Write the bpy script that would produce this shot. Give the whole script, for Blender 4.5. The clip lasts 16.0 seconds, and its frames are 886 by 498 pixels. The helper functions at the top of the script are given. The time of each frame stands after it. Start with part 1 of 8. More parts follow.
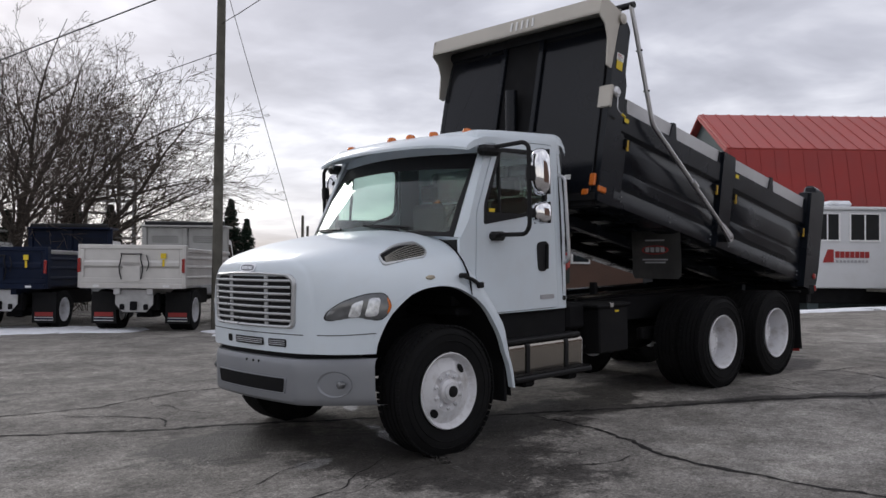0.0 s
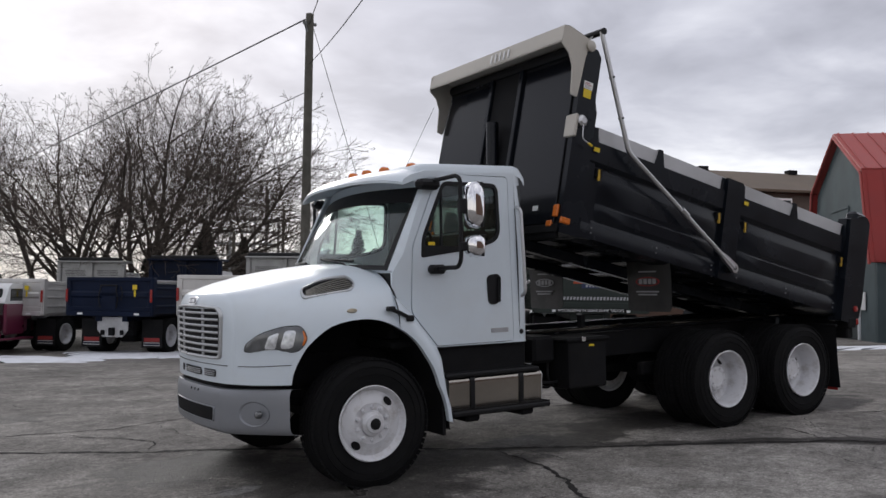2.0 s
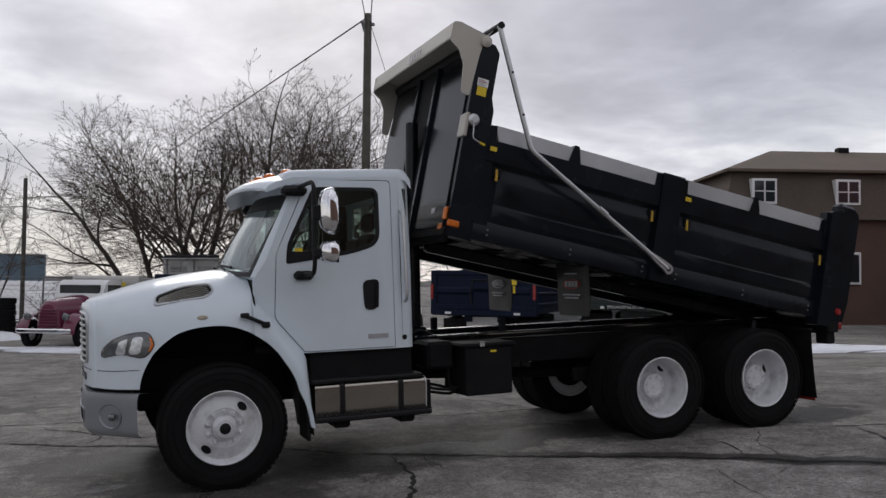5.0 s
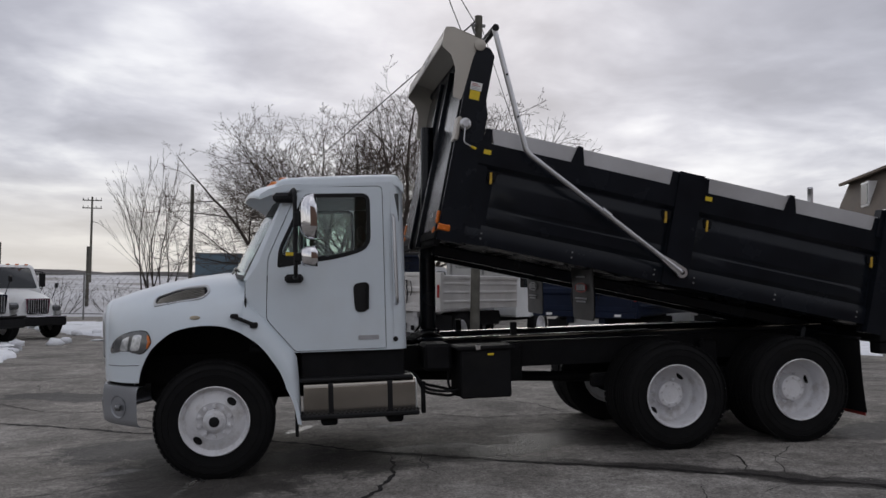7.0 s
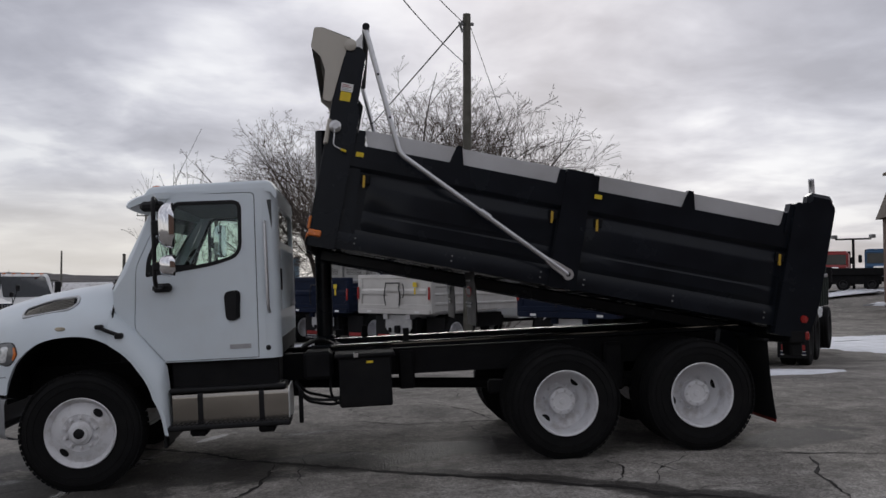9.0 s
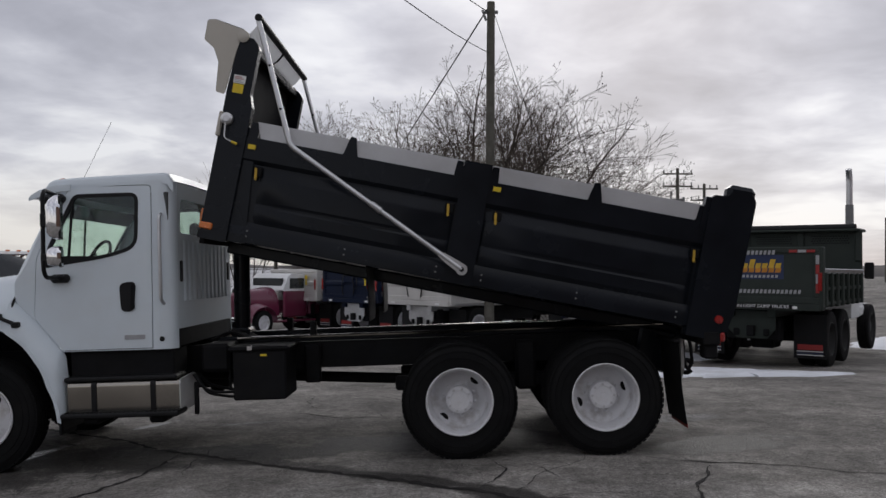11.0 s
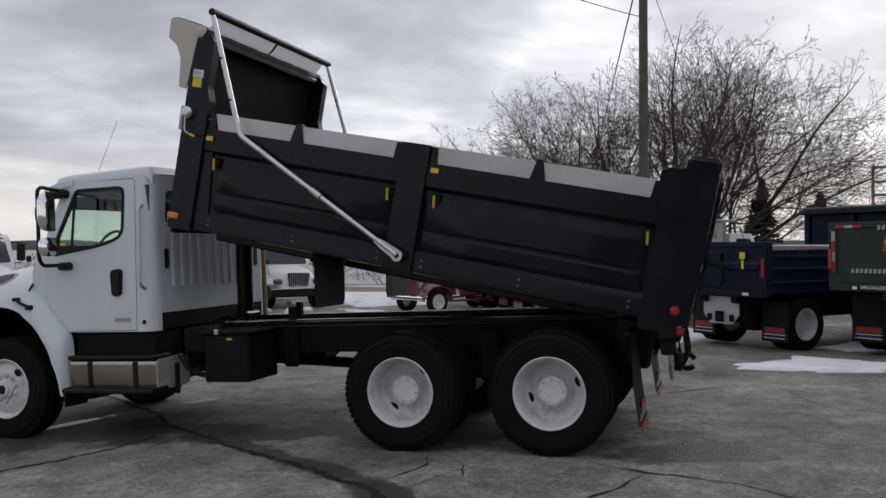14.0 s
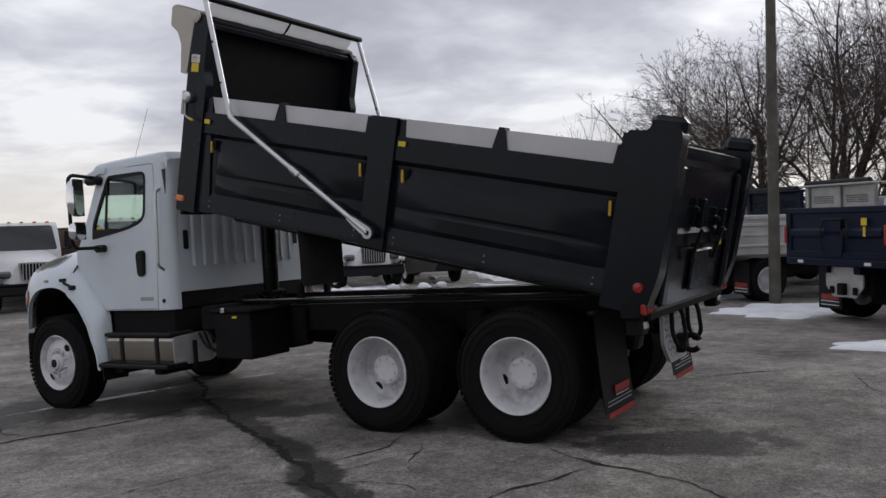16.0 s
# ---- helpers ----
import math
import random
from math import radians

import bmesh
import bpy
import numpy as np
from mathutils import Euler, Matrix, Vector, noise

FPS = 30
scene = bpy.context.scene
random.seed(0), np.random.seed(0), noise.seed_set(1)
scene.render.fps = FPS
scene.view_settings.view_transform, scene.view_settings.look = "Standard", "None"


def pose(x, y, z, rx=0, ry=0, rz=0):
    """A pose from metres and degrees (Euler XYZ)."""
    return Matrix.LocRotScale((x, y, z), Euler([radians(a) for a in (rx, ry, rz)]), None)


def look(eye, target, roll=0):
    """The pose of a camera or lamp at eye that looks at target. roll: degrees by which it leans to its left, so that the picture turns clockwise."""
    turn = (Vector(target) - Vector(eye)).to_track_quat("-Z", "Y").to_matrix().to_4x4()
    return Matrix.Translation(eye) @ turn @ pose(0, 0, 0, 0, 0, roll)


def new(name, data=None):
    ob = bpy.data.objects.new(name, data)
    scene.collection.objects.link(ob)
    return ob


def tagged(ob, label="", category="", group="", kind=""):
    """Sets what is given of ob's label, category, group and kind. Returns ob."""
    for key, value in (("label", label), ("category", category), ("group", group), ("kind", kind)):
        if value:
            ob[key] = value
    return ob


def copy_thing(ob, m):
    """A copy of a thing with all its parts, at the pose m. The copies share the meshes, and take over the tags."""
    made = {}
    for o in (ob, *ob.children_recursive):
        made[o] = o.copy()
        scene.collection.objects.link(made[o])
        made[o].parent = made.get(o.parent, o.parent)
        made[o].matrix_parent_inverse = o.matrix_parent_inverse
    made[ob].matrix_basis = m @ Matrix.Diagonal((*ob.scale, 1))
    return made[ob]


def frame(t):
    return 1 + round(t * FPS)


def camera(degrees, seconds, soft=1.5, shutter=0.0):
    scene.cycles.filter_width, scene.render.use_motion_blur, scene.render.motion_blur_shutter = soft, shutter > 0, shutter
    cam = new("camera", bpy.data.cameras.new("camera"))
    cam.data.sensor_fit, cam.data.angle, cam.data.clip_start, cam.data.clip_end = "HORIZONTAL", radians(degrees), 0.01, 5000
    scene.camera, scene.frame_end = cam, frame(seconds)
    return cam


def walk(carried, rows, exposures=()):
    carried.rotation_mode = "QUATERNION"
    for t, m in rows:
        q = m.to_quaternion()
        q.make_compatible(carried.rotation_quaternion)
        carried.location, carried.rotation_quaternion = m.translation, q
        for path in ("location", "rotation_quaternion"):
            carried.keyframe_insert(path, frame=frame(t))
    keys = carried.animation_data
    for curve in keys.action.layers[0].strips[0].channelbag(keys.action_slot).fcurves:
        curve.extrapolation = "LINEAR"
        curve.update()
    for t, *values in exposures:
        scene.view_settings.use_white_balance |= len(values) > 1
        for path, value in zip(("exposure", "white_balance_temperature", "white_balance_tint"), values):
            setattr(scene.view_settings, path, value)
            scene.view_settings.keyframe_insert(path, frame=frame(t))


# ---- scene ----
cam = camera(54.5, 16.0)
PATH = [
    (0, (-4.767, -6.08, 1.447), (-3.4, -4.621, 1.498), 0.6),
    (0.5, (-4.394, -6.398, 1.444), (-3.04, -4.927, 1.494), 0.2),
    (1, (-4.053, -6.735, 1.462), (-2.805, -5.173, 1.504), 0.3),
    (1.5, (-3.66, -6.978, 1.491), (-2.479, -5.364, 1.555), 0.8),
    (2, (-3.32, -7.284, 1.516), (-2.243, -5.602, 1.627), 0.7),
    (2.5, (-2.946, -7.505, 1.519), (-1.917, -5.794, 1.634), 1.5),
    (3, (-2.578, -7.748, 1.521), (-1.62, -5.996, 1.642), 1.8),
    (3.5, (-2.207, -7.935, 1.57), (-1.331, -6.139, 1.634), 1.4),
    (4, (-1.815, -8.089, 1.607), (-0.965, -6.281, 1.69), 0.6),
    (6.5, (0.212, -8.808, 1.752), (0.664, -6.861, 1.816), 1.0),
    (7, (0.635, -8.932, 1.748), (0.982, -6.964, 1.823), 0.8),
    (7.5, (1.073, -8.943, 1.745), (1.362, -6.967, 1.852), 0.9),
    (8, (1.495, -8.96, 1.753), (1.744, -6.977, 1.813), 0.2),
    (8.5, (1.921, -8.98, 1.792), (2.13, -6.992, 1.846), 0.0),
    (9, (2.369, -8.957, 1.809), (2.578, -6.97, 1.883), -0.2),
    (9.5, (2.786, -9.022, 1.822), (2.951, -7.029, 1.871), 0.2),
    (10, (3.305, -8.991, 1.837), (3.43, -6.996, 1.895), 0.7),
    (12.5, (5.579, -8.635, 1.889), (5.316, -6.653, 1.852), -0.1),
    (13, (6.087, -8.503, 1.927), (5.741, -6.535, 1.842), 0.2),
    (13.5, (6.551, -8.24, 1.932), (6.025, -6.311, 1.882), -0.4),
    (14, (7.058, -8.086, 1.938), (6.433, -6.187, 1.933), -0.2),
    (14.5, (7.474, -7.819, 1.906), (6.717, -5.968, 1.912), -0.9),
    (15, (7.908, -7.614, 1.921), (7.038, -5.813, 1.927), -1.3),
    (15.5, (8.294, -7.375, 1.917), (7.328, -5.625, 1.863), -1.7),
    (16, (8.636, -7.049, 1.931), (7.607, -5.335, 1.87), -1.6),
]
walk(cam, [(t, look(eye, target, roll)) for t, eye, target, roll in PATH], exposures=[(0.0, 0.14), (0.5, 0.20), (1.0, 0.20), (2.0, 0.08), (2.5, 0.0), (3.0, -0.10), (3.5, 0.02), (4.0, -0.2), (6.5, -0.20), (7.5, -0.32), (8.5, -0.30), (10.0, -0.30), (12.5, -0.16), (13.5, -0.02), (14.5, -0.1), (15.0, -0.1), (16.0, -0.08)])


# ---------------------------------------------------------------- sky and sun
SUN_AZIMUTH, SUN_HEIGHT = 78.0, 24.0   # degrees from +x towards +y; degrees up
world = bpy.data.worlds.new("overcast_sky")
scene.world = world
world.use_nodes = True
wt = world.node_tree
wt.nodes.clear()


def wnode(kind, **values):
    n = wt.nodes.new(kind)
    for key, value in values.items():
        n.inputs[key].default_value = value
    return n


w_out = wt.nodes.new("ShaderNodeOutputWorld")
w_bg = wt.nodes.new("ShaderNodeBackground")
w_sky = wt.nodes.new("ShaderNodeTexSky")
w_sky.sky_type = "NISHITA"
w_sky.sun_disc = False
w_sky.sun_elevation = radians(SUN_HEIGHT)
w_sky.sun_rotation = radians(90.0 - SUN_AZIMUTH)
w_co = wt.nodes.new("ShaderNodeTexCoord")
# clouds lie on a flat layer: the direction divided by its height
w_sep = wt.nodes.new("ShaderNodeSeparateXYZ")
wt.links.new(w_co.outputs["Generated"], w_sep.inputs[0])
w_up = wt.nodes.new("ShaderNodeMath")
w_up.operation = "MAXIMUM"
w_up.inputs[1].default_value = 0.0
wt.links.new(w_sep.outputs["Z"], w_up.inputs[0])
w_lift = wt.nodes.new("ShaderNodeMath")
w_lift.operation = "ADD"
w_lift.inputs[1].default_value = 0.16
wt.links.new(w_up.outputs[0], w_lift.inputs[0])
w_dx = wt.nodes.new("ShaderNodeMath")
w_dx.operation = "DIVIDE"
w_dy = wt.nodes.new("ShaderNodeMath")
w_dy.operation = "DIVIDE"
wt.links.new(w_sep.outputs["X"], w_dx.inputs[0])
wt.links.new(w_lift.outputs[0], w_dx.inputs[1])
wt.links.new(w_sep.outputs["Y"], w_dy.inputs[0])
wt.links.new(w_lift.outputs[0], w_dy.inputs[1])
w_com = wt.nodes.new("ShaderNodeCombineXYZ")
wt.links.new(w_dx.outputs[0], w_com.inputs[0])
wt.links.new(w_dy.outputs[0], w_com.inputs[1])
w_big = wnode("ShaderNodeTexNoise", Scale=0.78, Detail=5.0, Roughness=0.52, Distortion=0.35)
w_small = wnode("ShaderNodeTexNoise", Scale=2.3, Detail=5.0, Roughness=0.55, Distortion=0.3)
wt.links.new(w_com.outputs[0], w_big.inputs["Vector"])
wt.links.new(w_com.outputs[0], w_small.inputs["Vector"])
w_mixn = wt.nodes.new("ShaderNodeMix")
w_mixn.data_type = "FLOAT"
w_mixn.inputs["Factor"].default_value = 0.32
wt.links.new(w_big.outputs["Fac"], w_mixn.inputs["A"])
wt.links.new(w_small.outputs["Fac"], w_mixn.inputs["B"])
w_ramp = wt.nodes.new("ShaderNodeValToRGB")
for place, colour in ((0.38, (0.50, 0.502, 0.575, 1)), (0.45, (0.63, 0.634, 0.72, 1)), (0.52, (0.83, 0.834, 0.92, 1)), (0.59, (1.125, 1.13, 1.18, 1))):
    e = w_ramp.color_ramp.elements.new(place)
    e.color = colour
w_ramp.color_ramp.elements.remove(w_ramp.color_ramp.elements[0])
w_ramp.color_ramp.elements.remove(w_ramp.color_ramp.elements[-1])
wt.links.new(w_mixn.outputs["Result"], w_ramp.inputs["Fac"])
# the cloud cover over the clear sky behind it
w_scale = wt.nodes.new("ShaderNodeVectorMath")
w_scale.operation = "SCALE"
w_scale.inputs["Scale"].default_value = 0.10
wt.links.new(w_sky.outputs[0], w_scale.inputs[0])
w_mix = wt.nodes.new("ShaderNodeMix")
w_mix.data_type = "RGBA"
w_mix.inputs["Factor"].default_value = 0.90
wt.links.new(w_scale.outputs[0], w_mix.inputs["A"])
wt.links.new(w_ramp.outputs[0], w_mix.inputs["B"])
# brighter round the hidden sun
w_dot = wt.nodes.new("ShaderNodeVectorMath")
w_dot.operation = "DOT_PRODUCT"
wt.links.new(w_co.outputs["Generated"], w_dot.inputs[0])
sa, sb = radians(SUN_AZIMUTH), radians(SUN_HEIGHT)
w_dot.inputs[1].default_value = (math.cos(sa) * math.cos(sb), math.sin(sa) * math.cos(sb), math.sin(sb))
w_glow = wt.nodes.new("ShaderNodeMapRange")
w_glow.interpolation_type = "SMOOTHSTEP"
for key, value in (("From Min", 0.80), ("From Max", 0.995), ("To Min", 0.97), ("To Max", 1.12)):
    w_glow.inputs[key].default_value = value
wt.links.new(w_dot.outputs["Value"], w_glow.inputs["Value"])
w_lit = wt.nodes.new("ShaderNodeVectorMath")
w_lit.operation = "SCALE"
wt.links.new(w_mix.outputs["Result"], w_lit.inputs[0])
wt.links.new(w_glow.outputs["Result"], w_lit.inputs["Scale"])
# pale warm haze low over the horizon
w_low = wt.nodes.new("ShaderNodeMapRange")
w_low.interpolation_type = "SMOOTHSTEP"
for key, value in (("From Min", 0.02), ("From Max", 0.13), ("To Min", 0.7), ("To Max", 0.0)):
    w_low.inputs[key].default_value = value
wt.links.new(w_sep.outputs["Z"], w_low.inputs["Value"])
# ... thicker over the open country than over the road
w_open = wt.nodes.new("ShaderNodeMapRange")
w_open.interpolation_type = "SMOOTHSTEP"
for key, value in (("From Min", 0.0), ("From Max", 0.48), ("To Min", 1.0), ("To Max", 0.1)):
    w_open.inputs[key].default_value = value
wt.links.new(w_sep.outputs["X"], w_open.inputs["Value"])
w_thick = wt.nodes.new("ShaderNodeMath")
w_thick.operation = "MULTIPLY"
wt.links.new(w_low.outputs["Result"], w_thick.inputs[0])
wt.links.new(w_open.outputs["Result"], w_thick.inputs[1])
w_haze = wt.nodes.new("ShaderNodeMix")
w_haze.data_type = "RGBA"
wt.links.new(w_thick.outputs[0], w_haze.inputs["Factor"])
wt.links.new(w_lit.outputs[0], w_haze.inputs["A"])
w_haze.inputs["B"].default_value = (1.0, 0.955, 0.885, 1)
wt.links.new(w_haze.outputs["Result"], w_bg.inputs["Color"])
w_bg.inputs["Strength"].default_value = 0.92
wt.links.new(w_bg.outputs[0], w_out.inputs["Surface"])

sun_data = bpy.data.lights.new("sun", "SUN")
sun_data.energy, sun_data.angle, sun_data.color = 0.8, radians(25), (1.0, 0.98, 0.95)
sun = new("sun", sun_data)
a, b = radians(SUN_AZIMUTH), radians(SUN_HEIGHT)
sun.matrix_world = look((20 * math.cos(a) * math.cos(b), 20 * math.sin(a) * math.cos(b), 20 * math.sin(b)), (0, 0, 0))


# ---------------------------------------------------------------- mesh tools
def finish(name, bm, material, smooth=35.0):
    """A mesh from a bmesh, smooth where its faces meet flatly."""
    mesh = bpy.data.meshes.new(name)
    bm.to_mesh(mesh)
    bm.free()
    mesh.materials.append(material)
    if smooth:
        mesh.polygons.foreach_set("use_smooth", [True] * len(mesh.polygons))
        mesh.set_sharp_from_angle(angle=radians(smooth))
    return mesh


def part(name, bm, material, parent=None, label="", smooth=35.0):
    ob = new(name, finish(name, bm, material, smooth))
    ob.parent = parent
    return tagged(ob, label) if label else ob


def again(ob, parent, m):
    """The mesh of a part once more, under another parent, at the pose m."""
    o = new(ob.name.split(".")[0], ob.data)
    o.parent = parent
    o.matrix_basis = m
    return o


def B():
    return bmesh.new()


def quad_grid(bm, rows, close=False, flip=False):
    """Faces between rows of points, which all have the same length."""
    vs = [[bm.verts.new(p) for p in row] for row in rows]
    n = len(vs[0])
    for r0, r1 in zip(vs, vs[1:]):
        for i in range(n if close else n - 1):
            j = (i + 1) % n
            f = (r0[i], r0[j], r1[j], r1[i])
            try:
                bm.faces.new(f[::-1] if flip else f)
            except ValueError:
                pass
    return vs


def box(bm, x0, x1, y0, y1, z0, z1, bevel=0.0, m=None):
    """A box, its edges chamfered by bevel."""
    bevel = min(bevel, 0.45 * min(x1 - x0, y1 - y0, z1 - z0))
    c = Vector(((x0 + x1) / 2, (y0 + y1) / 2, (z0 + z1) / 2))
    h = Vector(((x1 - x0) / 2, (y1 - y0) / 2, (z1 - z0) / 2))
    signs = [(sx, sy, sz) for sx in (-1, 1) for sy in (-1, 1) for sz in (-1, 1)]
    vs = {}
    for s in signs:
        for k in (range(3) if bevel else (0,)):
            p = [c[i] + s[i] * (h[i] - (bevel if bevel and i != k else 0)) for i in range(3)]
            p = Vector(p)
            vs[s, k] = bm.verts.new(m @ p if m else p)
    if not bevel:
        for k in (1, 2):
            for s in signs:
                vs[s, k] = vs[s, 0]
    for k in range(3):
        i, j = [a for a in range(3) if a != k]
        for sk in (-1, 1):
            loop = []
            for si, sj in ((-1, -1), (1, -1), (1, 1), (-1, 1)):
                s = [0, 0, 0]
                s[k], s[i], s[j] = sk, si, sj
                loop.append(vs[tuple(s), k])
            bm.faces.new(loop)
            if bevel and sk == 1:
                pass
    if bevel:
        for k in range(3):
            i, j = [a for a in range(3) if a != k]
            for si in (-1, 1):
                for sj in (-1, 1):
                    s0, s1 = [0, 0, 0], [0, 0, 0]
                    s0[k], s0[i], s0[j] = -1, si, sj
                    s1[k], s1[i], s1[j] = 1, si, sj
                    s0, s1 = tuple(s0), tuple(s1)
                    bm.faces.new((vs[s0, i], vs[s1, i], vs[s1, j], vs[s0, j]))
        for s in signs:
            bm.faces.new((vs[s, 0], vs[s, 1], vs[s, 2]))
    return bm


def tidy(bm):
    bmesh.ops.recalc_face_normals(bm, faces=bm.faces)
    return bm


def boxes(*rows, bevel=0.01):
    bm = B()
    for r in rows:
        box(bm, *r, bevel=bevel)
    return tidy(bm)


def tube(bm, pts, r, seg=10, caps=True, radii=None):
    """A round bar along points."""
    pts = [Vector(p) for p in pts]
    rings = []
    side = None
    for i, p in enumerate(pts):
        d = (pts[min(i + 1, len(pts) - 1)] - pts[max(i - 1, 0)]).normalized()
        if side is None:
            side = d.cross(Vector((0.3, 0.2, 1.0))).normalized()
            if side.length < 0.5:
                side = d.orthogonal().normalized()
        side = (side - d * side.dot(d)).normalized()
        up = d.cross(side)
        rr = radii[i] if radii else r
        rings.append([p + rr * (side * math.cos(2 * math.pi * k / seg) + up * math.sin(2 * math.pi * k / seg)) for k in range(seg)])
    vs = quad_grid(bm, rings, close=True)
    if caps:
        bm.faces.new(vs[0][::-1])
        bm.faces.new(vs[-1])
    return bm


def bend(pts, r=0.05, n=4):
    """Points with rounded corners."""
    pts = [Vector(p) for p in pts]
    out = [pts[0]]
    for a, b, c in zip(pts, pts[1:], pts[2:]):
        d0, d1 = (a - b), (c - b)
        k = min(r, d0.length * 0.45, d1.length * 0.45)
        p0, p1 = b + d0.normalized() * k, b + d1.normalized() * k
        for i in range(n + 1):
            t = i / n
            out.append((1 - t) ** 2 * p0 + 2 * t * (1 - t) * b + t * t * p1)
    return out + [pts[-1]]


def lathe(bm, profile, seg=48, axis="y", at=(0, 0, 0), caps=True):
    """A turned shape: profile of (radius, place along the axis)."""
    at = Vector(at)
    rows = []
    for r, a in profile:
        row = []
        for k in range(seg):
            c, s = math.cos(2 * math.pi * k / seg) * r, math.sin(2 * math.pi * k / seg) * r
            p = {"y": (c, a, s), "z": (c, s, a), "x": (a, c, s)}[axis]
            row.append(at + Vector(p))
        rows.append(row)
    vs = quad_grid(bm, rows, close=True)
    for row, (r, a) in ((vs[0], profile[0]), (vs[-1], profile[-1])):
        if caps and r > 1e-4:
            try:
                bm.faces.new(row)
            except ValueError:
                pass
    return tidy(bm)


def prism(bm, pts, y0, y1, to=None, holes=()):
    """A plate with an outline, and holes, in its own plane (u, v), from depth y0 to y1; to maps (u, y, v) into space."""
    to = to or (lambda u, y, v: (u, y, v))
    loops = [list(pts)] + [list(h) for h in holes]
    made = []
    for y in (y0, y1):
        edges, rings = [], []
        for loop in loops:
            ring = [bm.verts.new(to(u, y, v)) for u, v in loop]
            edges += [bm.edges.new((ring[i], ring[(i + 1) % len(ring)])) for i in range(len(ring))]
            rings.append(ring)
        if holes:
            bmesh.ops.triangle_fill(bm, use_beauty=True, use_dissolve=False, edges=edges)
        else:
            bm.faces.new(rings[0])
        made.append(rings)
    for r0, r1 in zip(*made):
        n = len(r0)
        for i in range(n):
            bm.faces.new((r0[i], r0[(i + 1) % n], r1[(i + 1) % n], r1[i]))
    return bm


def rounded(pts, r, n=4):
    """A closed outline with rounded corners; r a number or one for each corner."""
    out = []
    k = len(pts)
    rs = r if isinstance(r, (list, tuple)) else [r] * k
    for i in range(k):
        a, b, c = Vector(pts[i - 1]), Vector(pts[i]), Vector(pts[(i + 1) % k])
        q = min(rs[i], (a - b).length * 0.45, (c - b).length * 0.45)
        p0, p1 = b + (a - b).normalized() * q, b + (c - b).normalized() * q
        for j in range(n + 1):
            t = j / n
            out.append(tuple((1 - t) ** 2 * p0 + 2 * t * (1 - t) * b + t * t * p1))
    return out


def blend(x, a, b):
    t = min(1.0, max(0.0, (x - a) / (b - a)))
    return t * t * (3 - 2 * t)


def empty(name, m=None):
    ob = new(name)
    ob.empty_display_size = 0.3
    if m:
        ob.matrix_basis = m
    return ob


def ground_height(x, y):
    """The lot: it rises along the truck towards its rear and is level further back."""
    reach = 14.0 if x > 0 else 5.0
    near = 0.041 * reach * math.tanh(x / reach)
    return -0.022 + near * (1 - 0.97 * blend(y, 1.5, 11.0)) - 0.10 * blend(y, 12.0, 19.0) + 1.2 * blend(x + y, 55.0, 95.0) * blend(x, 8.0, 22.0) + 0.6 * math.exp(-((x - 35.0) ** 2 + (y - 43.0) ** 2) / 98.0)


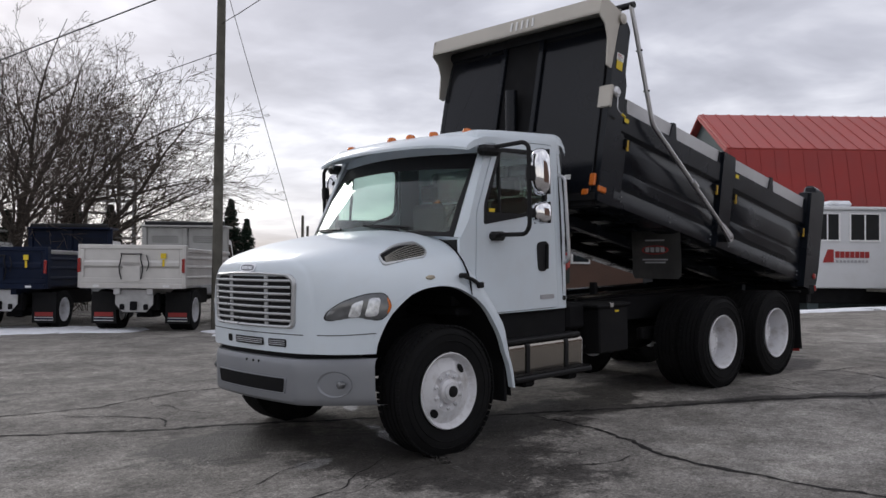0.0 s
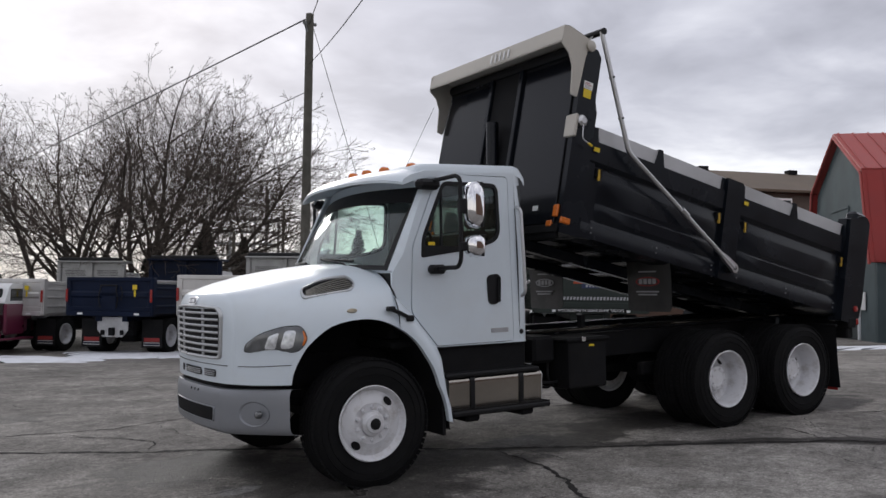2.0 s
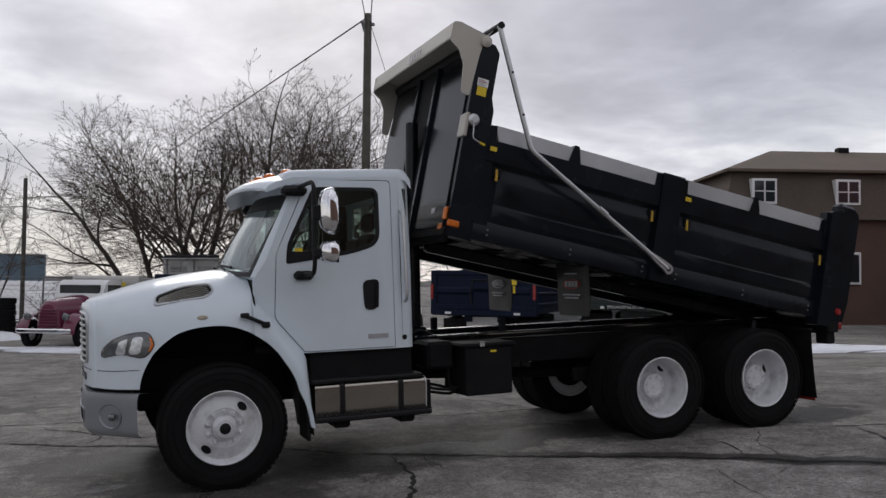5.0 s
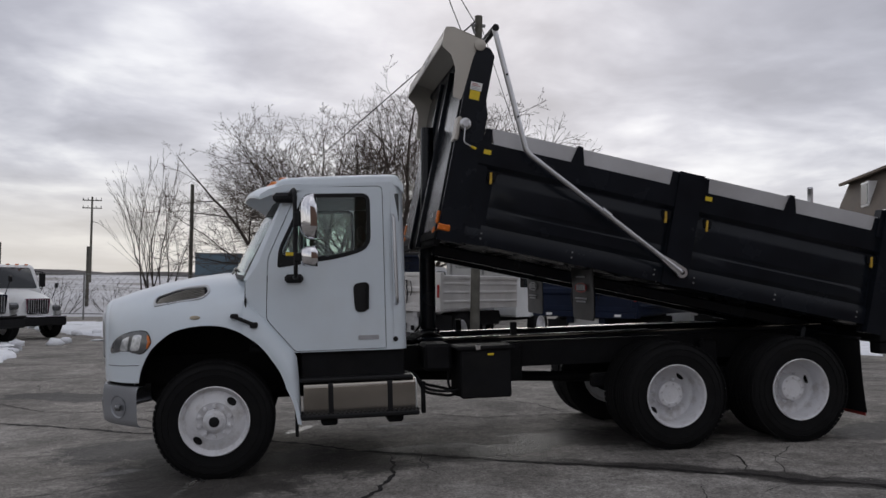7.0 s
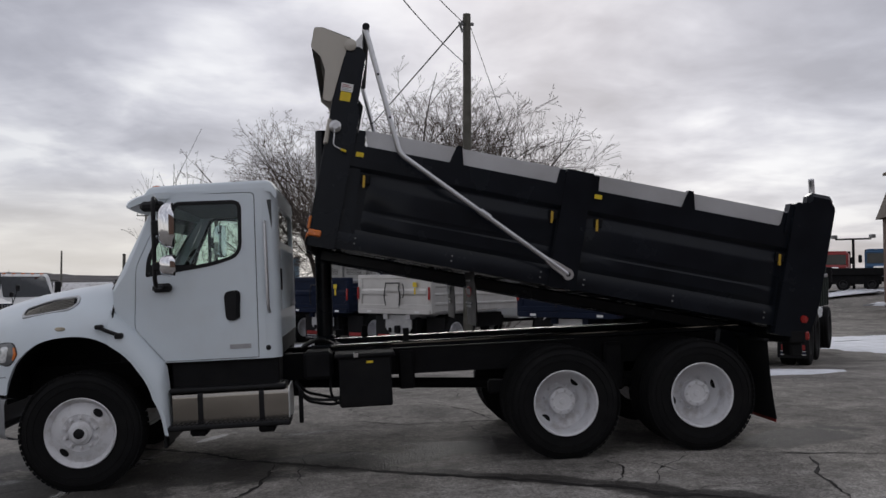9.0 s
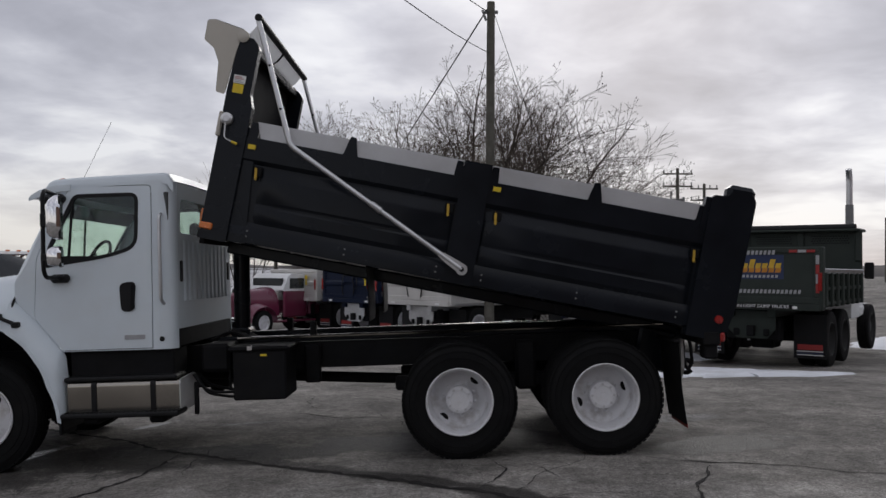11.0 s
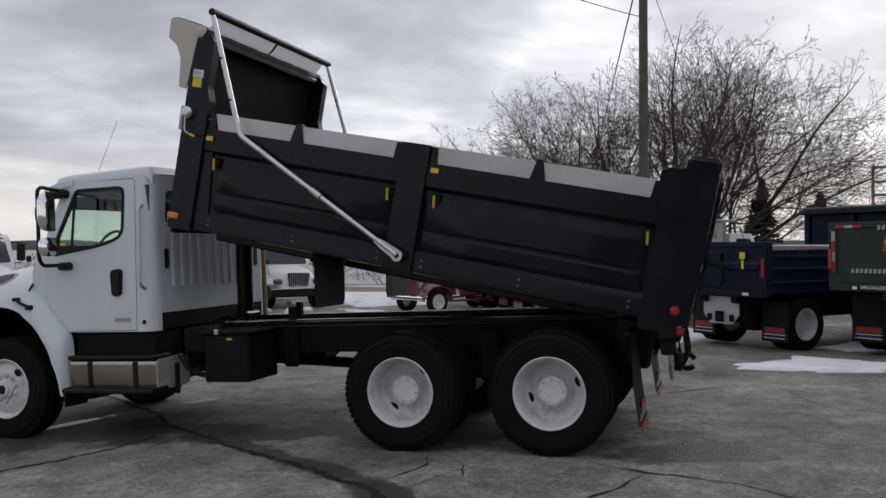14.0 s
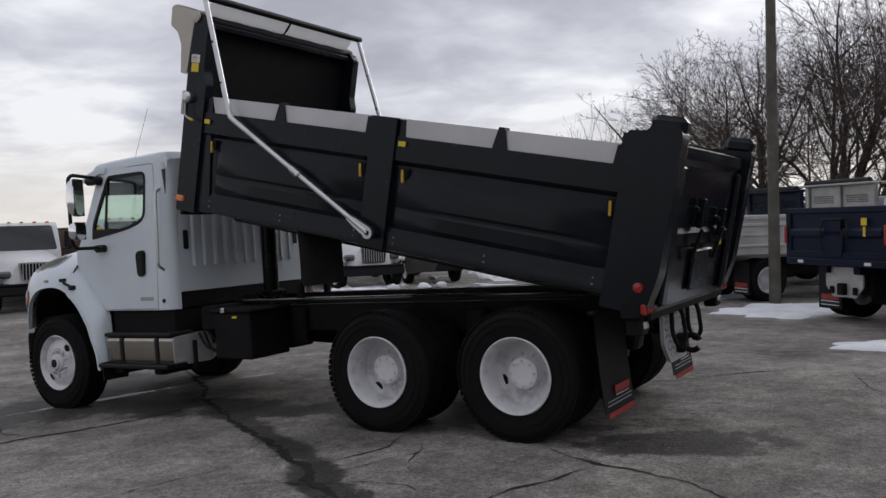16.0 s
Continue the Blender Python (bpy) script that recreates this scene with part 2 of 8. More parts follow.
# ---------------------------------------------------------------- materials
def material(name, base, rough=0.5, metal=0.0, vary=0.08, scale=6.0, fine=0.0, fine_scale=120.0, dirt=None, dirt_amount=0.0, dirt_scale=1.4,
             coat=0.0, bump=0.0, shine=0.5, glow=None, spread=0.0, rough_vary=0.1, island=0.0):
    """A procedural surface: base colour with broad and fine variation, patches of dirt, uneven gloss and a fine relief."""
    m = bpy.data.materials.new(name)
    m.use_nodes = True
    nt = m.node_tree
    p = nt.nodes["Principled BSDF"]
    link = nt.links.new
    co = nt.nodes.new("ShaderNodeTexCoord")
    big = nt.nodes.new("ShaderNodeTexNoise")
    big.inputs["Scale"].default_value, big.inputs["Detail"].default_value = scale, 5.0
    link(co.outputs["Object"], big.inputs["Vector"])
    small = nt.nodes.new("ShaderNodeTexNoise")
    small.inputs["Scale"].default_value, small.inputs["Detail"].default_value = fine_scale, 3.0
    link(co.outputs["Object"], small.inputs["Vector"])
    ramp = nt.nodes.new("ShaderNodeValToRGB")
    ramp.color_ramp.elements[0].position, ramp.color_ramp.elements[1].position = 0.3, 0.7
    ramp.color_ramp.elements[0].color = (*[max(0, c * (1 - vary)) for c in base], 1)
    ramp.color_ramp.elements[1].color = (*[min(1, c * (1 + vary)) for c in base], 1)
    link(big.outputs["Fac"], ramp.inputs["Fac"])
    colour = ramp.outputs["Color"]
    if fine or spread or island:
        grey = nt.nodes.new("ShaderNodeMath")
        grey.operation = "MULTIPLY_ADD"
        grey.inputs[1].default_value, grey.inputs[2].default_value = 2 * fine, 1 - fine
        link(small.outputs["Fac"], grey.inputs[0])
        value = grey.outputs[0]
        for amount, node, socket in ((spread, "ShaderNodeObjectInfo", "Random"), (island, "ShaderNodeNewGeometry", "Random Per Island")):
            if amount:
                info = nt.nodes.new(node)
                each = nt.nodes.new("ShaderNodeMath")
                each.operation = "MULTIPLY_ADD"
                each.inputs[1].default_value, each.inputs[2].default_value = 2 * amount, 1 - amount
                link(info.outputs[socket], each.inputs[0])
                both = nt.nodes.new("ShaderNodeMath")
                both.operation = "MULTIPLY"
                link(value, both.inputs[0])
                link(each.outputs[0], both.inputs[1])
                value = both.outputs[0]
        tone = nt.nodes.new("ShaderNodeVectorMath")
        tone.operation = "SCALE"
        link(colour, tone.inputs[0])
        link(value, tone.inputs["Scale"])
        colour = tone.outputs[0]
    if dirt:
        stain = nt.nodes.new("ShaderNodeTexNoise")
        stain.inputs["Scale"].default_value, stain.inputs["Detail"].default_value, stain.inputs["Roughness"].default_value = dirt_scale, 8.0, 0.65
        link(co.outputs["Object"], stain.inputs["Vector"])
        step = nt.nodes.new("ShaderNodeMapRange")
        step.inputs["From Min"].default_value, step.inputs["From Max"].default_value = 0.48, 0.72
        step.inputs["To Max"].default_value = dirt_amount
        link(stain.outputs["Fac"], step.inputs["Value"])
        mix = nt.nodes.new("ShaderNodeMix")
        mix.data_type = "RGBA"
        link(step.outputs["Result"], mix.inputs["Factor"])
        link(colour, mix.inputs["A"])
        mix.inputs["B"].default_value = (*dirt, 1)
        colour = mix.outputs["Result"]
    link(colour, p.inputs["Base Color"])
    gloss = nt.nodes.new("ShaderNodeMapRange")
    gloss.inputs["To Min"].default_value, gloss.inputs["To Max"].default_value = max(0.02, rough - rough_vary), min(1, rough + rough_vary)
    link(big.outputs["Fac"], gloss.inputs["Value"])
    link(gloss.outputs["Result"], p.inputs["Roughness"])
    p.inputs["Specular IOR Level"].default_value = shine
    p.inputs["Metallic"].default_value = metal
    p.inputs["Coat Weight"].default_value = coat
    p.inputs["Coat Roughness"].default_value = 0.08
    if bump:
        bp = nt.nodes.new("ShaderNodeBump")
        bp.inputs["Strength"].default_value, bp.inputs["Distance"].default_value = min(1.0, bump), 0.01
        link(small.outputs["Fac"], bp.inputs["Height"])
        link(bp.outputs["Normal"], p.inputs["Normal"])
    if glow:
        p.inputs["Emission Color"].default_value = (*glow[:3], 1)
        p.inputs["Emission Strength"].default_value = glow[3]
    return m


def glass(name, tint, rough=0.0):
    m = bpy.data.materials.new(name)
    m.use_nodes = True
    p = m.node_tree.nodes["Principled BSDF"]
    p.inputs["Base Color"].default_value = (*tint, 1)
    p.inputs["Transmission Weight"].default_value = 1.0
    p.inputs["Roughness"].default_value = rough
    p.inputs["IOR"].default_value = 1.45
    return m


WHITE = material("white_paint", (0.645, 0.71, 0.76), 0.35, vary=0.03, scale=2.0, dirt=(0.55, 0.54, 0.52), dirt_amount=0.18, dirt_scale=2.2, coat=0.35)
WHITE_DULL = material("white_paint_dull", (0.72, 0.73, 0.73), 0.5, vary=0.05, scale=3.0, dirt=(0.45, 0.43, 0.40), dirt_amount=0.3, coat=0.1)
BLACK = material("black_body_paint", (0.0068, 0.0086, 0.0122), 0.25, vary=0.25, scale=2.5, dirt=(0.011, 0.013, 0.018), dirt_amount=0.5, dirt_scale=1.8, shine=0.20)
BLACK_GLOSS = material("black_gloss_paint", (0.006, 0.007, 0.010), 0.17, vary=0.2, scale=1.5, dirt=(0.012, 0.012, 0.015), dirt_amount=0.4, shine=0.24, rough_vary=0.12)
CHASSIS = material("chassis_black", (0.009, 0.009, 0.010), 0.7, vary=0.3, scale=5.0, dirt=(0.016, 0.015, 0.014), dirt_amount=0.5, dirt_scale=3.0, bump=0.1, shine=0.12)
PLASTIC = material("black_plastic", (0.011, 0.011, 0.012), 0.5, vary=0.2, scale=8.0, bump=0.1, shine=0.2)
RUBBER = material("tyre_rubber", (0.0085, 0.0085, 0.009), 0.8, vary=0.25, scale=6.0, dirt=(0.015, 0.0145, 0.0135), dirt_amount=0.45, dirt_scale=4.0, bump=0.25, shine=0.12)
FLAP = material("mud_flap_rubber", (0.010, 0.010, 0.011), 0.65, vary=0.2, scale=4.0, dirt=(0.025, 0.023, 0.021), dirt_amount=0.35, dirt_scale=3.0, shine=0.2)
# light on the hub put into its colour: the rim's white, made paler
LIT_HUB = material("white_hub_paint", (0.76, 0.76, 0.78), 0.35, vary=0.06, scale=8.0, dirt=(0.40, 0.38, 0.35), dirt_amount=0.3, dirt_scale=9.0)
# besides real dirt, the dark patches stand in for shade in the dish
RIM = material("white_rim_paint", (0.66, 0.66, 0.68), 0.4, vary=0.06, scale=5.0, dirt=(0.30, 0.27, 0.24), dirt_amount=0.68, dirt_scale=7.0)
CHROME = material("chrome", (0.80, 0.80, 0.82), 0.07, 1.0, vary=0.03, rough_vary=0.03)
STEEL = material("polished_steel", (0.36, 0.335, 0.30), 0.22, 1.0, vary=0.12, scale=3.0, rough_vary=0.1)
PLATE = material("galvanised_plate", (0.50, 0.50, 0.50), 0.42, 0.35, vary=0.12, scale=6.0, fine=0.15, fine_scale=50, dirt=(0.28, 0.27, 0.26), dirt_amount=0.4)
ALU = material("aluminium", (0.58, 0.58, 0.59), 0.38, 1.0, vary=0.1, scale=4.0, fine=0.1, fine_scale=60)
BOARD = material("galvanised_board", (0.52, 0.52, 0.53), 0.45, 0.55, vary=0.1, scale=2.0, fine=0.08, dirt=(0.35, 0.34, 0.33), dirt_amount=0.4)
SHIELD = material("bare_steel_shield", (0.45, 0.42, 0.37), 0.45, 0.4, vary=0.06, scale=2.0, dirt=(0.45, 0.42, 0.38), dirt_amount=0.3)
LOUVRE = material("dull_louvre", (0.26, 0.25, 0.22), 0.5, 0.3, vary=0.1)
GREY_PLASTIC = material("grey_bumper", (0.24, 0.25, 0.27), 0.4, 0.3, vary=0.07, scale=3.0, fine=0.05, dirt=(0.22, 0.22, 0.22), dirt_amount=0.4, dirt_scale=3.0)
GRILLE = material("grille_silver", (0.48, 0.49, 0.50), 0.3, 0.6, vary=0.06)
AMBER = material("amber_lens", (0.62, 0.15, 0.015), 0.25, vary=0.1, scale=30.0, coat=0.5)
RED_LENS = material("red_lens", (0.28, 0.012, 0.010), 0.25, vary=0.1, scale=30.0, coat=0.5)
CLEAR_LENS = material("clear_lens", (0.115, 0.12, 0.125), 0.12, 0.3, vary=0.3, scale=9.0, coat=1.0)
REFLECTOR = material("lamp_reflector", (0.66, 0.68, 0.70), 0.22, 0.5, vary=0.35, scale=22.0, coat=0.8)
YELLOW_DULL = material("ochre_sleeve", (0.50, 0.31, 0.03), 0.6, vary=0.15, scale=25.0)
YELLOW = material("yellow_sticker", (0.72, 0.52, 0.02), 0.5, vary=0.06, scale=20.0)
MARKER = material("beige_marker_lens", (0.34, 0.29, 0.20), 0.25, vary=0.25, scale=30.0, coat=0.6)
PALE = material("pale_sticker", (0.75, 0.75, 0.74), 0.5, vary=0.05, scale=20.0)
RED_PRINT = material("red_print", (0.30, 0.022, 0.020), 0.5, vary=0.1, scale=20.0)
GREY_PRINT = material("grey_print", (0.35, 0.35, 0.36), 0.5, vary=0.1, scale=20.0)
INTERIOR = material("cab_interior", (0.055, 0.06, 0.06), 0.8, vary=0.2, scale=5.0, bump=0.1)
SEAT = material("seat_cloth", (0.045, 0.045, 0.05), 0.9, vary=0.2, scale=12.0, bump=0.2)
TARP = material("tarp_cloth", (0.55, 0.55, 0.54), 0.8, vary=0.15, scale=4.0, dirt=(0.3, 0.3, 0.3), dirt_amount=0.4, bump=0.2)
_nt = TARP.node_tree
_p, _tr, _mx = _nt.nodes["Principled BSDF"], _nt.nodes.new("ShaderNodeBsdfTranslucent"), _nt.nodes.new("ShaderNodeMixShader")
_tr.inputs["Color"].default_value = (0.75, 0.75, 0.74, 1)
_mx.inputs["Fac"].default_value = 0.6
_nt.links.new(_p.outputs[0], _mx.inputs[1])
_nt.links.new(_tr.outputs[0], _mx.inputs[2])
_nt.links.new(_mx.outputs[0], _nt.nodes["Material Output"].inputs["Surface"])
GLASS = glass("window_glass", (0.70, 0.83, 0.775))
HEADLINER = material("pale_headliner", (0.15, 0.16, 0.155), 0.9, vary=0.06, scale=4.0, bump=0.1)
NAVY = material("navy_body_paint", (0.0065, 0.0115, 0.029), 0.4, vary=0.2, scale=2.0, dirt=(0.017, 0.020, 0.032), dirt_amount=0.4, shine=0.12)
OLIVE = material("dark_green_body_paint", (0.034, 0.042, 0.037), 0.5, vary=0.15, scale=2.0, dirt=(0.05, 0.052, 0.048), dirt_amount=0.4, shine=0.15)
MAROON = material("maroon_paint", (0.13, 0.016, 0.045), 0.3, vary=0.1, scale=2.0, coat=0.4)
DARK_GLASS = material("dark_far_glass", (0.02, 0.024, 0.026), 0.08, vary=0.1, shine=0.6)
GUARD_DARK = material("dull_dark_rim", (0.045, 0.045, 0.045), 0.7, vary=0.2, scale=6.0, shine=0.15)
GUARD_STEEL = material("dull_guard_steel", (0.34, 0.34, 0.33), 0.38, 0.5, vary=0.15, scale=3.0, dirt=(0.22, 0.21, 0.20), dirt_amount=0.4)
STEEL_BODY = material("stainless_body", (0.60, 0.585, 0.565), 0.36, 0.45, vary=0.12, scale=1.5, dirt=(0.40, 0.38, 0.36), dirt_amount=0.4)
PRINT_BLUE = material("blue_print", (0.015, 0.028, 0.085), 0.5, vary=0.1, scale=20.0)
PRINT_RED = material("red_orange_print", (0.42, 0.06, 0.015), 0.5, vary=0.2, scale=6.0)
PRINT_YELLOW = material("yellow_print", (0.60, 0.38, 0.03), 0.5, vary=0.2, scale=6.0)
PRINT_ORANGE = material("orange_print", (0.50, 0.20, 0.02), 0.5, vary=0.3, scale=3.0)
SNOW = material("old_snow", (0.78, 0.80, 0.84), 0.8, vary=0.08, scale=3.0, fine=0.08, fine_scale=30.0, dirt=(0.42, 0.41, 0.40), dirt_amount=0.5, dirt_scale=1.2, bump=0.6)
TIMBER = material("weathered_pole", (0.105, 0.100, 0.085), 0.85, vary=0.25, scale=4.0, fine=0.25, fine_scale=40.0, bump=0.3, shine=0.2)
BARK = material("bare_bark", (0.070, 0.060, 0.052), 0.9, vary=0.25, scale=3.0, fine=0.2, fine_scale=30.0, bump=0.2, shine=0.1)
WORN_FLAP = material("worn_flap", (0.036, 0.035, 0.033), 0.45, vary=0.25, scale=5.0, dirt=(0.10, 0.09, 0.085), dirt_amount=0.5, dirt_scale=4.0, shine=0.4)
TWIG = material("bare_twigs", (0.092, 0.075, 0.064), 0.9, vary=0.2, scale=1.0, island=0.25, shine=0.1)
NEEDLES = material("dark_conifer", (0.016, 0.026, 0.018), 0.9, vary=0.3, scale=1.5, island=0.4, shine=0.1)
WIRE = material("dark_wire", (0.02, 0.02, 0.02), 0.6, shine=0.2)
GALV = material("galvanised_steel", (0.20, 0.20, 0.20), 0.55, 0.2, vary=0.2, scale=3.0)
RED_ROOF = material("red_metal_roof", (0.40, 0.075, 0.065), 0.5, vary=0.08, scale=0.4, fine=0.06, fine_scale=8.0, dirt=(0.30, 0.09, 0.08), dirt_amount=0.4, dirt_scale=0.8)
RED_WALL = material("red_siding", (0.27, 0.020, 0.016), 0.6, vary=0.1, scale=0.5, dirt=(0.2, 0.03, 0.03), dirt_amount=0.3)
GREY_WALL = material("grey_green_siding", (0.07, 0.095, 0.10), 0.8, vary=0.2, scale=0.6, dirt=(0.04, 0.055, 0.06), dirt_amount=0.7, dirt_scale=0.7)
BROWN_ROOF = material("brown_shingles", (0.115, 0.085, 0.060), 0.85, vary=0.15, scale=0.5, fine=0.2, fine_scale=12.0)
MANSARD = material("dark_brown_shingles", (0.080, 0.060, 0.046), 0.85, vary=0.15, scale=0.5, fine=0.3, fine_scale=9.0, bump=0.3)
BROWN_WALL = material("brown_brick", (0.100, 0.058, 0.042), 0.85, vary=0.15, scale=0.5, fine=0.2, fine_scale=10.0)
OFFICE = material("white_office_panel", (0.62, 0.63, 0.64), 0.55, vary=0.04, scale=0.6, dirt=(0.5, 0.49, 0.47), dirt_amount=0.3)
HILL = material("far_hill", (0.034, 0.029, 0.032), 0.95, vary=0.3, scale=0.03, dirt=(0.16, 0.135, 0.115), dirt_amount=0.7, dirt_scale=0.012)
RUST = material("rusty_pipe", (0.22, 0.15, 0.10), 0.6, 0.4, vary=0.3, scale=9.0, dirt=(0.3, 0.25, 0.2), dirt_amount=0.6)


# ---------------------------------------------------------------- the dump truck
# Its own metres: x towards its tail from the front axle, y across (its left side is negative), z up from its wheels.
TRUCK_POSE = Matrix.Translation((0, 0.14, 0)) @ Matrix.Rotation(-math.atan(0.041), 4, "Y")
truck = tagged(empty("dump_truck", TRUCK_POSE), "white conventional-cab dump truck with a raised black steel body", "truck")


# ---- wheels: built once with the axle along y, outer side towards -y
def build_tyre():
    bm = B()
    half, ro, rr = 0.14, 0.525, 0.297
    prof = [(rr, -half + 0.03), (rr + 0.015, -half + 0.012), (0.36, -half + 0.004), (0.43, -half - 0.006), (0.475, -half + 0.004), (0.505, -half + 0.022), (ro - 0.006, -half + 0.032)]
    for g in (-0.075, -0.026, 0.026, 0.075):
        prof += [(ro, g - 0.008), (ro - 0.014, g - 0.006), (ro - 0.014, g + 0.006), (ro, g + 0.008)]
    prof += [(r, -a) for r, a in prof[6::-1]]
    lathe(bm, prof + [prof[0]], 56, caps=False)
    for k in range(64):          # shoulder lugs
        a = 2 * math.pi * k / 64
        for s in (-1, 1):
            box(bm, -0.020, 0.020, s * 0.112 - 0.020, s * 0.112 + 0.020, 0.512, 0.5262, m=Matrix.Rotation(a, 4, "Y"))
    for k in range(2):           # raised rings on the sidewall
        r = 0.40 + 0.055 * k
        lathe(bm, [(r - 0.004, -half - 0.001), (r, -half - 0.009), (r + 0.004, -half - 0.001)], 56, caps=False)
    return bm


def build_front_rim(bm):
    lathe(bm, [(0.300, -0.128), (0.308, -0.142), (0.300, -0.150), (0.288, -0.140), (0.275, -0.105), (0.262, -0.095), (0.225, -0.110), (0.165, -0.128), (0.150, -0.122), (0.105, -0.118), (0.0, -0.118)], 56, caps=False)
    return bm


def build_rear_rim(bm):
    lathe(bm, [(0.300, -0.128), (0.308, -0.142), (0.300, -0.150), (0.288, -0.140), (0.278, -0.09), (0.268, 0.02), (0.258, 0.070), (0.232, 0.092), (0.205, 0.096), (0.160, 0.090), (0.148, 0.082), (0.0, 0.082)], 56, caps=False)
    return bm


def build_back(bm):
    lathe(bm, [(0.300, 0.128), (0.308, 0.142), (0.29, 0.14), (0.27, 0.115), (0.10, 0.112), (0.0, 0.112)], 40, caps=False)
    return bm


def nuts(root, r, y, count=10, size=0.022, long=0.034):
    """A ring of wheel nuts, each a part on one shared mesh."""
    first = None
    for k in range(count):
        a = 2 * math.pi * (k + 0.5) / count
        m = Matrix.Translation((r * math.cos(a), 0, r * math.sin(a)))
        if first is None:
            first = part("wheel_nut", lathe(B(), [(size, y), (size, y - long * 0.5), (size * 0.62, y - long * 0.55), (size * 0.55, y - long), (0, y - long)], 6), RIM, root)
            first.matrix_basis = m
        else:
            again(first, root, m)


def hole(bm, r, angle, y, slope, long=0.046, wide=0.032):
    a = radians(angle)
    c = Vector((r * math.cos(a), y, r * math.sin(a)))
    out = Vector((math.cos(a), slope, math.sin(a))).normalized()
    along = Vector((-math.sin(a), 0, math.cos(a)))
    face = out.cross(along)
    ring = [c + along * long * math.cos(2 * math.pi * k / 20) + out * wide * math.sin(2 * math.pi * k / 20) for k in range(20)]
    inner = [p + face * 0.0 + Vector((0, 0.001, 0)) for p in ring]
    bm.faces.new([bm.verts.new(p) for p in ring])
    return bm


wheel_parts = {}


def wheel(name, x, side, y_mid, kind, turn, label):
    """A wheel whose middle plane lies y_mid from the truck's middle."""
    m = Matrix.Translation((x, side * y_mid, 0.488)) @ Matrix.Rotation(math.pi if side > 0 else 0, 4, "Z") @ Matrix.Rotation(radians(turn), 4, "Y")
    if kind not in wheel_parts:
        root = new(name, finish("tyre", build_tyre(), RUBBER))
        rim = part("rim", build_back((build_rear_rim if kind == "rear" else build_front_rim)(B())), RIM, root, "white-painted steel rim")
        if kind == "front":
            hub = part("hub", tidy(lathe(B(), [(0.105, -0.115), (0.098, -0.150), (0.075, -0.160), (0.072, -0.178), (0.050, -0.182), (0.0, -0.182)], 32)), RIM, root)
            part("hub_cap", lathe(B(), [(0.046, -0.181), (0.045, -0.190), (0.03, -0.194), (0, -0.194)], 24), PLASTIC, root, "black oil-filled hub cap")
            nuts(root, 0.135, -0.120)
            holes = ((48, -0.116, 0.30), (228, -0.116, 0.30))
        else:
            part("hub", lathe(B(), [(0.128, 0.086), (0.120, 0.075), (0.117, 0.020), (0.124, 0.018), (0.124, 0.004), (0.116, -0.002), (0.085, -0.004), (0.080, 0.002), (0.030, 0.002), (0.026, -0.003), (0.0, -0.003)], 32), LIT_HUB, root)
            part("hub_gap", lathe(B(), [(0.127, 0.0865), (0.137, 0.0865), (0.138, 0.0900)], 32), CHASSIS, root, "dark gap round the hub")
            nuts(root, 0.152, 0.086, 10, 0.019, 0.036)
            nuts(root, 0.101, -0.001, 8, 0.013, 0.014)
            holes = ((40, 0.0925, 0.0), (220, 0.0925, 0.0))
        for angle, y, slope in holes:
            part("hand_hole", hole(B(), 0.222, angle, y, slope), CHASSIS, root, smooth=0)
        wheel_parts[kind] = root
        root.parent = truck
        root.matrix_basis = m
        tagged(root, label)
        return root
    o = copy_thing(wheel_parts[kind], m)
    return o


for side in (-1, 1):
    wheel("front_wheel", 0.02, side, 1.085, "front", 0 if side < 0 else 70, "black rubber tyre on a white steel rim")
for x, turn in ((4.37, -8), (5.69, 22)):
    for side in (-1, 1):
        wheel("rear_wheel", x, side, 1.07, "rear", turn, "black rubber tyre on a deep-dished white rim")
        wheel("inner_wheel", x, side, 0.755, "rear", turn + 50, "black rubber tyre on a deep-dished white rim")
for w in [o for o in truck.children if o.name.startswith(("front_wheel", "rear_wheel", "inner_wheel"))]:
    w.name = {"f": "front_wheel", "r": "rear_wheel", "i": "inner_wheel"}[w.name[0]]

# ---- chassis
bm = B()
for side in (-1, 1):
    y = side * 0.43
    box(bm, -0.75, 6.55, y - 0.012, y + 0.012, 0.76, 1.02)
    for z in (0.76, 1.008):
        box(bm, -0.75, 6.55, *sorted((y, y - side * 0.08)), z, z + 0.012)
for x in (-0.6, 0.6, 1.7, 2.9, 3.7, 5.03, 6.5):
    box(bm, x - 0.06, x + 0.06, -0.43, 0.43, 0.80, 0.98, 0.01)
frame_ = part("chassis_frame", tidy(bm), CHASSIS, truck, "black steel ladder frame")
for side in (-1, 1):
    part("subframe_rail", boxes((2.0, 6.75, side * 0.43 - 0.04, side * 0.43 + 0.04, 1.03, 1.09)), BLACK, truck)
bm = B()
for side in (-1, 1):            # thin guide bars on top of the rails
    tube(bm, [(2.2, side * 0.50, 1.075), (6.4, side * 0.50, 1.085)], 0.016, 8)
part("guide_rail", tidy(bm), STEEL, frame_)
for x in (4.37, 5.69):
    bm = B()
    tube(bm, [(x, -0.95, 0.515), (x, 0.95, 0.515)], 0.075, 16)
    lathe(bm, [(0.0, -0.24), (0.14, -0.2), (0.20, -0.08), (0.20, 0.08), (0.14, 0.2), (0.0, 0.24)], 20, at=(x, 0, 0.53))
    for side in (-1, 1):
        lathe(bm, [(0.0, -0.1), (0.21, -0.1), (0.21, 0.1), (0.0, 0.1)], 24, at=(x, side * 0.72, 0.515))
    part("rear_axle", tidy(bm), CHASSIS, truck)
